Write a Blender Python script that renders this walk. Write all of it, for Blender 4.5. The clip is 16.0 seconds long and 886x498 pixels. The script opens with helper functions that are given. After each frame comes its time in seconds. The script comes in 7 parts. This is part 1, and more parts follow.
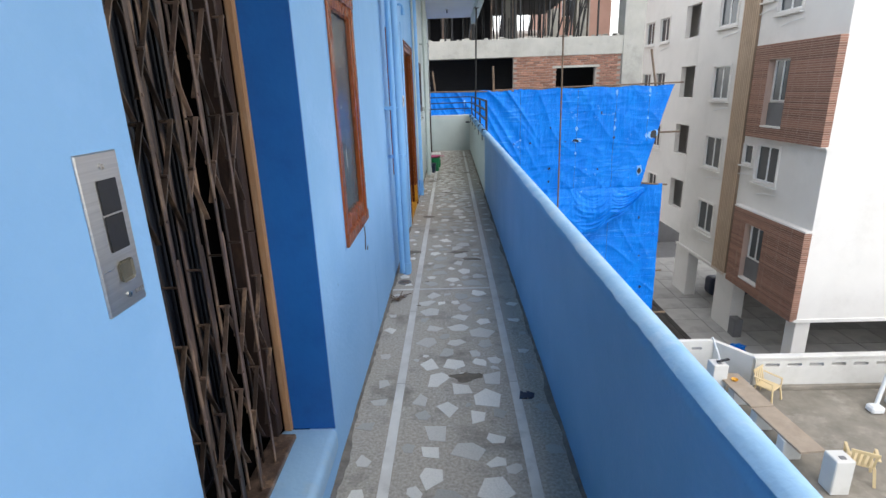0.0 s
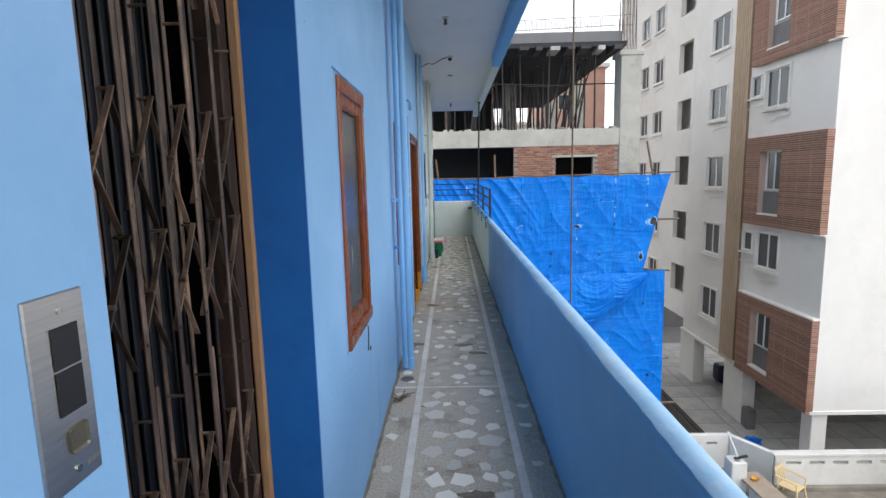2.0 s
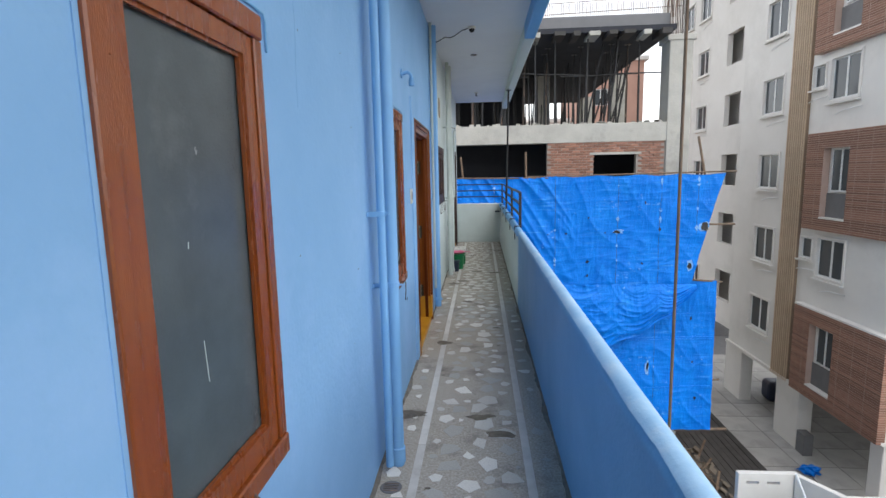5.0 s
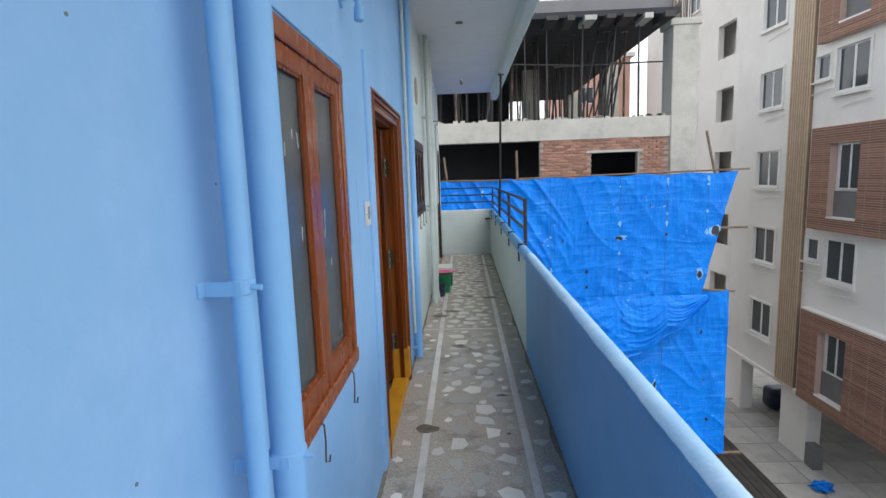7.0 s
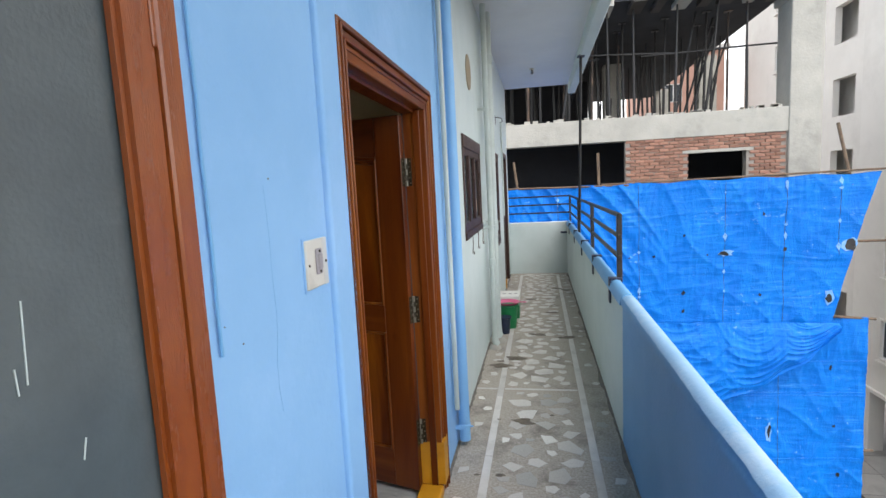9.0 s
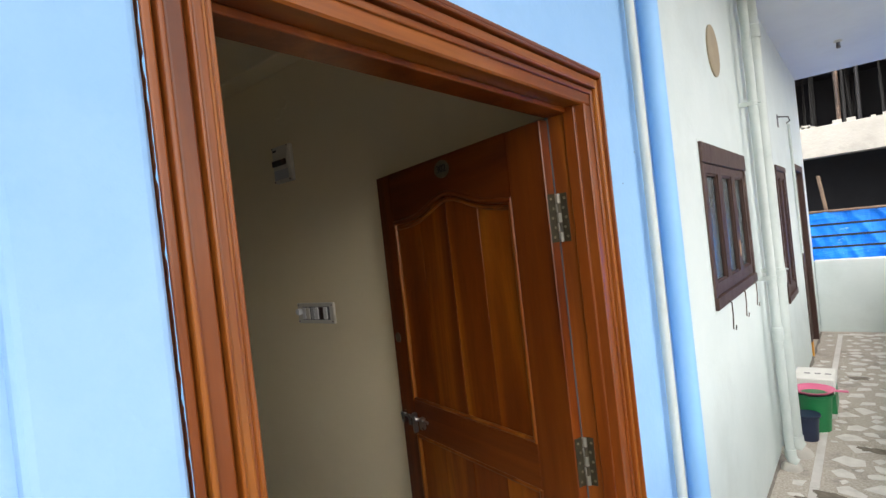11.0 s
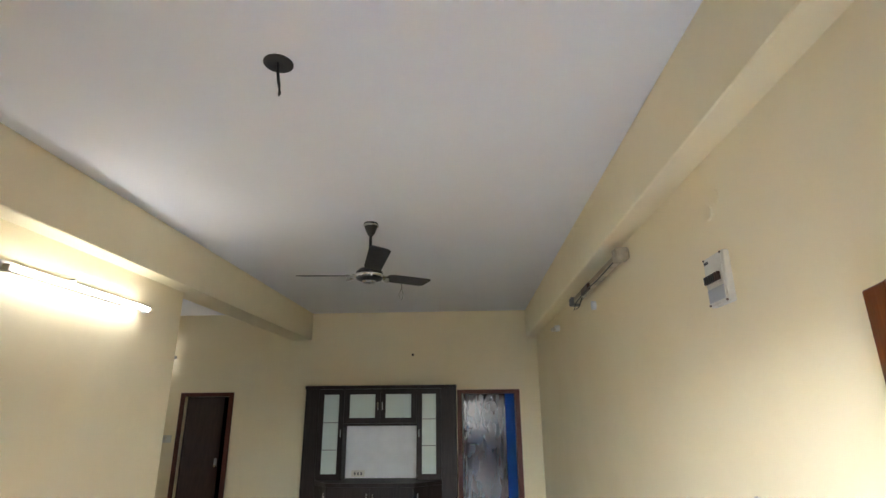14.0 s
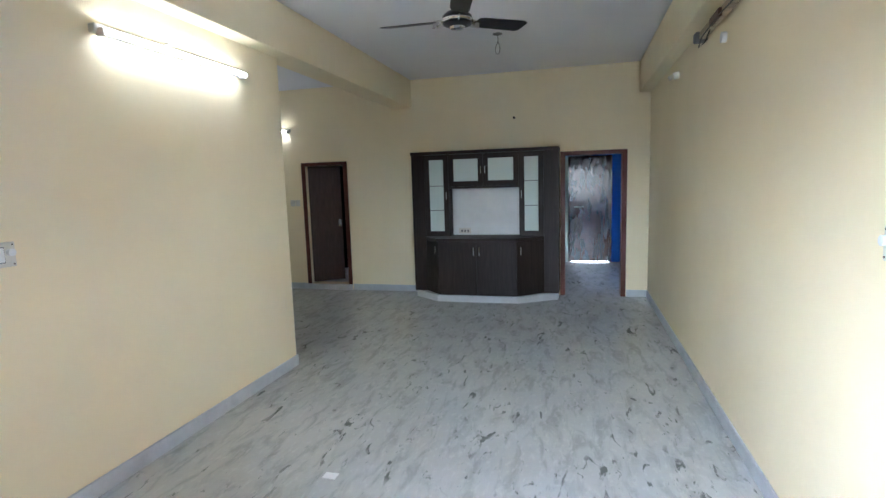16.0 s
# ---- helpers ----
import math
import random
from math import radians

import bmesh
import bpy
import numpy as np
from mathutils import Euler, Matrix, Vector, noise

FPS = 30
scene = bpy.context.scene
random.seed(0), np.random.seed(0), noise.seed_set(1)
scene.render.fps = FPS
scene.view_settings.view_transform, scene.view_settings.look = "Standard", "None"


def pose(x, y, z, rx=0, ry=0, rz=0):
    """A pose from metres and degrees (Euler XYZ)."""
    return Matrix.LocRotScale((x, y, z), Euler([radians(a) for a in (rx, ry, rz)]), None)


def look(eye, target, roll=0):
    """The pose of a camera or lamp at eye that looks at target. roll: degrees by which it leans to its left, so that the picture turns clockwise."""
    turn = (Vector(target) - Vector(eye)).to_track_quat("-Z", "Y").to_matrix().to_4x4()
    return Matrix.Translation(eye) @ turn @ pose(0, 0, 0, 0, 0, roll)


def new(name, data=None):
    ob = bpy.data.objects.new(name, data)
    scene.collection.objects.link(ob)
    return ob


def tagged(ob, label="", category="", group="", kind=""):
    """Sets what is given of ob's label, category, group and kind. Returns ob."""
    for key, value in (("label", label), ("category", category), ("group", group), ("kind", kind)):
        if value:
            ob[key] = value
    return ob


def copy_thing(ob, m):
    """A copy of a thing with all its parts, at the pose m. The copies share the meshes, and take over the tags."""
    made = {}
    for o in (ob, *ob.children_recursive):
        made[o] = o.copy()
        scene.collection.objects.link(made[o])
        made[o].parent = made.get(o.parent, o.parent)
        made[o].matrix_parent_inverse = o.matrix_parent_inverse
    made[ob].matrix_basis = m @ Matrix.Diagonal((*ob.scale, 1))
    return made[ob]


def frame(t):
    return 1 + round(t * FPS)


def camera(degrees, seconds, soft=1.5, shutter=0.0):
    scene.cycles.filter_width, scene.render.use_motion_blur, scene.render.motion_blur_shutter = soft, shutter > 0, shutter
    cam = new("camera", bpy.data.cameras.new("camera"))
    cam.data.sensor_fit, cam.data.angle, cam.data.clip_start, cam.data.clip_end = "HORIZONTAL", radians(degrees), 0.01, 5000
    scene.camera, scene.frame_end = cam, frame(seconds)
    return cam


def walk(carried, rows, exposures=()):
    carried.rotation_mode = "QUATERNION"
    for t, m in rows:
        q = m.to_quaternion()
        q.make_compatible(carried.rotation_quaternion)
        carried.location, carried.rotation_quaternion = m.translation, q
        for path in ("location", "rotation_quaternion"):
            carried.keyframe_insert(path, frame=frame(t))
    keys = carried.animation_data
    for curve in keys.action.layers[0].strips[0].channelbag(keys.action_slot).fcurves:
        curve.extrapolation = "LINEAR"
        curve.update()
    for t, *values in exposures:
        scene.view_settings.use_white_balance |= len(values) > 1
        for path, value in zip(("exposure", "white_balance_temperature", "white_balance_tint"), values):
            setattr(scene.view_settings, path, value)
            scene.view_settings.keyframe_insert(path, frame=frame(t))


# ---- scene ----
cam = camera(81.4, 16.0)
EXPOSURES = [(0, 1.37, 6500, 10), (0.5, 1.29, 6500, 10), (1.5, 1.19, 6500, 10), (2.5, 1.37, 6500, 10), (3.0, 1.65, 6500, 10), (3.5, 1.75, 6500, 10), (4.0, 1.52, 6500, 10), (4.5, 1.22, 6500, 10), (7, 1.27, 6500, 10),
             (8.2, 1.49, 6600, 10), (10.5, 1.75, 6900, 12), (11.0, 2.1, 7100, 13), (11.5, 2.5, 7300, 14), (12, 4.05, 7200, 13), (12.25, 4.7, 6900, 12), (12.5, 4.95, 6700, 11), (13, 5.25, 6600, 11), (13.5, 5.4, 6400, 10), (14.5, 5.6, 5950, 9), (15, 5.85, 5700, 9), (15.5, 5.85, 5500, 8), (16, 5.7, 5350, 8)]
PATH = [
    (0, (0.153, 0.11, 1.597), (0.109, 2.021, 1.01), -1.9),
    (0.5, (0.171, 0.086, 1.644), (0.119, 2.035, 1.197), -1.7),
    (1, (0.139, 0.12, 1.663), (0.1, 2.094, 1.343), -1.6),
    (1.5, (0.081, 0.194, 1.668), (0.062, 2.175, 1.389), -1.5),
    (2, (0.106, 0.279, 1.657), (0.068, 2.259, 1.376), -1.3),
    (2.5, (0.205, 0.417, 1.668), (0.093, 2.395, 1.395), -1.0),
    (3, (0.265, 0.504, 1.659), (0.078, 2.471, 1.354), -1.3),
    (3.5, (0.211, 0.711, 1.647), (0.011, 2.676, 1.329), -1.3),
    (4, (0.137, 1.002, 1.657), (-0.015, 2.97, 1.337), -1.2),
    (4.5, (0.187, 1.354, 1.657), (0.053, 3.326, 1.358), -1.3),
    (4.7, (0.212, 1.524, 1.671), (0.061, 3.497, 1.379), -1.2),
    (6.8, (0.162, 3.371, 1.658), (0.055, 5.351, 1.395), -1.4),
    (7, (0.12, 3.517, 1.672), (0.032, 5.496, 1.396), -2.0),
    (7.5, (0.175, 3.855, 1.659), (0.061, 5.832, 1.382), -2.1),
    (8, (0.185, 4.246, 1.65), (0.016, 6.218, 1.359), -2.0),
    (8.2, (0.17, 4.39, 1.654), (-0.021, 6.361, 1.37), -2.2),
    (10.5, (0.208, 5.904, 1.702), (-0.827, 7.614, 1.632), -5.0),
    (11, (0.202, 6.158, 1.719), (-1.069, 7.702, 1.704), -6.4),
    (11.5, (0.092, 6.325, 1.728), (-1.352, 7.707, 1.787), -6.1),
    (12, (0.019, 6.505, 1.731), (-1.687, 7.541, 1.859), -3.9),
    (12.5, (0.014, 6.676, 1.764), (-1.871, 7.326, 1.922), -2.8),
    (13, (-0.078, 6.754, 1.759), (-2.032, 7.111, 1.987), -2.3),
    (13.5, (-0.199, 6.788, 1.789), (-2.152, 6.914, 2.204), -1.9),
    (14, (-0.25, 6.859, 1.79), (-2.159, 6.774, 2.383), -0.5),
    (14.5, (-0.296, 6.93, 1.77), (-2.196, 6.616, 2.31), -0.0),
    (15, (-0.336, 6.97, 1.75), (-2.232, 6.462, 2.135), -1.0),
    (15.5, (-0.377, 6.962, 1.715), (-2.297, 6.415, 1.842), -1.6),
    (16, (-0.403, 6.929, 1.652), (-2.322, 6.426, 1.401), -1.7),
]
walk(cam, [(t, look(eye, target, roll)) for t, eye, target, roll in PATH], EXPOSURES)

# ---- world and light ----
world = bpy.data.worlds.new("overcast")
scene.world = world
world.use_nodes = True
wn = world.node_tree
sky = wn.nodes.new("ShaderNodeTexSky")
sky.sky_type, sky.sun_disc = "NISHITA", False
sky.sun_elevation, sky.sun_rotation = radians(57), radians(146)
pale = wn.nodes.new("ShaderNodeHueSaturation")
pale.inputs["Saturation"].default_value = 0.18
wn.links.new(sky.outputs[0], pale.inputs["Color"])
wn.links.new(pale.outputs[0], wn.nodes["Background"].inputs["Color"])
wn.nodes["Background"].inputs["Strength"].default_value = 0.15
sun = bpy.data.lights.new("sun", "SUN")
sun.energy, sun.angle, sun.color = 0.52, radians(40), (1.0, 0.97, 0.93)
SUN_FROM = Vector((math.cos(radians(57)) * math.sin(radians(146)), math.cos(radians(57)) * math.cos(radians(146)), math.sin(radians(57))))
new("sun", sun).matrix_world = look(SUN_FROM * 60, (0, 0, 0))


# ---- materials ----
def node(nt, kind, **inputs):
    n = nt.nodes.new(kind)
    for k, v in inputs.items():
        n.inputs[k.replace("_", " ")].default_value = v
    return n


def mat(name, a, b=None, scale=6.0, rough=0.7, bump=0.15, metal=0.0, stain=None, stain_scale=1.2, stain_amount=0.35,
        stretch=(1, 1, 1), vary=0.0, fine=60.0, bump_dist=0.004, coat=0.0, spec=0.5):
    """A surface: base colour a drifting to b, a coarse stain layer, fine grain in the relief, and a piece-to-piece shift."""
    m = bpy.data.materials.new(name)
    m.use_nodes = True
    nt = m.node_tree
    p = nt.nodes["Principled BSDF"]
    p.inputs["Roughness"].default_value, p.inputs["Metallic"].default_value = rough, metal
    p.inputs["Coat Weight"].default_value = coat
    p.inputs["Specular IOR Level"].default_value = spec
    b = b or tuple(min(1, c * 0.86) for c in a)
    co = nt.nodes.new("ShaderNodeTexCoord")
    mp = nt.nodes.new("ShaderNodeMapping")
    mp.inputs["Scale"].default_value = stretch
    nt.links.new(co.outputs["Object"], mp.inputs["Vector"])
    n1 = node(nt, "ShaderNodeTexNoise", Scale=scale, Detail=6.0, Roughness=0.6)
    nt.links.new(mp.outputs[0], n1.inputs["Vector"])
    mix = nt.nodes.new("ShaderNodeMix")
    mix.data_type = "RGBA"
    mix.inputs["A"].default_value, mix.inputs["B"].default_value = (*a, 1), (*b, 1)
    r1 = nt.nodes.new("ShaderNodeMapRange")
    r1.inputs["From Min"].default_value, r1.inputs["From Max"].default_value = 0.3, 0.7
    nt.links.new(n1.outputs["Fac"], r1.inputs["Value"])
    nt.links.new(r1.outputs[0], mix.inputs["Factor"])
    col = mix.outputs["Result"]
    if stain:
        n2 = node(nt, "ShaderNodeTexNoise", Scale=stain_scale, Detail=8.0, Roughness=0.7)
        nt.links.new(mp.outputs[0], n2.inputs["Vector"])
        r2 = nt.nodes.new("ShaderNodeMapRange")
        r2.inputs["From Min"].default_value, r2.inputs["From Max"].default_value = 0.52, 0.72
        r2.inputs["To Max"].default_value = stain_amount
        nt.links.new(n2.outputs["Fac"], r2.inputs["Value"])
        mx = nt.nodes.new("ShaderNodeMix")
        mx.data_type = "RGBA"
        mx.inputs["B"].default_value = (*stain, 1)
        nt.links.new(r2.outputs[0], mx.inputs["Factor"])
        nt.links.new(col, mx.inputs["A"])
        col = mx.outputs["Result"]
    if vary:
        info = nt.nodes.new("ShaderNodeObjectInfo")
        rr = nt.nodes.new("ShaderNodeMapRange")
        rr.inputs["To Min"].default_value, rr.inputs["To Max"].default_value = 1 - vary, 1 + vary
        nt.links.new(info.outputs["Random"], rr.inputs["Value"])
        hs = nt.nodes.new("ShaderNodeHueSaturation")
        nt.links.new(col, hs.inputs["Color"])
        nt.links.new(rr.outputs[0], hs.inputs["Value"])
        col = hs.outputs[0]
    nt.links.new(col, p.inputs["Base Color"])
    n3 = node(nt, "ShaderNodeTexNoise", Scale=fine, Detail=4.0)
    nt.links.new(mp.outputs[0], n3.inputs["Vector"])
    if bump:
        bp = nt.nodes.new("ShaderNodeBump")
        bp.inputs["Strength"].default_value, bp.inputs["Distance"].default_value = bump, bump_dist
        nt.links.new(n3.outputs["Fac"], bp.inputs["Height"])
        nt.links.new(bp.outputs[0], p.inputs["Normal"])
    r4 = nt.nodes.new("ShaderNodeMapRange")
    r4.inputs["To Min"].default_value, r4.inputs["To Max"].default_value = max(0.02, rough - 0.12), min(1, rough + 0.12)
    nt.links.new(n1.outputs["Fac"], r4.inputs["Value"])
    nt.links.new(r4.outputs[0], p.inputs["Roughness"])
    return m


def emit(name, colour, strength):
    m = bpy.data.materials.new(name)
    m.use_nodes = True
    p = m.node_tree.nodes["Principled BSDF"]
    p.inputs["Base Color"].default_value = (*colour, 1)
    p.inputs["Emission Color"].default_value = (*colour, 1)
    p.inputs["Emission Strength"].default_value = strength
    return m


def wood(name, dark, mid, light, stretch=(5.5, 5.5, 0.42), rough=0.30, coat=0.28):
    """Varnished timber: broad figured bands, fine pores along the grain, small dark knots, each piece cut from another place."""
    m = bpy.data.materials.new(name)
    m.use_nodes = True
    nt = m.node_tree
    p = nt.nodes["Principled BSDF"]
    p.inputs["Coat Weight"].default_value, p.inputs["Coat Roughness"].default_value = coat, 0.12
    p.inputs["Specular IOR Level"].default_value = 0.25
    co = nt.nodes.new("ShaderNodeTexCoord")
    info = nt.nodes.new("ShaderNodeObjectInfo")
    jump = nt.nodes.new("ShaderNodeVectorMath")
    jump.operation = "SCALE"
    jump.inputs[0].default_value = (3.1, 5.3, 7.7)
    nt.links.new(info.outputs["Random"], jump.inputs["Scale"])
    add = nt.nodes.new("ShaderNodeVectorMath")
    nt.links.new(co.outputs["Object"], add.inputs[0])
    nt.links.new(jump.outputs[0], add.inputs[1])
    mp = nt.nodes.new("ShaderNodeMapping")
    mp.inputs["Scale"].default_value = stretch
    nt.links.new(add.outputs[0], mp.inputs["Vector"])
    band = node(nt, "ShaderNodeTexNoise", Scale=1.3, Detail=4.0, Roughness=0.5, Distortion=1.2)
    nt.links.new(mp.outputs[0], band.inputs["Vector"])
    ramp = nt.nodes.new("ShaderNodeValToRGB")
    ramp.color_ramp.elements[0].position, ramp.color_ramp.elements[0].color = 0.28, (*dark, 1)
    ramp.color_ramp.elements[1].position, ramp.color_ramp.elements[1].color = 0.74, (*light, 1)
    ramp.color_ramp.elements.new(0.48).color = (*mid, 1)
    nt.links.new(band.outputs["Fac"], ramp.inputs["Fac"])
    pore = node(nt, "ShaderNodeTexNoise", Scale=9.0, Detail=5.0, Roughness=0.7, Distortion=0.4)
    nt.links.new(mp.outputs[0], pore.inputs["Vector"])
    pr = nt.nodes.new("ShaderNodeMapRange")
    pr.inputs["From Min"].default_value, pr.inputs["From Max"].default_value = 0.32, 0.62
    pr.inputs["To Min"].default_value, pr.inputs["To Max"].default_value = 0.84, 1.05
    nt.links.new(pore.outputs["Fac"], pr.inputs["Value"])
    knot = node(nt, "ShaderNodeTexNoise", Scale=0.9, Detail=2.0)
    mk = nt.nodes.new("ShaderNodeMapping")
    mk.inputs["Scale"].default_value = tuple(0.5 * k + 6 for k in stretch)
    nt.links.new(add.outputs[0], mk.inputs["Vector"])
    nt.links.new(mk.outputs[0], knot.inputs["Vector"])
    kr = nt.nodes.new("ShaderNodeMapRange")
    kr.inputs["From Min"].default_value, kr.inputs["From Max"].default_value = 0.70, 0.76
    kr.inputs["To Min"].default_value, kr.inputs["To Max"].default_value = 1.0, 0.85
    nt.links.new(knot.outputs["Fac"], kr.inputs["Value"])
    mul = nt.nodes.new("ShaderNodeMath")
    mul.operation = "MULTIPLY"
    nt.links.new(pr.outputs[0], mul.inputs[0])
    nt.links.new(kr.outputs[0], mul.inputs[1])
    hs = nt.nodes.new("ShaderNodeHueSaturation")
    nt.links.new(ramp.outputs[0], hs.inputs["Color"])
    nt.links.new(mul.outputs[0], hs.inputs["Value"])
    nt.links.new(hs.outputs[0], p.inputs["Base Color"])
    rg = nt.nodes.new("ShaderNodeMapRange")
    rg.inputs["To Min"].default_value, rg.inputs["To Max"].default_value = rough + 0.14, rough - 0.08
    nt.links.new(pore.outputs["Fac"], rg.inputs["Value"])
    nt.links.new(rg.outputs[0], p.inputs["Roughness"])
    bp = nt.nodes.new("ShaderNodeBump")
    bp.inputs["Strength"].default_value, bp.inputs["Distance"].default_value = 0.25, 0.002
    nt.links.new(pore.outputs["Fac"], bp.inputs["Height"])
    nt.links.new(bp.outputs[0], p.inputs["Normal"])
    return m


BLUE = mat("light_blue_distemper", (0.265, 0.49, 0.77), (0.22, 0.435, 0.715), 1.6, 0.75, 0.6, stain=(0.36, 0.57, 0.88), stain_scale=1.1, stain_amount=0.5, fine=45)
# Rubbed paint, paler still to carry the sky's light on the parapet top.
WORNLITB = mat("rubbed_and_lit_pale_blue", (0.36, 0.56, 0.76), (0.25, 0.46, 0.70), 6, 0.55, 0.4, stain=(0.52, 0.64, 0.76), stain_scale=5, stain_amount=0.7)
SILLB = mat("worn_pale_blue_paint", (0.33, 0.53, 0.74), (0.25, 0.44, 0.66), 3, 0.6, 0.3, stain=(0.42, 0.50, 0.55), stain_scale=5, stain_amount=0.6)
DEEP = mat("deep_blue_enamel", (0.016, 0.145, 0.46), (0.012, 0.115, 0.40), 3.0, 0.45, 0.3, stain=(0.01, 0.06, 0.25), stain_scale=4, fine=40)
PARA = mat("mid_blue_distemper", (0.165, 0.405, 0.68), (0.135, 0.355, 0.62), 1.4, 0.52, 0.5, stain=(0.18, 0.43, 0.70), stain_scale=1.3, stain_amount=0.55, fine=55)
PALE = mat("pale_green_grey_paint", (0.60, 0.67, 0.66), (0.54, 0.62, 0.61), 2.0, 0.8, 0.3, stain=(0.42, 0.47, 0.45), stain_scale=1.4, fine=50)
WHITE = mat("white_ceiling_paint", (0.74, 0.76, 0.77), (0.68, 0.70, 0.72), 1.2, 0.85, 0.15, stain=(0.55, 0.56, 0.56), stain_scale=1.0)
CREAM = mat("cream_distemper", (0.84, 0.735, 0.50), (0.81, 0.70, 0.465), 1.3, 0.6, 0.12, stain=(0.70, 0.60, 0.40), stain_scale=0.8, stain_amount=0.3, fine=70)
LILAC = mat("white_room_ceiling", (0.80, 0.79, 0.81), (0.77, 0.76, 0.78), 0.9, 0.7, 0.08)
CEMENT = mat("dark_terrazzo_cement", (0.50, 0.46, 0.40), (0.26, 0.236, 0.20), 70, 0.8, 0.5, stain=(0.13, 0.118, 0.10), stain_scale=2.6, stain_amount=0.95, fine=150)
CHIP = mat("pale_marble_chip", (0.61, 0.60, 0.56), (0.47, 0.465, 0.435), 12, 0.5, 0.2, stain=(0.32, 0.32, 0.30), stain_scale=7, stain_amount=0.65, vary=0.38)
STRIP = mat("white_marble_strip", (0.64, 0.63, 0.60), (0.52, 0.51, 0.48), 7, 0.5, 0.2, stain=(0.27, 0.265, 0.25), stain_scale=5, stain_amount=0.5, vary=0.12)
TEAKP = wood("door_panel_teak", (0.095, 0.016, 0.002), (0.20, 0.042, 0.004), (0.37, 0.108, 0.009), (4.5, 4.5, 0.6))
TEAK = wood("varnished_teak", (0.075, 0.014, 0.003), (0.14, 0.029, 0.004), (0.22, 0.055, 0.007))
TEAKH = wood("varnished_teak_rail", (0.075, 0.014, 0.003), (0.14, 0.029, 0.004), (0.22, 0.055, 0.007), (0.42, 5.5, 5.5))
TEAKV = wood("orange_varnished_teak", (0.08, 0.016, 0.004), (0.20, 0.050, 0.008), (0.34, 0.115, 0.016))
TEAKF = mat("brown_painted_wood", (0.29, 0.072, 0.012), (0.21, 0.047, 0.008), 4, 0.26, 0.3, stretch=(7, 7, 1), stain=(0.33, 0.10, 0.026), stain_scale=3, vary=0.08, coat=0.25)
DARKW = mat("dark_brown_wood", (0.060, 0.029, 0.021), (0.038, 0.018, 0.013), 6, 0.5, 0.2, stretch=(5, 5, 1), spec=0.4)
WENGE = mat("wenge_laminate", (0.028, 0.018, 0.015), (0.012, 0.008, 0.007), 5, 0.5, 0.12, stretch=(12, 12, 0.8), stain=(0.050, 0.036, 0.031), stain_scale=3, spec=0.3)
IRON = mat("worn_dark_iron", (0.135, 0.088, 0.065), (0.014, 0.011, 0.010), 9, 0.42, 0.5, stain=(0.42, 0.27, 0.17), stain_scale=6, stain_amount=0.85, stretch=(1.5, 1.5, 0.5), vary=0.7, spec=0.4)
BLACK = mat("black_enamel", (0.012, 0.012, 0.014), None, 8, 0.45, 0.1)
CARB = mat("dark_navy_steel", (0.006, 0.0085, 0.015), (0.003, 0.004, 0.007), 5, 0.5, 0.2, vary=0.5)
# Near black: the shaft's and bathroom's shade is put into the colour.
SHADEBLACK = mat("near_black_shade", (0.003, 0.003, 0.0035), (0.002, 0.002, 0.002), 4, 0.9, 0.2, spec=0.1)
STEEL = mat("brushed_steel", (0.62, 0.61, 0.59), (0.50, 0.49, 0.48), 5, 0.32, 0.1, metal=1.0, stretch=(40, 1, 40))
PIPEB = mat("blue_painted_pipe", (0.22, 0.47, 0.78), (0.19, 0.42, 0.72), 3, 0.55, 0.15, stain=(0.30, 0.50, 0.82), stain_scale=2)
PIPEG = mat("grey_painted_pipe", (0.50, 0.56, 0.54), (0.42, 0.48, 0.46), 3, 0.55, 0.15, stain=(0.28, 0.31, 0.30), stain_scale=3)
CONC = mat("raw_concrete", (0.46, 0.445, 0.40), (0.35, 0.34, 0.305), 1.5, 0.9, 0.4, stain=(0.20, 0.20, 0.18), stain_scale=1.1, stain_amount=0.6, fine=20, bump_dist=0.02)
BRICK = mat("rough_red_brick", (0.34, 0.185, 0.13), (0.25, 0.125, 0.09), 8, 0.9, 0.5, vary=0.32, fine=40)
MORTAR = mat("grey_mortar", (0.36, 0.32, 0.28), (0.28, 0.25, 0.22), 5, 0.95, 0.4)
CLAD = mat("terracotta_cladding", (0.315, 0.17, 0.12), (0.24, 0.125, 0.088), 5, 0.75, 0.2, stain=(0.44, 0.24, 0.17), stain_scale=6, stain_amount=0.5, stretch=(1, 1, 4), vary=0.28)
CLADJ = mat("cladding_joint", (0.50, 0.37, 0.31), None, 3, 0.9, 0.2)
FAC = mat("white_facade_paint", (0.77, 0.75, 0.72), (0.71, 0.69, 0.66), 0.5, 0.85, 0.2, stain=(0.53, 0.515, 0.48), stain_scale=0.35, stain_amount=0.4, fine=10)
DARKGAP = mat("grey_gap_strip", (0.075, 0.08, 0.085), None, 8, 0.9, 0.2, spec=0.1)
# Near black, so the colour itself carries the shade of enclosed rooms.
SHADEIN = mat("interior_shade", (0.03, 0.032, 0.04), None, 2, 0.9, 0.1)
# Browner than the slats, so the backing holds the shade of the gaps.
TANB = mat("shaded_louvre_backing", (0.26, 0.185, 0.13), None, 2, 0.8, 0.1)
TAN = mat("tan_louvre_paint", (0.56, 0.43, 0.31), (0.49, 0.37, 0.26), 2, 0.6, 0.1, vary=0.08)
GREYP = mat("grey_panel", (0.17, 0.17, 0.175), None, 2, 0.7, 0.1)
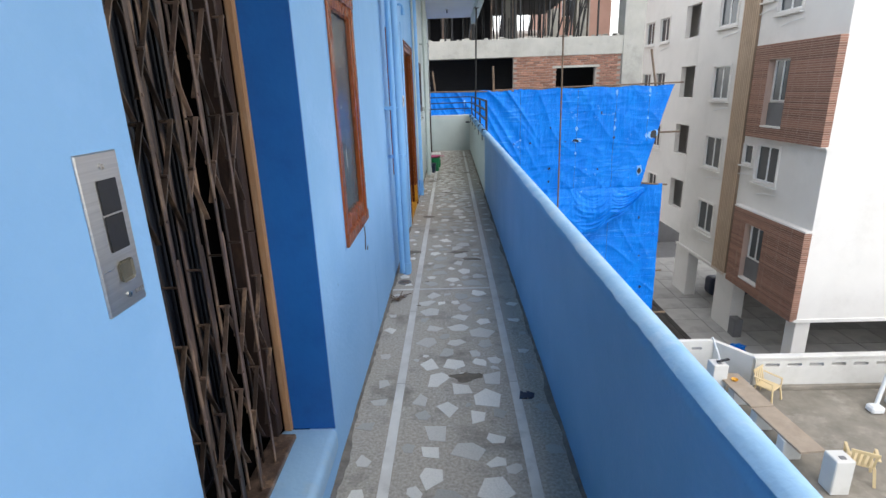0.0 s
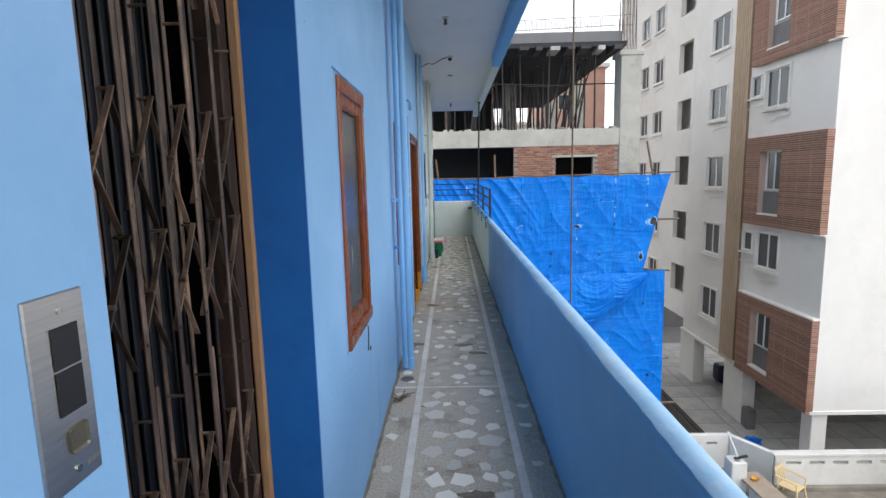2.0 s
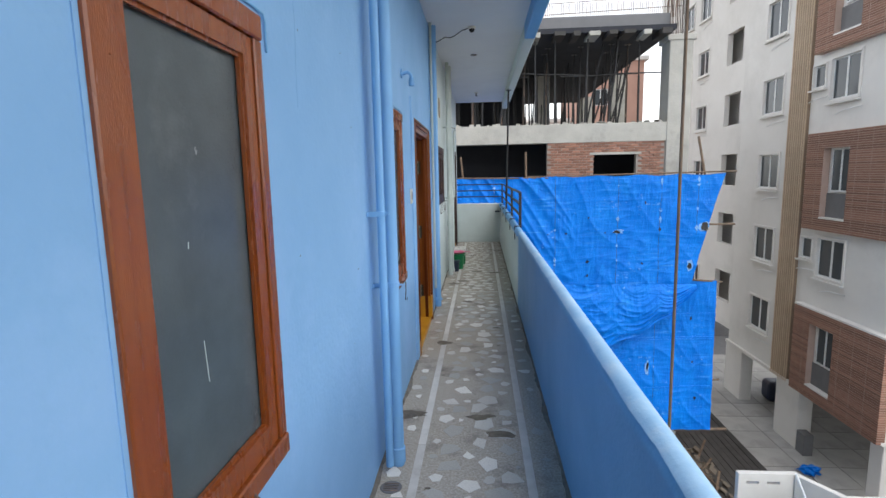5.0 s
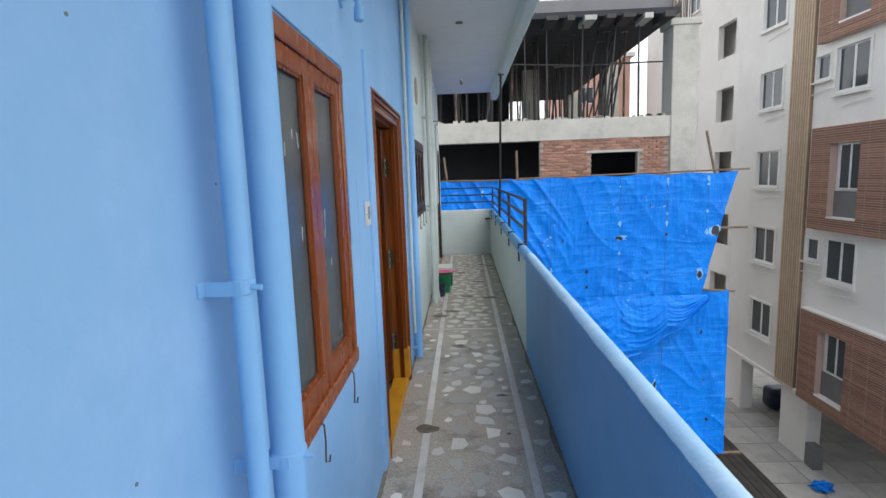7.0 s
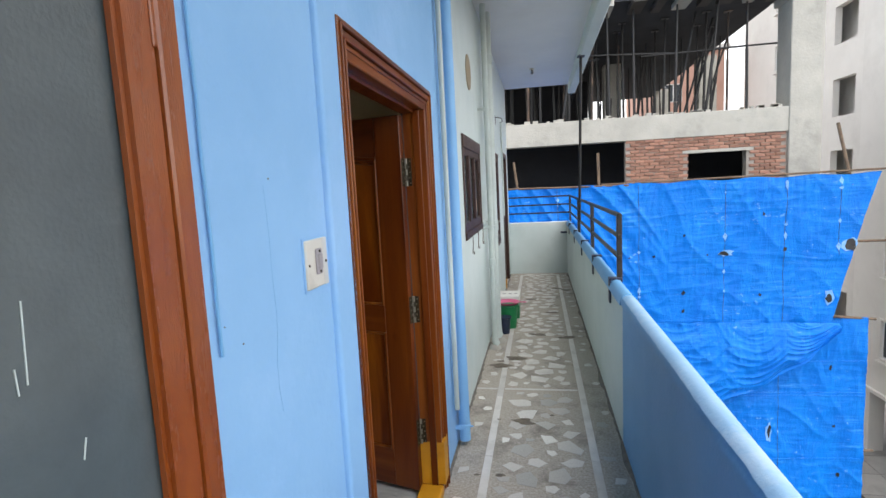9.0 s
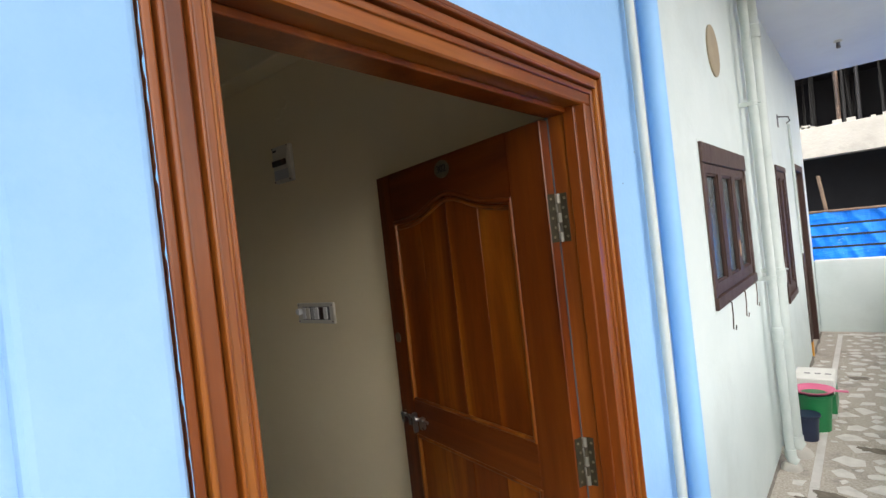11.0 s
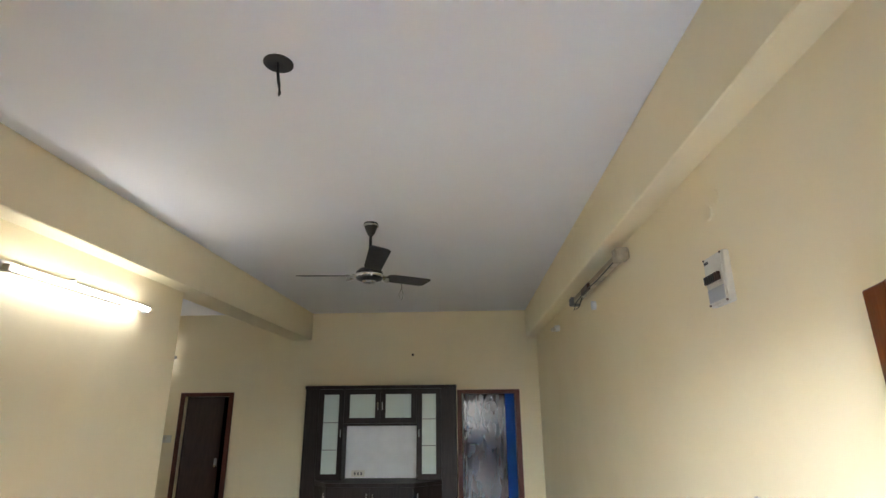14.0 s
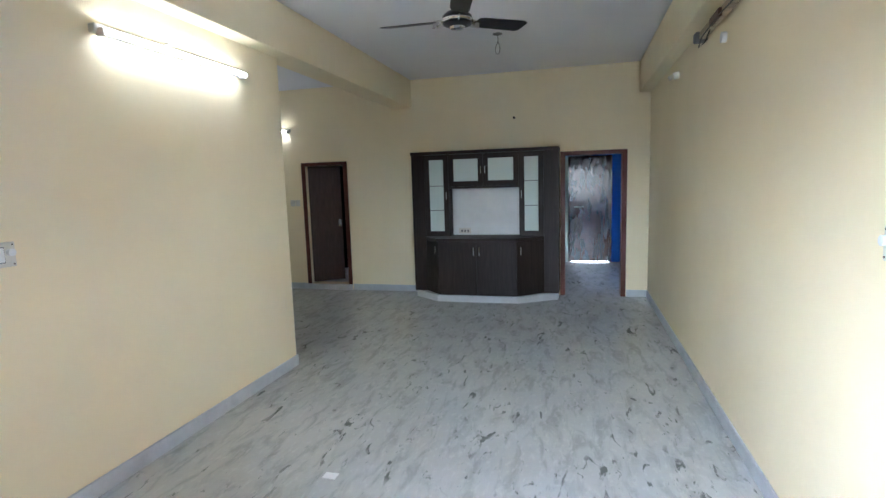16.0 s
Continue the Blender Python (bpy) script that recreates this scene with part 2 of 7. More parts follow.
PAVE = mat("concrete_paving", (0.42, 0.41, 0.39), (0.34, 0.335, 0.32), 1.2, 0.9, 0.3, stain=(0.22, 0.215, 0.2), stain_scale=0.5, stain_amount=0.5, vary=0.08)
SCREED = mat("weathered_roof_screed", (0.25, 0.222, 0.183), (0.155, 0.14, 0.115), 1.6, 0.9, 0.5, stain=(0.40, 0.365, 0.315), stain_scale=1.4, stain_amount=0.5, fine=12)
EARTH = mat("dusty_earth", (0.27, 0.235, 0.19), (0.19, 0.17, 0.14), 0.4, 1.0, 0.5, stain=(0.14, 0.13, 0.11), stain_scale=0.15)
DARKSHEET = mat("dark_roof_sheet", (0.05, 0.045, 0.042), (0.035, 0.032, 0.03), 2, 0.7, 0.2, vary=0.2)
PLASTIC = mat("beige_plastic", (0.62, 0.48, 0.27), None, 2, 0.45, 0.05)
GREEN = mat("green_plastic", (0.01, 0.20, 0.07), None, 3, 0.4, 0.05)
PINK = mat("pink_plastic", (0.62, 0.13, 0.25), None, 3, 0.4, 0.05)
NAVY = mat("dark_blue_plastic", (0.015, 0.025, 0.06), None, 3, 0.4, 0.05)
CARTON = mat("white_carton", (0.70, 0.70, 0.66), None, 5, 0.7, 0.1)
IVORY = mat("ivory_switch_plastic", (0.66, 0.64, 0.57), (0.58, 0.55, 0.48), 8, 0.45, 0.05, stain=(0.35, 0.32, 0.26), stain_scale=10)
YELLOW = mat("yellow_threshold_paint", (0.62, 0.30, 0.015), (0.5, 0.22, 0.012), 5, 0.5, 0.2, stain=(0.3, 0.12, 0.02), stain_scale=6)
SKIRT = mat("grey_marble_skirting", (0.55, 0.57, 0.59), (0.44, 0.46, 0.48), 5, 0.35, 0.05, stain=(0.3, 0.32, 0.33), stain_scale=6)
CHROME = mat("dull_chrome", (0.55, 0.54, 0.52), (0.42, 0.41, 0.39), 8, 0.28, 0.1, metal=1.0)
BRASS = mat("aged_brass", (0.22, 0.20, 0.15), (0.13, 0.12, 0.09), 30, 0.45, 0.2, metal=0.8)
UPVC = mat("white_upvc", (0.74, 0.75, 0.75), None, 3, 0.4, 0.0)
STRIPW = mat("worn_pale_timber", (0.44, 0.25, 0.125), (0.26, 0.13, 0.06), 5, 0.8, 0.4, stretch=(6, 6, 0.8), stain=(0.50, 0.36, 0.24), stain_scale=5, stain_amount=0.6)
RUSTW = mat("rusty_brown_steel", (0.036, 0.018, 0.012), (0.02, 0.010, 0.007), 4, 0.7, 0.3, stretch=(4, 4, 1), stain=(0.15, 0.085, 0.055), stain_scale=5)
WOODPOLE = mat("bamboo_pole", (0.19, 0.13, 0.085), (0.10, 0.07, 0.05), 6, 0.8, 0.3)
ROYAL = mat("royal_blue_paint", (0.02, 0.16, 0.62), None, 2, 0.6, 0.1)
LAMP = emit("lit_tube", (1.0, 0.98, 0.96), 0.64)
OVAL = mat("ochre_vent_cover", (0.36, 0.30, 0.20), (0.27, 0.22, 0.15), 5, 0.7, 0.2)
POLYDOOR = mat("glossy_brown_sheet", (0.040, 0.012, 0.008), (0.022, 0.007, 0.005), 3, 0.07, 0.5, fine=10, bump_dist=0.012, stretch=(1, 2.4, 0.7), spec=0.5, coat=0.1)
GRIME = mat("dark_floor_grime", (0.22, 0.20, 0.175), (0.11, 0.10, 0.09), 14, 0.95, 0.6, stain=(0.19, 0.172, 0.15), stain_scale=9, fine=70)
DAMP = mat("brown_damp_stain", (0.15, 0.125, 0.095), (0.085, 0.07, 0.052), 20, 0.6, 0.4, stain=(0.22, 0.19, 0.15), stain_scale=25, stain_amount=0.7, fine=120)
TAPE = mat("clouded_tape", (0.62, 0.62, 0.58), (0.54, 0.54, 0.51), 9, 0.3, 0.1)
BELLG = mat("warm_grey_plastic", (0.36, 0.335, 0.35), (0.27, 0.25, 0.26), 8, 0.45, 0.05, stain=(0.16, 0.14, 0.13), stain_scale=18, stain_amount=0.6)
LGREY = mat("pale_grey_plastic", (0.42, 0.43, 0.45), (0.36, 0.37, 0.39), 6, 0.45, 0.05)
SCUFF = mat("pale_scuffed_plastic", (0.10, 0.33, 0.72), (0.24, 0.44, 0.74), 12, 0.6, 0.1)
SLAB = mat("brown_sandstone_slab", (0.33, 0.265, 0.20), (0.26, 0.205, 0.155), 3, 0.8, 0.3, stain=(0.42, 0.36, 0.30), stain_scale=2)
TERW = mat("weathered_white_render", (0.60, 0.585, 0.55), (0.52, 0.505, 0.475), 0.8, 0.85, 0.3, stain=(0.38, 0.36, 0.32), stain_scale=0.7, stain_amount=0.5, fine=14)
REDB = mat("reddish_brown_frame", (0.115, 0.034, 0.020), (0.07, 0.02, 0.012), 4, 0.45, 0.2, stretch=(7, 7, 1), spec=0.3)
NICKEL = mat("dull_nickel", (0.26, 0.24, 0.20), (0.16, 0.15, 0.12), 30, 0.5, 0.2, metal=0.4)
HINGE = mat("dark_hinge_steel", (0.042, 0.034, 0.017), (0.022, 0.018, 0.010), 25, 0.6, 0.2, spec=0.25)
RUBBLE = mat("rubble", (0.19, 0.155, 0.12), (0.10, 0.085, 0.07), 6, 1, 0.4)
DUSTY = mat("dusty_beige_metal", (0.54, 0.47, 0.34), (0.36, 0.31, 0.21), 18, 0.7, 0.4, stain=(0.12, 0.10, 0.07), stain_scale=14, stain_amount=0.8)
PINKW = mat("salmon_wall_paint", (0.55, 0.33, 0.26), None, 1, 0.85, 0.1)


def glass(name, tint, rough, alpha=1.0, trans=1.0):
    m = bpy.data.materials.new(name)
    m.use_nodes = True
    nt = m.node_tree
    p = nt.nodes["Principled BSDF"]
    p.inputs["Base Color"].default_value = (*tint, 1)
    p.inputs["Roughness"].default_value = rough
    p.inputs["Transmission Weight"].default_value = trans
    p.inputs["IOR"].default_value = 1.45
    n = node(nt, "ShaderNodeTexNoise", Scale=3.0, Detail=5.0)
    bp = nt.nodes.new("ShaderNodeBump")
    bp.inputs["Strength"].default_value = 0.05
    nt.links.new(n.outputs["Fac"], bp.inputs["Height"])
    nt.links.new(bp.outputs[0], p.inputs["Normal"])
    return m


FROST = mat("frosted_glass", (0.125, 0.155, 0.165), (0.085, 0.105, 0.115), 4, 0.24, 0.2, stain=(0.24, 0.265, 0.26), stain_scale=2.6, stain_amount=0.45, fine=120)
FROST.node_tree.nodes["Principled BSDF"].inputs["Transmission Weight"].default_value = 0.25
DARKGLASS = glass("dark_window_glass", (0.05, 0.06, 0.07), 0.08, trans=0.0)
CABGLASS = glass("etched_cabinet_glass", (0.60, 0.68, 0.65), 0.09, trans=0.0)


def marble_floor():
    """Polished grey marble: soft clouds, fine slanting streaks, sparse dark flecks and broken veins."""
    m = mat("grey_veined_marble", (0.50, 0.512, 0.505), (0.42, 0.432, 0.425), 1.6, 0.27, 0.03, coat=0.08)
    nt = m.node_tree
    p = nt.nodes["Principled BSDF"]
    col = p.inputs["Base Color"].links[0].from_socket
    co = nt.nodes.new("ShaderNodeTexCoord")

    def field(scale, stretch, turn, detail, dist):
        mp = nt.nodes.new("ShaderNodeMapping")
        mp.inputs["Scale"].default_value = (stretch[0], stretch[1], 1)
        mp.inputs["Rotation"].default_value = (0, 0, radians(turn))
        nt.links.new(co.outputs["Object"], mp.inputs["Vector"])
        n = node(nt, "ShaderNodeTexNoise", Scale=scale, Detail=detail, Roughness=0.55, Distortion=dist)
        nt.links.new(mp.outputs[0], n.inputs["Vector"])
        return n.outputs["Fac"]

    def ramp(val, lo, hi, top):
        r = nt.nodes.new("ShaderNodeMapRange")
        r.interpolation_type = "SMOOTHSTEP"
        r.inputs["From Min"].default_value, r.inputs["From Max"].default_value, r.inputs["To Max"].default_value = lo, hi, top
        nt.links.new(val, r.inputs["Value"])
        return r.outputs[0]

    def both(a, c):
        q = nt.nodes.new("ShaderNodeMath")
        q.operation = "MULTIPLY"
        nt.links.new(a, q.inputs[0])
        nt.links.new(c, q.inputs[1])
        return q.outputs[0]

    layers = ((ramp(field(7.0, (0.45, 1.5), -28, 6.0, 0.7), 0.45, 0.70, 0.65), (0.29, 0.305, 0.295)),
              (ramp(field(22.0, (0.6, 1.4), -20, 4.0, 0.3), 0.50, 0.75, 0.4), (0.60, 0.61, 0.60)),
              (both(ramp(field(6.5, (0.55, 1.7), -35, 4.0, 1.2), 0.60, 0.68, 0.9), ramp(field(1.7, (1, 1), 0, 3.0, 0.0), 0.40, 0.58, 1.0)), (0.12, 0.132, 0.125)),
              (both(ramp(field(13.0, (0.6, 1.5), -50, 3.0, 1.0), 0.62, 0.70, 0.8), ramp(field(2.3, (1, 1), 30, 3.0, 0.0), 0.48, 0.60, 1.0)), (0.15, 0.16, 0.155)))
    for fac, c in layers:
        mx = nt.nodes.new("ShaderNodeMix")
        mx.data_type = "RGBA"
        mx.inputs["B"].default_value = (*c, 1)
        nt.links.new(fac, mx.inputs["Factor"])
        nt.links.new(col, mx.inputs["A"])
        col = mx.outputs["Result"]
    nt.links.new(col, p.inputs["Base Color"])
    nt.links.remove(p.inputs["Roughness"].links[0])
    p.inputs["Roughness"].default_value = 0.25
    return m


MARBLE = marble_floor()


def tarp_material():
    """Woven plastic sheet: crinkled all over, faded in thin level streaks and rubbed patches."""
    m = mat("blue_tarpaulin", (0.002, 0.185, 0.68), (0.002, 0.140, 0.58), 0.9, 0.36, 0.0, stain=(0.012, 0.26, 0.74), stain_scale=1.6, stain_amount=0.5, stretch=(2.4, 1, 0.8), spec=0.15)
    nt = m.node_tree
    p = nt.nodes["Principled BSDF"]
    col = p.inputs["Base Color"].links[0].from_socket
    co = nt.nodes.new("ShaderNodeTexCoord")

    def field(scale, stretch, detail=3.0, dist=0.0):
        mp = nt.nodes.new("ShaderNodeMapping")
        mp.inputs["Scale"].default_value = stretch
        nt.links.new(co.outputs["Object"], mp.inputs["Vector"])
        n = node(nt, "ShaderNodeTexNoise", Scale=scale, Detail=detail, Roughness=0.6, Distortion=dist)
        nt.links.new(mp.outputs[0], n.inputs["Vector"])
        return n.outputs["Fac"]

    def ramp(val, lo, hi, top=1.0):
        r = nt.nodes.new("ShaderNodeMapRange")
        r.inputs["From Min"].default_value, r.inputs["From Max"].default_value, r.inputs["To Max"].default_value = lo, hi, top
        nt.links.new(val, r.inputs["Value"])
        return r.outputs[0]

    def calc(op, a, c):
        q = nt.nodes.new("ShaderNodeMath")
        q.operation = op
        for k, v in enumerate((a, c)):
            if isinstance(v, (int, float)):
                q.inputs[k].default_value = v
            else:
                nt.links.new(v, q.inputs[k])
        return q.outputs[0]

    streak = calc("MULTIPLY", ramp(field(1.0, (0.9, 1, 16)), 0.55, 0.72), ramp(field(0.8, (1, 1, 1)), 0.46, 0.62, 0.42))
    rub = calc("MULTIPLY", ramp(field(9.0, (1, 1, 1.5), 6.0), 0.60, 0.70), ramp(field(1.1, (1, 1, 1)), 0.52, 0.62, 0.55))
    for fac, c in ((streak, (0.12, 0.42, 0.80)), (rub, (0.30, 0.52, 0.80))):
        mx = nt.nodes.new("ShaderNodeMix")
        mx.data_type = "RGBA"
        mx.inputs["B"].default_value = (*c, 1)
        nt.links.new(fac, mx.inputs["Factor"])
        nt.links.new(col, mx.inputs["A"])
        col = mx.outputs["Result"]
    nt.links.new(col, p.inputs["Base Color"])
    # sharp crinkles: ridged fields at two sizes, one of them hanging, one lying
    high = None
    for scale, stretch, amount in ((1.5, (2.2, 1, 0.55), 1.0), (1.2, (0.5, 1, 3.2), 0.8), (4.0, (1.6, 1, 1.0), 0.45)):
        r = calc("ABSOLUTE", calc("SUBTRACT", field(scale, stretch, 2.0, 1.6), 0.5), 0.0)
        r = calc("MULTIPLY", calc("POWER", calc("SUBTRACT", 1.0, calc("MULTIPLY", r, 2.0)), 6.0), amount)
        high = r if high is None else calc("ADD", high, r)
    bp = nt.nodes.new("ShaderNodeBump")
    bp.inputs["Strength"].default_value, bp.inputs["Distance"].default_value = 0.24, 0.03
    nt.links.new(high, bp.inputs["Height"])
    nt.links.new(bp.outputs[0], p.inputs["Normal"])
    return m


TARP = tarp_material()

# ---- mesh helpers ----
ORIGIN = {}


def thing(name, at, label, category, group="", kind=""):
    ob = new(name)
    ob.empty_display_size = 0.1
    ob.location = at
    ORIGIN[ob] = Vector(at)
    return tagged(ob, label, category, group, kind)


def part(name, bm, material, parent=None, label="", smooth=False):
    """One mesh object out of a bmesh in world places, under its thing (which is not turned while it is being built)."""
    me = bpy.data.meshes.new(name)
    org = ORIGIN.get(parent, Vector((0, 0, 0)))
    if parent is not None:
        bmesh.ops.translate(bm, verts=bm.verts, vec=-org)
    bmesh.ops.recalc_face_normals(bm, faces=bm.faces)
    bm.to_mesh(me)
    bm.free()
    me.materials.append(material)
    if smooth:
        for f in me.polygons:
            f.use_smooth = True
        me.set_sharp_from_angle(angle=radians(40))
    ob = new(name, me)
    if parent is not None:
        ob.parent = parent
        ORIGIN[ob] = org
    return tagged(ob, label)


def solo(name, bm, material, label, category, group="", kind="", smooth=False):
    return tagged(part(name, bm, material, None, "", smooth), label, category, group, kind)


def box(x0, y0, z0, x1, y1, z1, bevel=0.0, bm=None, seg=1):
    """A block between two corners, with rounded edges."""
    b = bmesh.new()
    vs = bmesh.ops.create_cube(b, size=1)["verts"]
    for v in vs:
        v.co = Vector(((x0 + x1) / 2 + v.co.x * (x1 - x0), (y0 + y1) / 2 + v.co.y * (y1 - y0), (z0 + z1) / 2 + v.co.z * (z1 - z0)))
    if bevel:
        bmesh.ops.bevel(b, geom=b.edges[:], offset=bevel, segments=seg, affect="EDGES", profile=0.5)
    return join(b, bm)


def join(b, bm=None):
    if bm is None:
        return b
    me = bpy.data.meshes.new("tmp")
    b.to_mesh(me)
    b.free()
    bm.from_mesh(me)
    bpy.data.meshes.remove(me)
    return bm


def rod(a, c, r, n=10, bm=None, r2=None):
    """A round bar from a to c."""
    b = bmesh.new()
    a, c = Vector(a), Vector(c)
    d = c - a
    bmesh.ops.create_cone(b, cap_ends=True, segments=n, radius1=r, radius2=r if r2 is None else r2, depth=d.length)
    q = d.to_track_quat("Z", "Y").to_matrix().to_4x4()
    bmesh.ops.transform(b, verts=b.verts, matrix=Matrix.Translation((a + c) / 2) @ q)
    return join(b, bm)


def bar(a, c, w, h, bm=None, up=(0, 0, 1), bevel=0.0):
    """A flat bar from a to c, w wide and h high."""
    a, c = Vector(a), Vector(c)
    d = (c - a)
    z = d.normalized()
    x = Vector(up).cross(z)
    x = x.normalized() if x.length > 1e-5 else Vector((1, 0, 0))
    y = z.cross(x)
    b = box(-w / 2, -h / 2, -d.length / 2, w / 2, h / 2, d.length / 2, bevel)
    m = Matrix((x, y, z)).transposed().to_4x4()
    bmesh.ops.transform(b, verts=b.verts, matrix=Matrix.Translation((a + c) / 2) @ m)
    return join(b, bm)


def lathe(profile, at, n=24, bm=None):
    """Turns (radius, height) points round a vertical axis."""
    b = bmesh.new()
    rings = []
    for r, z in profile:
        rings.append([b.verts.new((at[0] + r * math.cos(2 * math.pi * k / n), at[1] + r * math.sin(2 * math.pi * k / n), at[2] + z)) for k in range(n)])
    for p, q in zip(rings, rings[1:]):
        for k in range(n):
            b.faces.new((p[k], p[(k + 1) % n], q[(k + 1) % n], q[k]))
    b.faces.new(rings[0][::-1])
    b.faces.new(rings[-1])
    return join(b, bm)


def prism(outline, z0, z1, bm=None):
    """An upright block over a plan outline."""
    b = bmesh.new()
    lo = [b.verts.new((x, y, z0)) for x, y in outline]
    hi = [b.verts.new((x, y, z1)) for x, y in outline]
    b.faces.new(lo[::-1])
    b.faces.new(hi)
    n = len(lo)
    for k in range(n):
        b.faces.new((lo[k], lo[(k + 1) % n], hi[(k + 1) % n], hi[k]))
    return join(b, bm)


def tube_path(points, r, n=8):
    """A wire along points."""
    b = bmesh.new()
    pts = [Vector(p) for p in points]
    rings = []
    for i, p in enumerate(pts):
        d = (pts[min(i + 1, len(pts) - 1)] - pts[max(i - 1, 0)]).normalized()
        u = d.orthogonal().normalized() if i == 0 else (u - d * u.dot(d)).normalized()
        v = d.cross(u)
        rings.append([b.verts.new(p + r * (math.cos(2 * math.pi * k / n) * u + math.sin(2 * math.pi * k / n) * v)) for k in range(n)])
    for a, c in zip(rings, rings[1:]):
        for k in range(n):
            b.faces.new((a[k], a[(k + 1) % n], c[(k + 1) % n], c[k]))
    b.faces.new(rings[0][::-1])
    b.faces.new(rings[-1])
    return b


def wall(axis, p0, p1, a0, a1, z0, z1, holes=(), bm=None):
    """A wall with thickness across axis ('x' or 'y') from p0 to p1, along the other from a0 to a1, with openings (a0, a1, z0, z1) cut through."""
    b = bmesh.new()
    As = sorted({a0, a1, *[h[0] for h in holes], *[h[1] for h in holes]})
    Zs = sorted({z0, z1, *[h[2] for h in holes], *[h[3] for h in holes]})
    As, Zs = [a for a in As if a0 <= a <= a1], [z for z in Zs if z0 <= z <= z1]

    def solid(i, j):
        if not (0 <= i < len(As) - 1 and 0 <= j < len(Zs) - 1):
            return False
        am, zm = (As[i] + As[i + 1]) / 2, (Zs[j] + Zs[j + 1]) / 2
        return not any(h[0] < am < h[1] and h[2] < zm < h[3] for h in holes)

    verts = {}

    def v(p, a, z):
        k = (p, a, z)
        if k not in verts:
            verts[k] = b.verts.new((p, a, z) if axis == "x" else (a, p, z))
        return verts[k]

    for i in range(len(As) - 1):
        for j in range(len(Zs) - 1):
            if not solid(i, j):
                continue
            a, c, z, t = As[i], As[i + 1], Zs[j], Zs[j + 1]
            b.faces.new((v(p0, a, z), v(p0, c, z), v(p0, c, t), v(p0, a, t)))
            b.faces.new((v(p1, a, z), v(p1, a, t), v(p1, c, t), v(p1, c, z)))
            if not solid(i - 1, j):
                b.faces.new((v(p0, a, z), v(p0, a, t), v(p1, a, t), v(p1, a, z)))
            if not solid(i + 1, j):
                b.faces.new((v(p0, c, z), v(p1, c, z), v(p1, c, t), v(p0, c, t)))
            if not solid(i, j - 1):
                b.faces.new((v(p0, a, z), v(p1, a, z), v(p1, c, z), v(p0, c, z)))
            if not solid(i, j + 1):
                b.faces.new((v(p0, a, t), v(p0, c, t), v(p1, c, t), v(p1, a, t)))
    return join(b, bm)


def structure(name, bm, material, label, category, smooth=False):
    return solo(name, bm, material, label, category, "", "structure", smooth)

# ---- large structure: corridor ----
W, WI = -0.387, -0.50            # outer and inner face of the flat's wall
PI, PO = 0.662, 0.736             # parapet faces
structure("floor_corridor", box(WI, -3.0, -0.15, PI + 0.02, 14.66, 0.0), CEMENT, "worn dark terrazzo cement corridor floor with marble chips", "floor")
structure("wall_corridor_blue", wall("x", WI, W, -3.0, 8.35, 0.0, 3.40,
          [(0.985, 2.03, 0.2, 2.75), (2.60, 3.16, 0.92, 2.04), (4.86, 5.70, 0.92, 2.09), (6.44, 7.60, 0.0, 2.12)]), BLUE,
          "light blue distempered corridor wall with door and windows", "wall")
structure("wall_corridor_pale", wall("x", WI, W, 8.35, 14.66, 0.0, 3.40,
          [(8.90, 9.97, 1.30, 2.03), (11.60, 12.25, 0.90, 2.06), (13.27, 14.15, 0.0, 2.16)]), PALE,
          "pale grey-green painted corridor wall with brown windows", "wall")


def parapet(y0, y1):
    b = bmesh.new()
    n = 8
    prof = [(PI, 0.0), (PI + 0.004, 0.88)]
    for k in range(n + 1):
        a = math.pi * (1 - k / n)
        prof.append(((PI + PO) / 2 + (PO - PI + 0.016) / 2 * math.cos(a), 0.915 + 0.05 * math.sin(a)))
    prof += [(PO, 0.88), (PO, -0.6)]
    prof = [(PI, -0.15)] + prof
    m = max(2, int((y1 - y0) / 0.25))
    rows = []
    for i in range(m + 1):
        y = y0 + (y1 - y0) * i / m
        rows.append([b.verts.new((x + 0.003 * noise.noise((x * 9, y * 1.7, z * 3)), y, z + (0.004 * noise.noise((0, y * 2.1, 7)) if z > 0.5 else 0))) for x, z in prof])
    for p, q in zip(rows, rows[1:]):
        for k in range(len(prof) - 1):
            b.faces.new((p[k], p[k + 1], q[k + 1], q[k]))
    b.faces.new(rows[0])
    b.faces.new(rows[-1][::-1])
    return b


structure("parapet_blue", parapet(-3.0, 8.2), PARA, "blue distempered parapet wall with rounded top", "parapet", True)
# Ragged pale strip: worn paint plus a painted highlight on the rounded top.
b = bmesh.new()
prev = None
for i in range(449):
    y = -2.95 + i * 0.0248
    wob = noise.noise((y * 3.1, 4, 1)) + 0.5 * noise.noise((y * 17, 2, 6))
    a0, a1 = radians(142 + 8 * wob), radians(48 - 8 * noise.noise((y * 2.3, 9, 2)))
    row = [b.verts.new(((PI + PO) / 2 + ((PO - PI + 0.016) / 2 + 0.004) * math.cos(a0 + (a1 - a0) * k / 5), y, 0.915 + 0.0555 * math.sin(a0 + (a1 - a0) * k / 5))) for k in range(6)]
    if prev:
        for k in range(5):
            b.faces.new((prev[k], prev[k + 1], row[k + 1], row[k]))
    prev = row
structure("parapet_worn_top", b, WORNLITB, "pale rubbed and sky-lit strip along the parapet top", "trim", True)
structure("parapet_pale", parapet(8.2, 14.63), PALE, "pale grey-green parapet wall with rounded top", "parapet", True)
cop = bmesh.new()
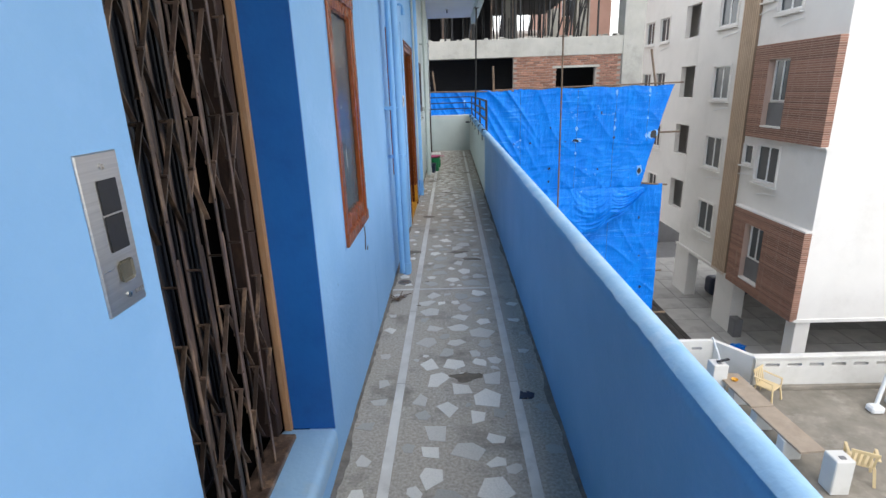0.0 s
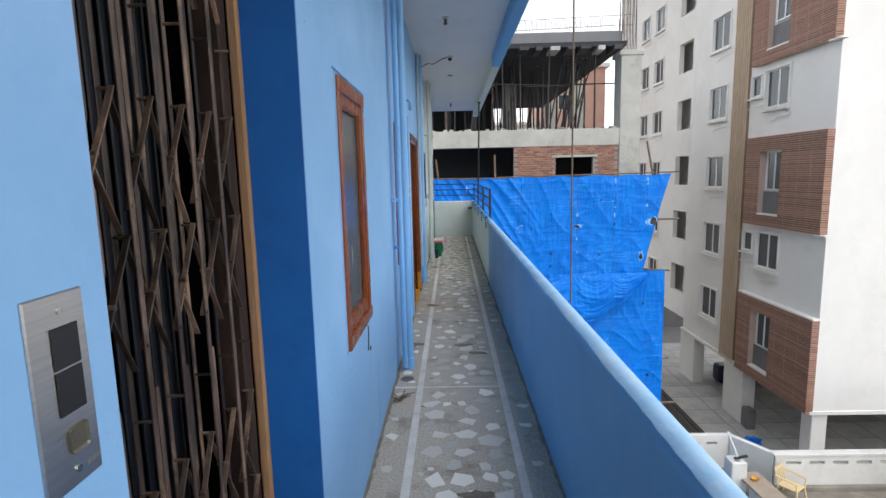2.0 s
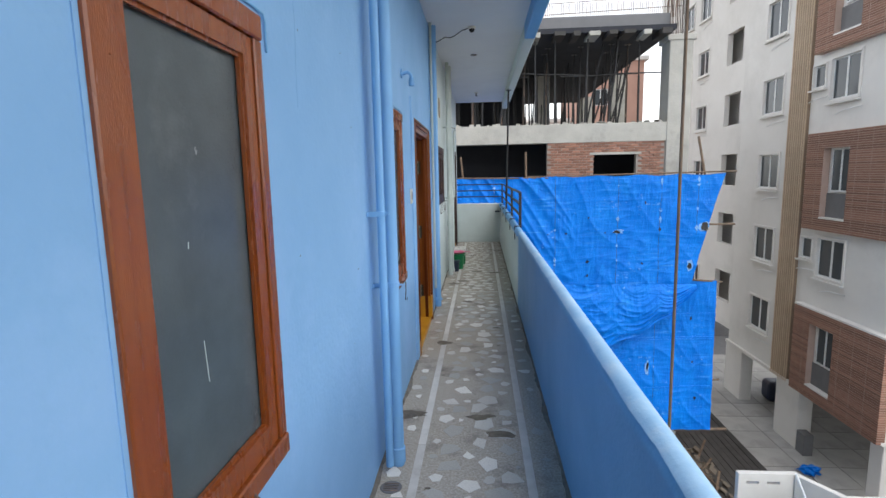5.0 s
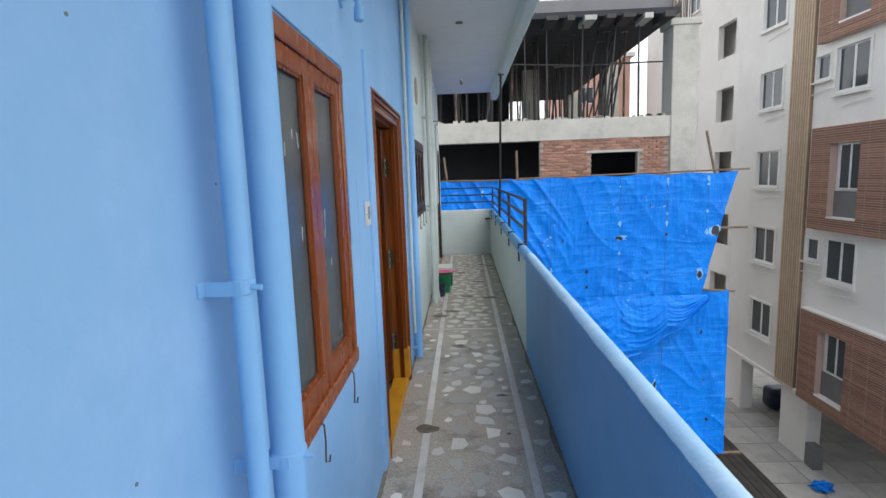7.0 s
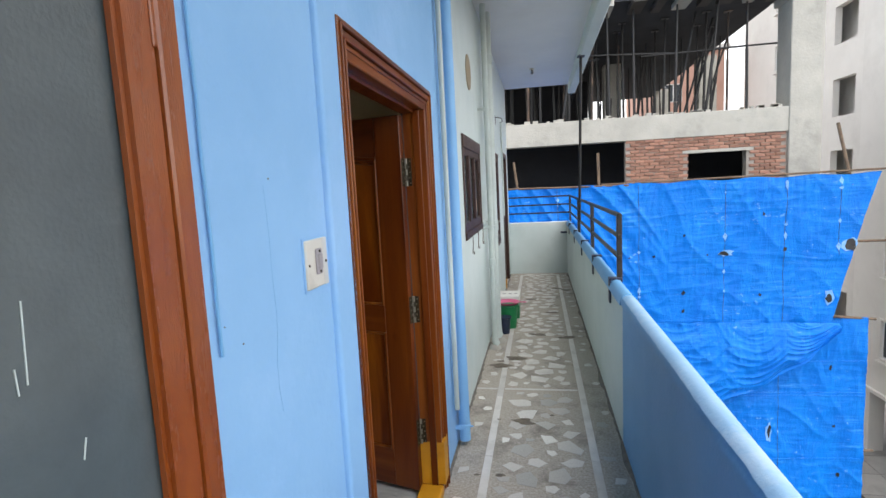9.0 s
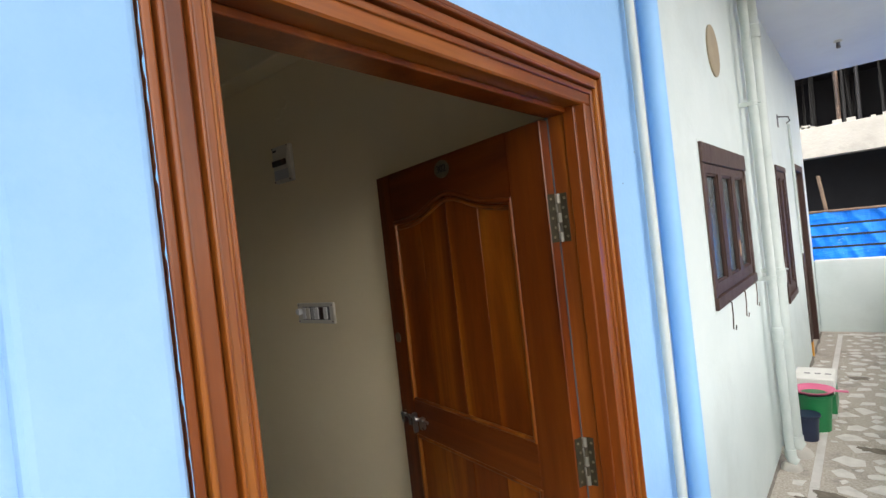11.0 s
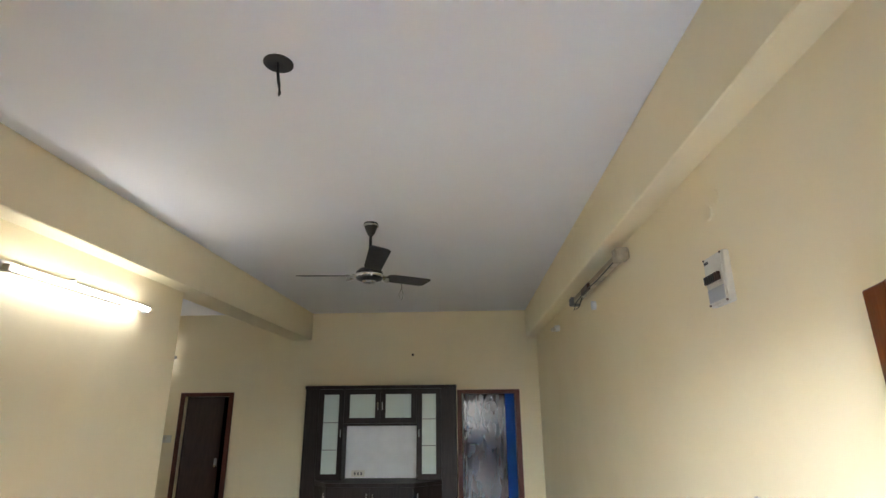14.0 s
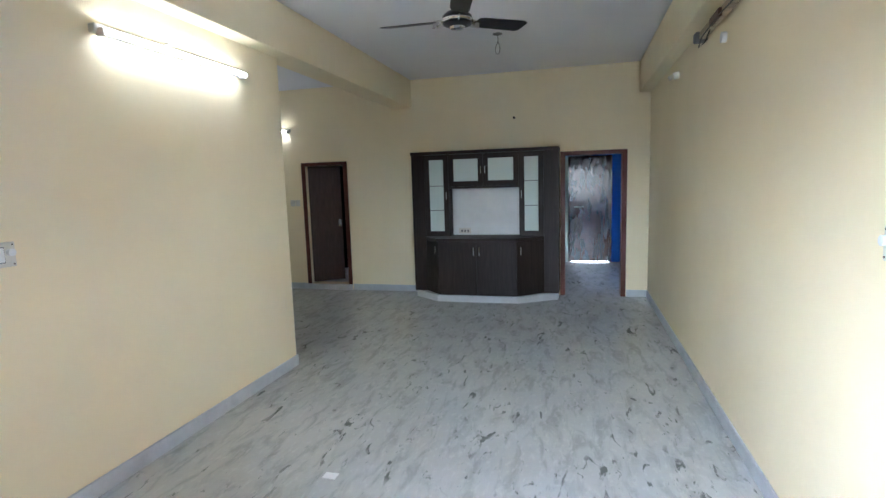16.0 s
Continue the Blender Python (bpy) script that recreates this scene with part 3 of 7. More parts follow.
ring = [[cop.verts.new(((PI + PO) / 2 + ((PO - PI) / 2 + 0.014) * math.cos(math.pi * (1 - k / 10)), yy, 0.900 + 0.072 * math.sin(math.pi * (1 - k / 10)))) for k in range(11)] for yy in (8.2, 10.0, 12.0, 14.62)]
for p, q in zip(ring, ring[1:]):
    for k in range(10):
        cop.faces.new((p[k], p[k + 1], q[k + 1], q[k]))
    cop.faces.new((p[0], q[0], q[10], p[10]))
cop.faces.new(ring[0])
cop.faces.new(ring[-1][::-1])
structure("parapet_coping", cop, PARA, "blue painted rounded coping on the pale parapet", "coping", True)
structure("parapet_end", box(W, 14.63, -0.6, PO, 14.76, 0.955, 0.02, seg=3), PALE, "pale grey-green end parapet of the corridor", "parapet")
structure("ceiling_corridor", box(WI, -3.0, 3.40, 0.74, 14.70, 3.60), WHITE, "white painted corridor slab with hairline cracks", "ceiling")
structure("slab_edge_blue", box(0.735, -3.0, 3.235, 0.86, 8.2, 3.72, 0.012), PARA, "blue painted drop edge of the corridor slab", "trim")
structure("slab_edge_pale", box(0.735, 8.2, 3.235, 0.86, 14.70, 3.72, 0.012), PALE, "pale painted drop edge of the corridor slab", "trim")
structure("wall_corridor_back", wall("y", -3.12, -3.0, WI, PO, 0.0, 3.4), BLUE, "light blue wall closing the corridor behind", "wall")
structure("wall_upper_storey", wall("x", WI, W, -3.0, 14.66, 3.60, 9.5), BLUE, "light blue wall of the storey above", "wall")

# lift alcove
# Shaft surfaces are coloured near black to give the shade behind the gate.
structure("wall_lift_reveal_far", wall("y", 2.03, 2.15, -1.9, WI - 0.002, 0.0, 3.40), SHADEBLACK, "lift shaft wall, near black for shade", "wall")
structure("wall_lift_reveal_near", wall("y", 0.86, 0.98, -1.9, WI - 0.002, 0.0, 3.40), SHADEBLACK, "lift shaft wall, near black for shade", "wall")
structure("wall_lift_back", wall("x", -2.0, -1.9, 0.86, 2.15, 0.0, 3.40), SHADEBLACK, "back wall of the lift shaft, near black for shade", "wall")
structure("floor_lift", box(-1.9, 0.98, -0.1, WI, 2.03, 0.18), SHADEBLACK, "lift landing floor, near black for shade", "floor")
structure("ceiling_lift", box(-1.9, 0.86, 3.38, WI - 0.002, 2.15, 3.5), SHADEBLACK, "soffit of the lift shaft, near black for shade", "ceiling")
structure("reveal_paint", box(-0.60, 2.0235, 0.205, W - 0.0015, 2.0285, 2.749), DEEP, "deep blue enamelled reveal beside the lift gate", "trim")
structure("lift_sill", box(-0.62, 0.99, 0.10, W + 0.012, 2.024, 0.215, 0.03, seg=4), SILLB, "worn pale blue painted kerb under the lift gate", "trim", True)

# flat 302: living room
RX, RB, RY0, RY1, RZ = -7.93, 4.536, 4.38, 7.88, 3.19
structure("floor_living", box(-8.15, 0.9, -0.15, WI, 8.1, 0.0), MARBLE, "polished grey marble floor with dark veins", "floor")
structure("ceiling_living", box(-8.15, 0.9, RZ, WI, 8.1, RZ + 0.15), LILAC, "white painted living room ceiling", "ceiling")
structure("wall_front_lining", wall("x", WI - 0.012, WI - 0.001, 2.16, 8.0, 0.0, RZ,
          [(2.60, 3.16, 0.92, 2.04), (4.92, 5.70, 0.90, 2.10), (6.44, 7.60, 0.0, 2.12)]), CREAM, "cream distempered inner face of the front wall", "wall")
structure("wall_north", wall("y", RY1, RY1 + 0.2, -8.13, WI - 0.012, 0.0, RZ), CREAM, "cream distempered living room wall", "wall")
structure("wall_far", wall("x", RX - 0.2, RX, 0.9, RY1, 0.0, RZ, [(6.73, 7.53, 0.0, 2.0), (2.72, 3.38, 0.09, 1.99)]), CREAM,
          "cream distempered far wall with two doorways", "wall")
structure("wall_south", wall("y", RY0 - 0.2, RY0, -4.58, WI - 0.012, 0.0, 2.785), CREAM, "cream distempered partition wall", "wall")
structure("wall_dining_end", wall("y", 0.9, 1.1, RX, WI - 0.012, 0.0, RZ), CREAM, "cream distempered end wall of the dining space", "wall")
structure("wall_dining_side", wall("x", -4.60, -4.4, 1.1, RY0 - 0.2, 0.0, RZ), CREAM, "cream distempered side wall of the dining space", "wall")
structure("beam_south", box(RX, RY0 - 0.14, 2.785, WI - 0.012, RB, RZ, 0.006), CREAM, "cream painted ceiling beam", "beam")
structure("beam_north", box(RX, 7.733, 2.785, WI - 0.012, RY1, RZ, 0.006), CREAM, "cream painted ceiling beam", "beam")
structure("column_door", box(-1.07, 7.805, 0.0, WI - 0.013, RY1, 2.784, 0.006), CREAM, "cream plastered column beside the entrance door", "column")
structure("beam_dining", box(RX, 1.1, 2.80, RX + 0.22, 2.35, RZ, 0.006), CREAM, "cream painted ceiling beam stub", "beam")
for nm, b in (("baseboard_north", box(RX, RY1 - 0.014, 0.0, WI - 0.012, RY1, 0.10, 0.003)),
              ("baseboard_south", box(-4.58, RY0, 0.0, WI - 0.012, RY0 + 0.014, 0.10, 0.003)),
              ("baseboard_pier", box(-4.594, RY0 - 0.2, 0.0, -4.58, RY0 + 0.014, 0.10, 0.003)),
              ("baseboard_far_corner", box(RX, 7.60, 0.0, RX + 0.014, RY1 - 0.014, 0.10, 0.003)),
              ("baseboard_far_dining", box(RX, 3.46, 0.0, RX + 0.014, 4.60, 0.10, 0.003)),
              ("baseboard_far_end", box(RX, 1.1, 0.0, RX + 0.014, 2.64, 0.10, 0.003))):
    structure(nm, b, SKIRT, "grey marble skirting along the wall", "baseboard")

# passage behind the far doorway
structure("floor_passage", box(-11.4, 4.8, -0.15, -8.151, 8.1, 0.0), MARBLE, "grey marble floor of the passage", "floor")
structure("ceiling_passage", box(-11.4, 4.8, RZ, -8.151, 8.1, RZ + 0.15), LILAC, "white ceiling of the passage", "ceiling")
structure("wall_passage_far", wall("x", -11.32, -11.14, 4.8, 7.2, 0.0, RZ, [(6.79, 7.2, 0.0, 2.08)]), PALE, "dim pale wall of the passage", "wall")
structure("wall_passage_far_blue", wall("x", -11.32, -11.14, 7.2, 8.1, 0.0, RZ, [(7.2, 7.58, 0.0, 2.08)]), ROYAL, "royal blue wall of the passage", "wall")
structure("wall_passage_north", wall("y", 7.95, 8.1, -11.14, -8.131, 0.0, RZ), ROYAL, "royal blue side wall of the passage", "wall")
# Out of view: an opening added here lets daylight into the passage.
structure("wall_passage_south", wall("y", 4.8, 4.95, -11.14, -8.131, 0.0, RZ, [(-10.0, -9.4, 1.5, 2.1)]), CREAM, "cream side wall with an unseen opening added for daylight", "wall")
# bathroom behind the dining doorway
# Shade of the unlit room is put into near-black walls and ceiling.
structure("wall_bath", wall("x", -9.6, -9.5, 2.2, 4.0, 0.0, 2.6), SHADEBLACK, "bathroom wall, near black for the unlit room", "wall")
structure("wall_bath_side", wall("y", 3.9, 4.0, -9.5, -8.131, 0.0, 2.6), SHADEBLACK, "bathroom side wall, near black for the unlit room", "wall")
structure("wall_bath_near", wall("y", 2.2, 2.3, -9.5, -8.131, 0.0, 2.6), SHADEBLACK, "bathroom side wall, near black for the unlit room", "wall")
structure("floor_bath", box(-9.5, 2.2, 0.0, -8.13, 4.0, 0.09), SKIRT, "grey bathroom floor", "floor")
structure("ceiling_bath", box(-9.6, 2.2, 2.6, -8.131, 4.0, 2.7), SHADEBLACK, "bathroom ceiling, near black for the unlit room", "ceiling")

# ---- outdoors ----
GZ = -10.55
structure("ground", box(-400, -400, GZ - 0.4, 400, 400, GZ - 0.02), EARTH, "dusty earth ground", "ground")
structure("own_block_below", box(-12.0, -3.1, GZ - 0.02, PO - 0.002, 14.74, -0.152), BLUE, "light blue lower storeys under the corridor", "wall")


def window_unit(parent, x, y0, y1, z0, z1, sashes=2, surround=0.09, name="window"):
    """A white sliding window in a wall that faces -x."""
    w = part(name, wall("x", x - 0.06, x - 0.001, y0 - surround, y1 + surround, z0 - surround, z1 + surround, [(y0, y1, z0, z1)]), FAC, parent, "white moulded window surround")
    part("window_frame", wall("x", x + 0.05, x + 0.11, y0, y1, z0, z1, [(y0 + 0.05 + (y1 - y0) * k / sashes, y0 - 0.05 + (y1 - y0) * (k + 1) / sashes, z0 + 0.05, z1 - 0.05) for k in range(sashes)]), UPVC, w)
    for k in range(sashes):
        part("pane", box(x + 0.07, y0 + 0.05 + (y1 - y0) * k / sashes, z0 + 0.05, x + 0.08, y0 - 0.05 + (y1 - y0) * (k + 1) / sashes, z1 - 0.05), DARKGLASS, w)
    part("sill", box(x - 0.16, y0 - 0.12, z0 - surround - 0.09, x - 0.001, y1 + 0.12, z0 - surround - 0.03), FAC, w)
    for k in range(2):
        part("drip_pipe", rod((x - 0.08, y0 - 0.3 + 0.9 * k, z0 - 0.42 - 0.05 * k), (x - 0.08, y0 + 0.6 + 0.5 * k, z0 - 0.47 - 0.12 * k), 0.02, 6), UPVC, w)
    return w


def white_building():
    X, C = 13.8, 19.25
    t = thing("apartment_building", (X, C, GZ), "white painted apartment block with terracotta clad window boxes", "building")
    z0, z1 = -7.65, 16.0
    holes, holes2 = [], []
    for i in range(-2, 4):
        zc = 5.0 - 3.46 * i
        holes.append((26.7, 28.35, zc - 0.78, zc + 0.78))
        holes2 += [(32.6, 34.5, zc - 0.8, zc + 1.0), (36.9, 38.4, zc - 0.7, zc + 0.75), (39.5, 41.0, zc - 0.7, zc + 0.75)]
        if i % 2 == 0:
            holes += [(21.95, 23.5, zc - 0.75, zc + 0.78), (23.85, 24.6, zc - 0.15, zc + 0.7)]
    part("wall", wall("x", X, X + 0.3, C, 30.4, z0, z1, holes), FAC, t)
    part("wall", box(X + 0.3, C, z0, 26.0, C + 0.3, z1), FAC, t, "plain white end wall")
    part("wall", box(X + 0.3, 30.1, z0, 15.2, 30.398, z1), FAC, t, "white return wall")
    part("wall", wall("x", X + 0.9, X + 1.2, 30.4, 46.0, z0, z1, holes2), FAC, t, "set-back white wall")
    # Sheet added behind the window holes; its grey stands for the rooms' shade.
    part("room_backing", box(X + 1.0, C + 0.3, z0, X + 1.1, 30.1, z1), GREYP, t, "grey sheet standing for shaded rooms behind the windows")
    part("room_backing", box(X + 1.9, 30.4, z0, X + 2.0, 46.0, z1), FAC, t, "pale wall of the recessed balconies")
    part("roof", box(X - 0.25, C - 0.2, z1, 26.2, 46.0, z1 + 0.25), FAC, t)
    part("slab", box(X - 0.12, C - 0.05, z0 - 0.12, 26.0, 30.5, z0 + 0.02), FAC, t)
    for i in range(-2, 4):
        zc = 5.0 - 3.46 * i
        window_unit(t, X, 26.7, 28.35, zc - 0.78, zc + 0.78)
        for yy in (36.9, 39.5):
            window_unit(t, X + 0.9, yy, yy + 1.5, zc - 0.7, zc + 0.75)
    for i in (-2, 0, 2):
        zc = 5.0 - 3.46 * i
        window_unit(t, X, 21.95, 23.5, zc - 0.75, zc + 0.78)
        window_unit(t, X, 23.85, 24.6, zc - 0.15, zc + 0.7, 1, 0.05)
    louvre = part("louvre_frame", box(X - 0.10, 24.72, -7.7, X, 25.98, z1), TANB, t, "tall tan louvre screen")
    for k in range(9):
        y = 24.76 + k * 0.148
        part("louvre", box(X - 0.135, y, -7.75, X - 0.099, y + 0.058, z1), TAN, louvre)
    # clad window boxes
    for zb, zt in ((-7.72, -4.02), (-0.80, 3.02), (6.10, 9.85)):
        y0, y1, f = 19.22, 24.25, X - 0.27
        n0, n1, m0, m1 = 21.75, 23.2, zb + 0.52, zt - 0.62
        clad = part("clad_box", wall("x", f, X, y0, y1, zb, zt, [(n0, n1, m0, m1)]), CLADJ, t, "terracotta clad projecting window box")
        rows = int((zt - zb) / 0.083)
        for r in range(rows):
            z = zb + 0.006 + r * (zt - zb) / rows
            h = (zt - zb) / rows - 0.022
            spans = [(y0 + 0.004, y1 - 0.004)]
            if z + h > m0 and z < m1:
                spans = [(y0 + 0.004, n0), (n1, y1 - 0.004)]
            for a, c in spans:
                part("cladding_strip", box(f - 0.018, a, z, f + 0.002, c, z + h), CLAD, clad)
            part("cladding_strip", box(f - 0.016, y0 - 0.016, z, X - 0.01, y0 + 0.003, z + h), CLAD, clad)
        for k in range(1, 7):
            yj = y0 + k * (y1 - y0) / 7
            if not n0 - 0.02 < yj < n1 + 0.02:
                part("upright_joint", box(f - 0.0195, yj - 0.008, zb, f - 0.010, yj + 0.008, zt), CLADJ, clad)
        part("niche_panel", box(X - 0.04, n0, m0, X - 0.02, n1, m0 + 0.95), GREYP, clad, "dark grey panel under the window")
        part("niche_sill", prism([(f - 0.02, n0), (X - 0.02, n0), (X - 0.02, n1), (f - 0.02, n1)], m0 - 0.05, m0 + 0.015), FAC, clad, "white niche sill")
        wz = (m0 + 1.02, m1 - 0.02)
        wf = part("window_frame", wall("x", X - 0.10, X - 0.03, n0 + 0.1, n1 - 0.25, wz[0], wz[1], [(n0 + 0.15, (n0 + n1) / 2 - 0.11, wz[0] + 0.06, wz[1] - 0.06), ((n0 + n1) / 2 - 0.04, n1 - 0.3, wz[0] + 0.06, wz[1] - 0.06)]), UPVC, clad, "white sliding window frame")
        part("pane", box(X - 0.07, n0 + 0.14, wz[0] + 0.05, X - 0.06, n1 - 0.29, wz[1] - 0.05), DARKGLASS, clad)
        part("ledge", box(f - 0.02, y0 - 0.05, zt - 0.02, X, y1 + 0.02, zt + 0.05) if zb < -1 else box(f - 0.02, y0 - 0.3, zb - 0.06, X, y0 + 0.3, zb), FAC, clad)
    for x, y in ((X + 0.05, 24.0), (X + 0.05, 19.3), (X + 0.05, 29.0), (X + 5.0, 19.3), (X + 10, 19.3), (X + 5, 25), (X + 5, 30)):
        part("pier", box(x, y, GZ, x + 0.6, y + (1.75 if y > 23 and x < X + 1 else 0.6), z0 - 0.1, 0.02), FAC, t, "white ground floor pier")
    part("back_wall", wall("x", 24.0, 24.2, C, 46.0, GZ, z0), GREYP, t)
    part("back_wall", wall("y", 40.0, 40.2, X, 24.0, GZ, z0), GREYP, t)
    box_ = thing("meter_box", (X + 0.1, 23.7, GZ), "grey metal meter box against the pier", "box")
    part("body", box(X + 0.02, 23.4, GZ, X + 0.42, 23.95, GZ + 0.95, 0.02), GREYP, box_)
    car = thing("covered_scooter", (16.5, 29.8, GZ), "dark covered vehicle parked under the block", "vehicle")
    part("cover", box(15.2, 28.6, GZ, 17.6, 29.6, GZ + 1.1, 0.25, seg=3), NAVY, car)


white_building()


def construction():
    t = thing("unfinished_building", (2.0, 18.3, GZ), "unfinished concrete frame building with props and brick infill", "building")
    Y = 18.3
    part("beam", box(-9.0, Y, 2.58, 6.5, Y + 0.35, 3.15, 0.01), CONC, t, "raw concrete edge beam")
    part("floor_slab", box(-9.0, Y + 0.35, 2.95, 6.5, 34.0, 3.12), CONC, t)
    part("column", box(5.86, Y - 0.03, GZ, 6.54, Y + 0.7, 5.62, 0.015), CONC, t, "raw concrete corner column")
    part("column_collar", box(5.78, Y - 0.06, 5.50, 6.62, Y + 0.75, 5.68, 0.02), CONC, t)
    for x, y in ((2.6, 25.0), (-3.0, 25.0), (5.86, 25.2), (5.86, 32.0), (-3.0, Y), (0.0, 32.0)):
        part("column", box(x, y, GZ, x + 0.6, y + 0.6, 5.85, 0.015), CONC, t, "raw concrete column")
    # Shade under the slab is put into the soffit's colour.
    part("soffit_formwork", box(-9.0, Y - 0.1, 5.80, 6.0, 34.0, 5.95), SHADEIN, t, "shuttering under the upper slab, near black for shade")
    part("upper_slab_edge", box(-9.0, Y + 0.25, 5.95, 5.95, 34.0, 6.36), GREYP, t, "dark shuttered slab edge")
    # shuttering boards with uneven ends
    for k in range(26):
        x = -7.5 + k * 0.52 + random.uniform(-0.1, 0.1)
        part("shutter_board", box(x, Y - 0.22 - random.uniform(0, 0.15), 5.66 + random.uniform(-0.03, 0.03), x + random.uniform(0.1, 0.35), Y + 0.6, 5.80), CONC if k % 3 == 0 else DARKSHEET, t)
    # props
    for r in range(11):
        for k in range(15):
            x = -6.8 + k * 0.86 + random.uniform(-0.2, 0.2)
            y = Y + 0.25 + r * 1.25 + random.uniform(-0.25, 0.25)
            if x > 5.7:
                continue
            lean = random.uniform(-0.08, 0.08) + (0.3 if random.random() < 0.08 else 0)
            b = rod((x, y, 3.12), (x + lean * 0.6, y, 4.6), 0.034, 6)
            rod((x + lean * 0.6, y, 4.4), (x + lean, y, 5.8), 0.024, 6, b)
            if r < 3:
                box(x - 0.07, y - 0.07, 3.12, x + 0.07, y + 0.07, 3.135, 0, b)
                box(x + lean - 0.09, y - 0.09, 5.78, x + lean + 0.09, y + 0.09, 5.80, 0, b)
            part("steel_prop", b, BLACK if random.random() < 0.8 else IRON, t)
    for k in range(7):
        x = 3.6 + 0.33 * k
        part("leaning_prop", rod((x, Y + 0.8 + k * 0.7, 3.12), (x + random.uniform(0.4, 0.9), Y + 1.0 + k * 0.7, 5.7), 0.03, 6), BLACK, t)
    for k in range(6):
        part("cross_brace", rod((-4 + k * 1.7, Y + 0.5 + 0.3 * (k % 3), 4.7 + 0.1 * (k % 2)), (-1.6 + k * 1.7, Y + 0.9, 4.75), 0.022, 6), BLACK, t)
    # loose rubble on the beam
    b = bmesh.new()
    for k in range(60):
        x, s = random.uniform(-3, 5.7), random.uniform(0.02, 0.07)
        box(x, Y + 0.03, 3.13, x + s * 2, Y + 0.03 + s, 3.15 + s, 0, b)
    tagged(part("beam_rubble", b, CONC, t), kind="stuff")
    # starter bars
    b = bmesh.new()
    for k in range(70):
        x = 2.0 + k * 0.062
        rod((x, Y + 0.5, 6.3), (x + random.uniform(-0.02, 0.02), Y + 0.5, 6.82 + random.uniform(-0.05, 0.05)), 0.008, 4, b)
    for z in (6.82, 6.5):
        rod((2.0, Y + 0.5, z), (6.4, Y + 0.5, z + 0.12), 0.01, 4, b)
    tagged(part("rebar_strip", b, IRON, t, "rusty starter bars"), kind="stuff")
    for k in range(16):
        x, y = 5.92 + 0.15 * (k % 4), Y + 0.05 + 0.15 * (k // 4)
        part("starter_bar", rod((x, y, 5.6), (x + random.uniform(-0.05, 0.05), y, 8.2 + random.uniform(-0.4, 0.4)), 0.012, 5), IRON, t)
    # inner walls in near black for the shade inside; the partition is added
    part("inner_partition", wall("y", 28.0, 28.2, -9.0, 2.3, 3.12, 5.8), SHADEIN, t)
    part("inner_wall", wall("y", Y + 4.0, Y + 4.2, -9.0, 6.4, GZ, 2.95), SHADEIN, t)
    part("lower_slab", box(-9.0, Y, -0.75, 6.5, 34.0, -0.6), CONC, t)
    part("lower_wall", wall("y", Y + 0.2, Y + 0.4, -9.0, 5.86, GZ, -0.75), CONC, t)
    part("side_wall", wall("x", 6.3, 6.5, Y + 0.7, 34.0, GZ, 2.95), CONC, t)
    # brick infill, brick by brick
    part("lintel", box(3.58, Y + 0.01, 2.20, 5.12, Y + 0.24, 2.27), CONC, t, "thin concrete lintel")
    infill = part("infill_wall", wall("y", Y + 0.05, Y + 0.25, 2.28, 5.86, 0.9, 2.58, [(3.70, 5.0, 1.2, 2.21)]), MORTAR, t, "rough red brick infill wall")
    me = bpy.data.meshes.new("brick")
    b = box(-0.105, 0, -0.034, 0.105, 0.05, 0.034, 0.006)
    b.to_mesh(me)
    b.free()
    me.materials.append(BRICK)
    for r in range(15):
        z = 1.44 + r * 0.079
        for k in range(17):
            x = 2.39 + k * 0.222 + (0.11 if r % 2 else 0)
            if x > 5.76 or (3.62 < x < 5.08 and z < 2.24) or (3.5 < x < 5.2 and 2.18 < z < 2.29):
                continue
            o = new("brick", me)
            o.parent = infill
            o.matrix_basis = pose(x - 2.0 + random.uniform(-0.006, 0.006), Y + 0.025 + random.uniform(-0.014, 0.008) - 18.3, z - GZ + random.uniform(-0.004, 0.004), 0, random.uniform(-2, 2), random.uniform(-2, 2))


construction()


def ridge(v, p=3):
    return (1 - abs(noise.noise(v))) ** p


def tarp_bulge(x, z, k):
    """How far a hung sheet stands off its plane: billows, creases drawn down from the ties, pleats."""
    d = 0.07 * noise.noise((x * 0.45, z * 0.35, k)) + 0.03 * noise.noise((x * 1.2, z * 0.9, k + 3))
    d += 0.030 * ridge((x * 1.1 + z * 0.9, z * 0.5 - x * 0.3, k + 5), 6) + 0.020 * ridge((x * 1.9 - z * 1.2, z * 0.8, k + 7), 6)
    calm = max(0.0, min(1.0, 0.5 + 1.6 * noise.noise((x * 0.5, z * 0.6, k + 41))))      # some stretches hang taut
    d += calm * (0.014 * ridge((x * 5.5 + 0.4 * z, z * 0.45, k + 9), 5) + 0.009 * ridge((x * 9.0 - 0.7 * z, z * 0.6, k + 17), 5))
    d += 0.006 * ridge((x * 3.0 - z * 4.0, z * 2.0 + x, k + 15), 5) + 0.012 * ridge((x * 0.5, z * 3.6, k + 13), 8)
    slack = max(0.0, min(1.0, (3.4 - x) / 1.2)) if z > -1.8 else 0.0      # long slanting folds at the slack end
    return d + slack * 0.07 * ridge(((x + 0.62 * z) * 2.1, (z - x) * 0.25, k + 23), 4)


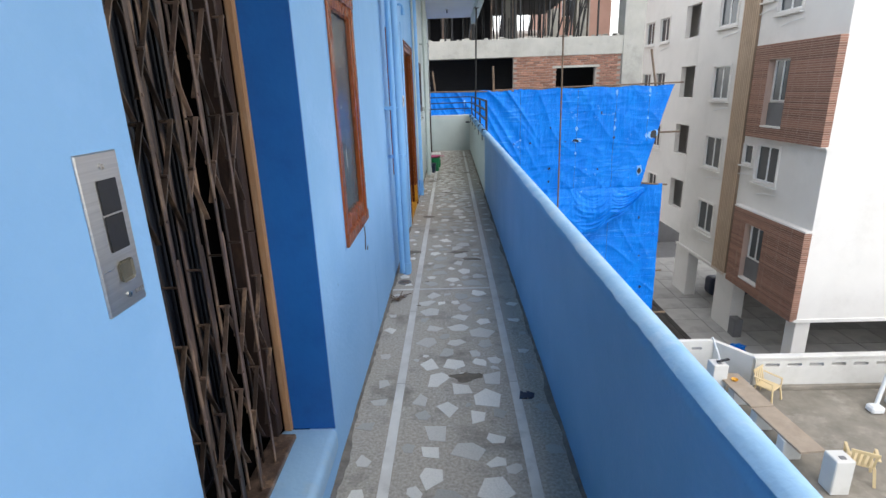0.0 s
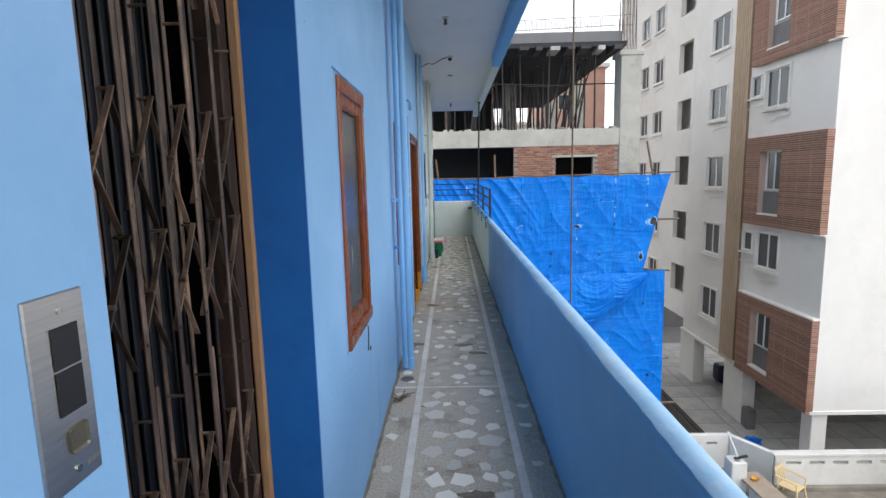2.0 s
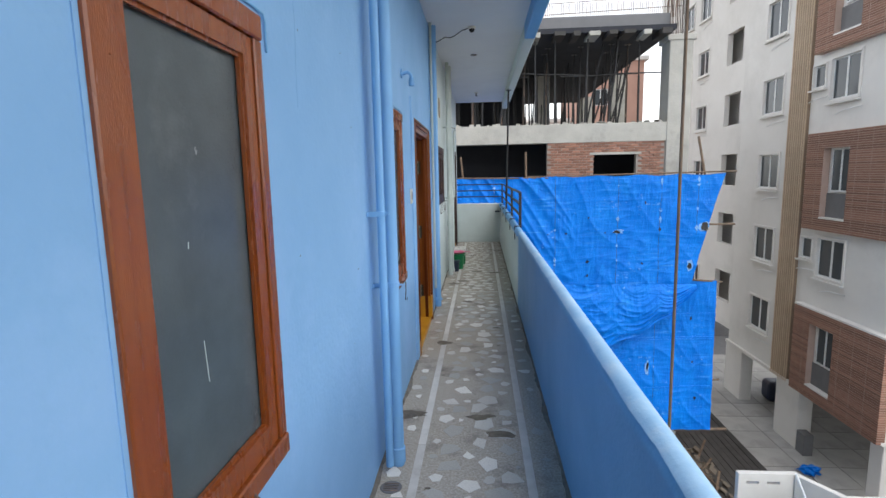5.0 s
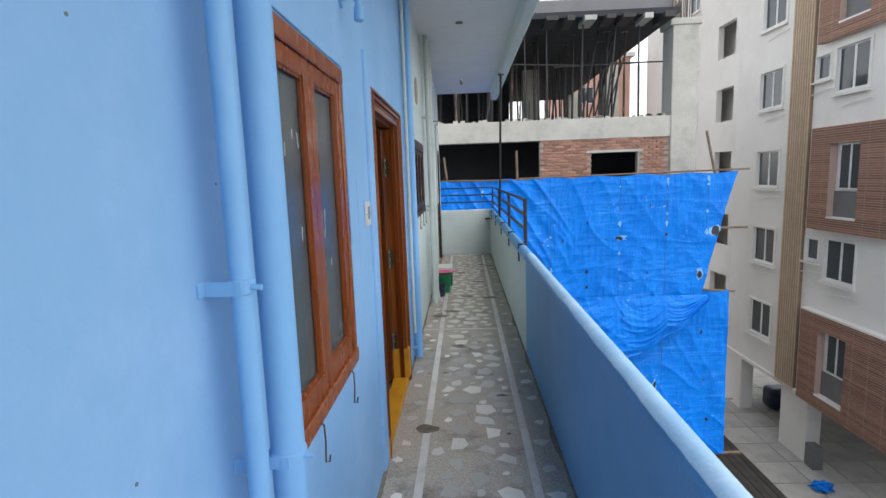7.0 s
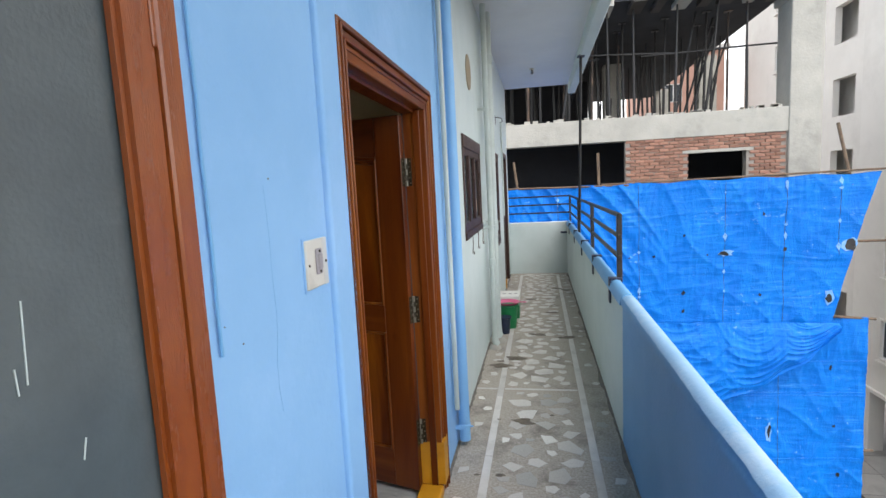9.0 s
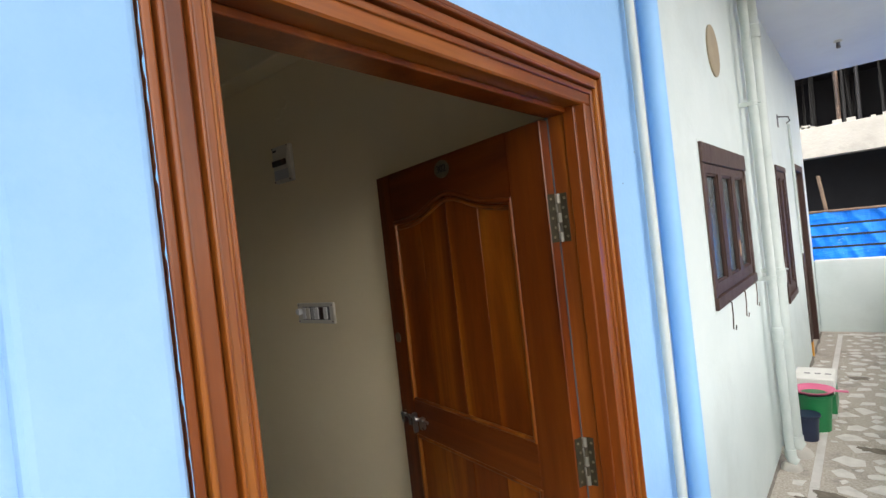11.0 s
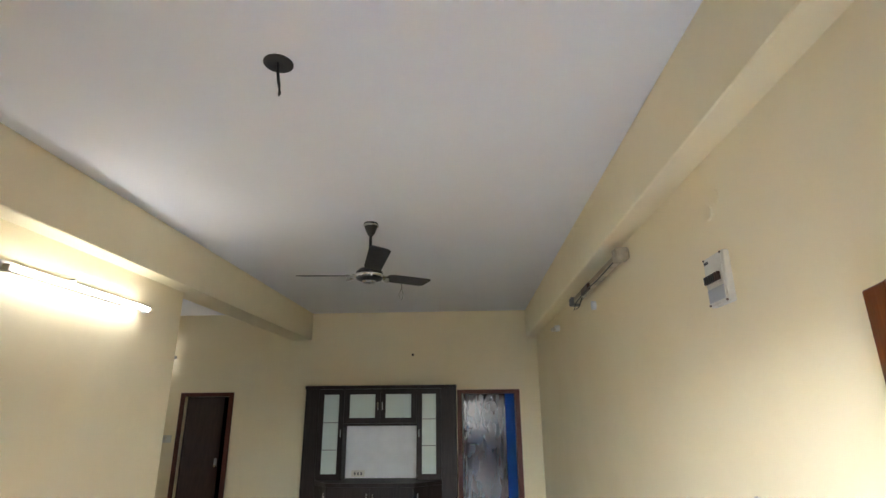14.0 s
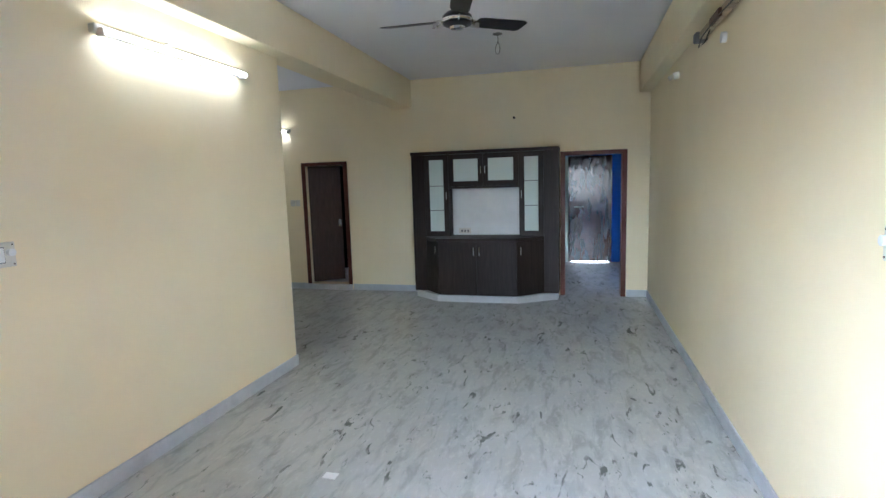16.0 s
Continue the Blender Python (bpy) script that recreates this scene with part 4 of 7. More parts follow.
def tarp_sheet(parent, name, z_top, z_low, left, right, y, k, nx=170, nz=110, drape=0.0, label=""):
    """A hung sheet between two edges; z_top and z_low are functions of x, drape adds swagged folds."""
    b = bmesh.new()
    grid = []
    for j in range(nz + 1):
        v = j / nz
        row = []
        for i in range(nx + 1):
            u = i / nx
            x = left(v) + (right(v) - left(v)) * u
            zt, zl = z_top(x), z_low(x)
            z = zt + (zl - zt) * v
            d = tarp_bulge(x, z, k)
            if drape:
                ties = (-4.0, -1.2, 0.6, 2.42, 4.26, 5.50, 6.56)
                a, c = next((p, q) for p, q in zip(ties, ties[1:]) if x <= q + 1e-6)
                w = (x - a) / (c - a)
                sag = v - 0.45 * 4 * w * (1 - w) * (1 - v)
                d += drape * (1.8 * ridge((sag * 3.0, x * 0.5, k + 31), 3) + 0.9 * ridge((sag * 7.0, x * 0.9, k + 37), 4)) * (0.4 + 0.6 * v) + 0.10 * math.sin(math.pi * v)
            row.append(b.verts.new((x, y - d, z)))
        grid.append(row)
    for j in range(nz):
        for i in range(nx):
            b.faces.new((grid[j][i], grid[j][i + 1], grid[j + 1][i + 1], grid[j + 1][i]))
    part(name, b, TARP, parent, label, True)


def tears(parent, spots, y, k):
    """Ragged tears: black patches laid on the sheet for the shaded gaps, with pale frayed edges."""
    for x, z, w, h in spots:
        for s, m, dy in (((1.5, SKIRT, 0.012), (1.0, BLACK, 0.020)) if w * h > 0.008 else ((0.8, BLACK, 0.016),)):
            b = bmesh.new()
            n = 11
            ring = []
            for i in range(n):
                a = 2 * math.pi * i / n
                r = random.uniform(0.45, 1.1)
                px, pz = x + s * w * r * math.cos(a), z + s * h * r * math.sin(a)
                ring.append(b.verts.new((px, y - tarp_bulge(px, pz, k) - dy, pz)))
            mid = b.verts.new((x, y - tarp_bulge(x, z, k) - dy, z))
            for i in range(n):
                b.faces.new((mid, ring[i], ring[(i + 1) % n]))
            part("tear", b, m if s < 1.2 else SCUFF, parent, "black patch for a ragged tear" if s < 1.2 else "pale frayed edge")


def seam(parent, x, z0, z1, y, k):
    pts = []
    for i in range(41):
        z = z0 + (z1 - z0) * i / 40
        xx = x + 0.02 * noise.noise((x, z * 1.5, 4))
        pts.append((xx, y - tarp_bulge(xx, z, k) - 0.004, z))
    part("seam", tube_path(pts, 0.005, 5), DARKSHEET, parent, "stitched rope seam")
    for i in range(4):
        z = z0 + (z1 - z0) * random.random()
        b = bmesh.new()
        w, h = random.uniform(0.015, 0.05), random.uniform(0.03, 0.10)
        b.faces.new([b.verts.new((px, y - tarp_bulge(px, pz, k) - 0.012, pz)) for px, pz in ((x - w, z), (x + w * 0.3, z - h), (x + w, z + h * 0.2), (x, z + h))])
        part("scuff", b, SCUFF, parent, "pale scuff mark")


up = thing("blue_tarpaulin", (3.0, 17.5, -1.7), "royal blue tarpaulin hung on poles, torn and creased", "tarpaulin", "tarpaulins on the scaffold")
tarp_sheet(up, "sheet", lambda x: 1.57 - 0.04 * math.sin(x * 2.6) ** 2, lambda x: -1.78, lambda v: -4.0, lambda v: 7.33 - 0.86 * v ** 0.85, 17.5, 2.0, 420, 130)
tarp_sheet(up, "swag", lambda x: -1.70, lambda x: -3.65 + 1.72 * max(0, (x - 3.6) / 2.95) ** 1.8 + 0.05 * math.sin(x * 6), lambda v: -4.0, lambda v: 6.56, 17.43, 5.0, 360, 110, 0.05, "gathered drooping hem")
for x in (0.6, 2.42, 4.26, 5.50, 6.55):
    seam(up, x, 1.5, -1.7 if x < 6.5 else -0.2, 17.5, 2.0)
tears(up, [(4.27, -0.12, 0.15, 0.06), (5.50, -0.05, 0.07, 0.09), (6.78, 0.02, 0.13, 0.16), (3.4, -1.02, 0.06, 0.09), (3.4, 0.32, 0.05, 0.05), (3.4, -1.45, 0.05, 0.06), (5.02, -1.08, 0.05, 0.06),
           (6.4, -1.15, 0.07, 0.12), (2.75, -0.15, 0.05, 0.05), (2.2, -0.17, 0.05, 0.03), (5.05, 0.75, 0.04, 0.07), (3.9, -0.14, 0.04, 0.03)], 17.5, 2.0)
low = thing("blue_tarpaulin", (3.0, 17.72, -6.5), "royal blue lower tarpaulin with horizontal creases", "tarpaulin", "tarpaulins on the scaffold")
tarp_sheet(low, "sheet", lambda x: -1.66, lambda x: -6.5, lambda v: -4.0, lambda v: 7.31 + 0.08 * v, 17.74, 21.0, 360, 140)
tears(low, [(6.62, -2.85, 0.05, 0.08), (6.85, -5.45, 0.06, 0.09), (5.35, -4.4, 0.05, 0.2), (6.72, -4.25, 0.05, 0.05)], 17.74, 21.0)
for x in (5.55, 3.0):
    seam(low, x, -1.7, -6.4, 17.74, 21.0)
for z in (-3.45, -3.52, -5.05, -2.7):
    pts = [(x0, 17.74 - tarp_bulge(x0, z, 21.0) - 0.004, z + 0.03 * math.sin(x0)) for x0 in [4.0 + 0.11 * i for i in range(31)]]
    part("crease", tube_path(pts, 0.008, 5), TARP, low, "folded crease", True)
for a, c, r in (((-3, 17.45, 1.60), (2.2, 17.42, 1.52), 0.022), ((1.6, 17.45, 1.56), (7.6, 17.45, 1.62), 0.022), ((6.4, 17.6, -1.6), (7.5, 17.75, -1.72), 0.03),
                ((6.2, 17.7, 0.05), (7.75, 17.7, 0.06), 0.03), ((6.3, 17.8, -6.55), (7.9, 17.8, -6.5), 0.045), ((6.9, 17.8, -4.9), (7.6, 17.8, -4.85), 0.03),
                ((6.62, 17.8, 2.65), (6.78, 17.5, 1.3), 0.035), ((-0.4, 17.6, 2.2), (-0.32, 17.55, 1.5), 0.03), ((1.55, 17.6, 2.3), (1.56, 17.55, 1.5), 0.035), ((6.6, 17.85, -1.5), (6.62, 17.85, -6.6), 0.04)):
    solo("scaffold_pole", rod(a, c, r, 8), WOODPOLE, "rough brown wooden scaffold pole", "pole", "scaffold poles")

# ---- corridor: lift gate and panel ----
def necked_link(parent, x, y, z0, z1, lo_neck, hi_neck):
    """A flat upright link, drawn in to a narrow twisted neck at the ends that are pinned."""
    b = bmesh.new()
    prof = [(z0, 0.0035 if lo_neck else 0.009), (z0 + 0.045, 0.004 if lo_neck else 0.009), (z0 + 0.06, 0.0085), (z1 - 0.06, 0.0085), (z1 - 0.045, 0.004 if hi_neck else 0.009), (z1, 0.0035 if hi_neck else 0.006)]
    rings = [[b.verts.new((x + sx * 0.002, y + sy * w, z)) for sx, sy in ((-1, -1), (1, -1), (1, 1), (-1, 1))] for z, w in prof]
    for p, q in zip(rings, rings[1:]):
        for k in range(4):
            b.faces.new((p[k], p[(k + 1) % 4], q[(k + 1) % 4], q[k]))
    b.faces.new(rings[0][::-1])
    b.faces.new(rings[-1])
    part("link", b, IRON, parent)


def lift_gate():
    t = thing("lift_gate", (-0.56, 1.5, 0.215), "dark iron collapsible lift gate with riveted scissor lattice, closed", "gate")
    ys = [1.07, 1.21, 1.352, 1.490, 1.630, 1.778, 1.918]
    x, xb = -0.565, -0.612
    for y in ys[:-1]:
        up_ = part("upright", box(x - 0.003, y - 0.008, 0.23, x + 0.002, y + 0.008, 2.73, 0.0015), IRON, t)
        part("upright_lip", box(x - 0.010, y + 0.0055, 0.23, x - 0.003, y + 0.008, 2.73, 0.001), IRON, up_)
        rear = part("rear_upright", box(xb - 0.003, y - 0.0075, 0.23, xb + 0.002, y + 0.0075, 2.73, 0.0015), IRON, t)
        part("upright_lip", box(xb - 0.010, y + 0.005, 0.23, xb - 0.003, y + 0.0075, 2.73, 0.001), IRON, rear)
    tops = (2.43, 1.85, 1.545, 0.96, 0.655)
    for a, c in zip(ys, ys[1:]):
        for zt in tops:
            ym, zm = a + 0.4545 * (c - a), zt - 0.136
            part("lattice_bar", bar((x - 0.014, a + 0.002, zt - 0.25), (x - 0.014, c - 0.004, zt + 0.004), 0.004, 0.015, up=(1, 0, 0), bevel=0.001), IRON, t)
            part("lattice_bar", bar((xb + 0.016, a, zt), (xb + 0.016, c, zt - 0.30), 0.004, 0.015, up=(1, 0, 0), bevel=0.001), IRON, t)
            part("rivet", rod((xb + 0.006, ym, zm), (x - 0.008, ym, zm), 0.0065, 8), IRON, t)
            part("pin", rod((xb + 0.002, c - 0.004, zt - 0.002), (x - 0.006, c - 0.004, zt - 0.002), 0.0042, 6), IRON, t)
            part("rivet_head", rod((x + 0.001, a, zt - 0.24), (x + 0.0045, a, zt - 0.24), 0.005, 8), IRON, t)
        ym, xm = a + 0.4545 * (c - a), (x + xb) / 2 - 0.004
        zs = [zt - 0.136 for zt in tops]
        for lo, hi, n0, n1 in ((zs[0] + 0.01, 2.72, True, False), (zs[1] + 0.01, zs[1] + 0.34, True, False), (zs[2] + 0.012, zs[1] - 0.012, True, True), (zs[0] - 0.24, zs[0] - 0.012, False, True),
                               (zs[3] + 0.01, zs[3] + 0.36, True, False), (zs[4] + 0.012, zs[3] - 0.012, True, True), (0.24, zs[4] - 0.012, False, True)):
            necked_link(t, xm, ym, lo, hi, n0, n1)
        for z in (1.13, 2.05):
            part("pin", rod((xb + 0.002, c - 0.004, z), (x - 0.006, c - 0.004, z), 0.004, 6), IRON, t)
    part("bottom_track", box(x - 0.07, 0.99, 0.213, x + 0.03, 1.95, 0.235, 0.004), IRON, t)
    part("top_track", box(x - 0.07, 0.99, 2.70, x + 0.03, 1.95, 2.748, 0.004), IRON, t)
    part("angle_iron", box(-0.68, 1.925, 0.235, -0.60, 1.985, 2.745, 0.004), RUSTW, t, "rusty brown closing post")
    part("wooden_strip", box(-0.60, 1.988, 0.215, -0.565, 2.014, 2.745, 0.006), STRIPW, t, "pale worn wooden strip")


lift_gate()
car_gate = thing("lift_car_gate", (-0.80, 1.5, 0.18), "dark navy inner gate of the lift car, closed", "gate")
for k in range(13):
    y = 1.03 + 0.078 * k
    slat = part("slat", box(-0.83, y - 0.028, 0.20, -0.818, y + 0.028, 2.74, 0.004), CARB, car_gate)
    part("slat_rib", box(-0.818, y - 0.005, 0.20, -0.806, y + 0.005, 2.74, 0.002), CARB, slat)
part("rail", box(-0.84, 0.99, 0.18, -0.80, 2.02, 0.20, 0.002), CARB, car_gate)


def lift_panel():
    y0, y1, z0, z1 = 0.838, 0.935, 1.272, 1.525
    t = thing("lift_call_panel", (W, 0.886, z0), "brushed steel lift call panel with black display and key switch", "control panel")
    part("plate", box(W - 0.002, y0, z0, W + 0.004, y1, z1, 0.002), STEEL, t)
    part("display", box(W + 0.004, y0 + 0.034, z1 - 0.095, W + 0.0065, y1 - 0.018, z1 - 0.042, 0.001), BLACK, t)
    part("display", box(W + 0.004, y0 + 0.034, z1 - 0.155, W + 0.0065, y1 - 0.018, z1 - 0.098, 0.001), BLACK, t)
    part("call_button", lathe([(0.013, 0), (0.013, 0.003), (0.010, 0.005)], (0, 0, 0), 16), BRASS, t).matrix_basis = pose(0.004, 0.010, 0.062, 0, 90, 0)
    part("button_rim", box(W + 0.004, y0 + 0.042, z0 + 0.045, W + 0.0055, y1 - 0.022, z0 + 0.08, 0.004), BRASS, t)
    for z in (z0 + 0.022, z1 - 0.022):
        part("screw", rod((W + 0.003, (y0 + y1) / 2 + 0.004, z), (W + 0.0062, (y0 + y1) / 2 + 0.004, z), 0.005, 10), CHROME, t)
    for k in range(5):
        part("maker_mark", box(W + 0.004, y1 - 0.028 + 0.005 * k, z0 + 0.017, W + 0.0046, y1 - 0.025 + 0.005 * k, z0 + 0.024), GREYP, t)


lift_panel()


# ---- windows on the corridor ----
def casement(name, y0, y1, z0, z1, sashes, wood, label, head=0.06, stays=True, bars=0):
    t = thing(name, (W, (y0 + y1) / 2, z0), label, "window")
    f, x0, x1 = 0.045, W - 0.075, W + 0.014
    part("head", box(x0, y0, z1 - head, x1 + 0.004, y1, z1, 0.004), wood, t)
    part("sill", box(x0, y0, z0, x1 + 0.006, y1, z0 + f + 0.015, 0.004), wood, t)
    part("jamb", box(x0, y0, z0 + f + 0.015, x1, y0 + f, z1 - head, 0.004), wood, t)
    part("jamb", box(x0, y1 - f, z0 + f + 0.015, x1, y1, z1 - head, 0.004), wood, t)
    a, c, lo, hi = y0 + f + 0.002, y1 - f - 0.002, z0 + f + 0.018, z1 - head - 0.003
    for k in range(sashes):
        s0, s1 = a + (c - a) * k / sashes + 0.002, a + (c - a) * (k + 1) / sashes - 0.002
        s = (0.050, 0.058, 0.045)[sashes - 1]
        sash = part("sash", wall("x", W - 0.035, W + 0.006, s0, s1, lo, hi, [(s0 + s, s1 - s, lo + s + 0.015, hi - s)]), wood, t)
        part("bead", wall("x", W - 0.012, W - 0.002, s0 + s, s1 - s, lo + s + 0.015, hi - s, [(s0 + s + 0.009, s1 - s - 0.009, lo + s + 0.024, hi - s - 0.009)]), wood, sash)
        pane = part("pane", box(W - 0.022, s0 + s - 0.004, lo + s + 0.01, W - 0.017, s1 - s + 0.004, hi - s + 0.004), FROST, sash, "frosted glass pane")
        pane.visible_shadow = False
        for z in (lo + 0.14, hi - 0.16):
            part("hinge", box(W + 0.004, s0 - 0.010 if k == 0 else s1 - 0.004, z, W + 0.010, s0 + 0.006 if k == 0 else s1 + 0.010, z + 0.09, 0.002), TEAKF if wood is not DARKW else IRON, sash)
    # sloppy paint line and plaster lip round the frame
    part("plaster_lip", wall("x", W - 0.001, W + 0.003, y0 - 0.012, y1 + 0.012, z0 - 0.012, z1 + 0.012, [(y0 + 0.001, y1 - 0.001, z0 + 0.001, z1 - 0.001)]), BLUE if wood is not DARKW else PALE, t)
    if stays:
        for k in range(sashes):
            y = y0 + (y1 - y0) * (k + 0.62) / sashes
            part("stay_hook", tube_path([(W + 0.014, y, z0 + 0.02), (W + 0.03, y, z0 + 0.005), (W + 0.028, y + 0.012, z0 - 0.06), (W + 0.022, y + 0.02, z0 - 0.135), (W + 0.03, y + 0.036, z0 - 0.142), (W + 0.034, y + 0.034, z0 - 0.118)], 0.0035, 6), IRON, t)
    return t


casement("casement_window", 2.56, 3.2, 0.862, 2.10, 1, TEAKF, "single brown wooden casement with frosted glass, closed", 0.065)
casement("casement_window", 4.80, 5.71, 0.88, 2.125, 2, TEAKF, "double brown wooden casement with frosted glass, closed")
casement("casement_window", 8.85, 10.0, 1.26, 2.075, 3, DARKW, "dark brown triple casement with grey glass in the pale wall", 0.10)
casement("casement_window", 11.57, 12.28, 0.86, 2.10, 2, DARKW, "narrow dark brown casement in the pale wall", 0.05, False)
for y0, y1, zt, drop in ((2.50, 3.24, 2.118, 0.10), (4.82, 5.735, 2.143, 0.75)):
    cab = thing("painted_cable", (W, (y0 + y1) / 2, zt), "thin blue painted cable clipped over the window frame", "cable", "cables over the windows")
    pts = [(W + 0.006, y0 + (y1 - y0) * k / 12, zt + 0.006 * noise.noise((k * 0.7, y0, 3))) for k in range(13)]
    pts += [(W + 0.006, y1 + 0.012 + 0.004 * noise.noise((k * 0.8, y1, 5)), zt - 0.02 - (drop - 0.02) * k / 8) for k in range(9)]
    part("cable", tube_path(pts, 0.0035, 6), PARA, cab, "", True)
    for k in (1, 5, 9):
        part("clip", box(W - 0.001, pts[k][1] - 0.006, pts[k][2] - 0.006, W + 0.011, pts[k][1] + 0.006, pts[k][2] + 0.006, 0.002), SILLB, cab)
for pane_y, pane_z, n in ((2.88, 1.5, 2), (5.07, 1.5, 5), (5.5, 1.4, 3)):
    dr = thing("paint_drips", (W - 0.017, pane_y, pane_z - 0.4), "white paint drips dried on the frosted pane", "paint", "paint drips on the panes")
    for k in range(n):
        y, z, h = pane_y + random.uniform(-0.1, 0.1), pane_z + random.uniform(-0.4, 0.4), random.uniform(0.012, 0.05)
        part("drip", bar((W - 0.016, y, z), (W - 0.016, y + random.uniform(-0.008, 0.008), z - h * (3 if k == 0 else 1)), 0.0014, 0.0015, up=(1, 0, 0)), PALE, dr)
# Sheets added close behind the openings, near black in place of room shade.
structure("window_recess_lining", box(WI - 0.03, 8.8, 1.2, WI - 0.002, 10.05, 2.15), SHADEIN, "near-black sheet for the shaded room behind the triple casement", "wall")
structure("window_recess_lining_far", box(WI - 0.03, 11.5, 0.8, WI - 0.002, 14.3, 2.25), SHADEIN, "near-black sheet for the shaded rooms behind the far openings", "wall")


# ---- flat door 302 ----
HEADV = wood("orange_varnished_teak_head", (0.06, 0.011, 0.003), (0.17, 0.038, 0.005), (0.31, 0.098, 0.011), (5.5, 0.42, 5.5))
def door_frame():
    t = thing("door_frame", (W, 7.0, 0.0), "varnished teak door frame with fluted mouldings", "door frame", "", "structure")
    x0, x1 = WI - 0.002, W + 0.006
    ya, yb, yc, yd, zt, zo = 6.395, 6.48, 7.55, 7.672, 2.07, 2.175
    part("jamb", box(x0, ya, 0.0, x1, yb, zt, 0.004), TEAKV, t)
    part("jamb", box(x0, yc, 0.0, x1, yd, zt, 0.004), TEAKV, t)
    part("head", box(x0, ya, zt, x1, yd, zo, 0.004), HEADV, t)
    # stepped mouldings: (from outer edge, width, how far proud)
    for o, w, h in ((0.0, 0.012, 0.014), (0.015, 0.008, 0.020), (0.026, 0.022, 0.010), (0.051, 0.006, 0.016), (0.060, 0.014, 0.006)):
        part("moulding", box(x1 - 0.002, ya + o, 0.0, x1 + h, ya + o + w, zo - o, 0.003, seg=2), TEAKV, t)
        part("moulding", box(x1 - 0.002, yd - o - w, 0.0, x1 + h, yd - o, zo - o, 0.003, seg=2), TEAKV, t)
        part("moulding", box(x1 - 0.002, ya + o + w, zo - o - w, x1 + h, yd - o - w, zo - o, 0.003, seg=2), HEADV, t)
    part("inner_bead", box(x1 - 0.03, yb - 0.006, 0.055, x1 + 0.003, yb + 0.002, zt, 0.002), TEAKV, t)
    part("inner_bead", box(x1 - 0.03, yc - 0.002, 0.055, x1 + 0.003, yc + 0.016, zt, 0.002), TEAKV, t)
    part("rebate", box(x0, yb, 0.05, x1 - 0.06, yb + 0.014, zt, 0.002), TEAK, t)
    part("rebate", box(x0, yb, zt - 0.014, x1 - 0.05, yc, zt, 0.002), TEAK, t)
    # Thin dark grey strip along the gap between leaf and jamb.
    part("putty_line", box(-0.502, yc - 0.0035, 0.06, -0.492, yc - 0.0005, zt - 0.01, 0.001), DARKGAP, t, "grey strip in the hinge rebate")
    part("stop", box(x1 - 0.06, yc - 0.012, 0.05, x1 - 0.025, yc, zt, 0.002), TEAK, t)
    part("threshold", box(x0, yb, 0.0, x1 + 0.004, yc, 0.055, 0.006), YELLOW, t, "chipped yellow painted threshold")
    part("painted_foot", box(x1 - 0.12, yc - 0.004, 0.055, x1 + 0.016, yd + 0.003, 0.30, 0.004), YELLOW, t, "yellow painted foot of the jamb")
    part("painted_foot", box(x1 - 0.12, ya - 0.003, 0.0, x1 + 0.016, yb + 0.003, 0.14, 0.004), YELLOW, t)
    structure("door_plaster_band", box(W - 0.012, 6.255, 0.0, W + 0.018, 6.393, 2.34, 0.012, seg=3), BLUE, "raised light blue plaster band beside the door frame", "trim")


door_frame()


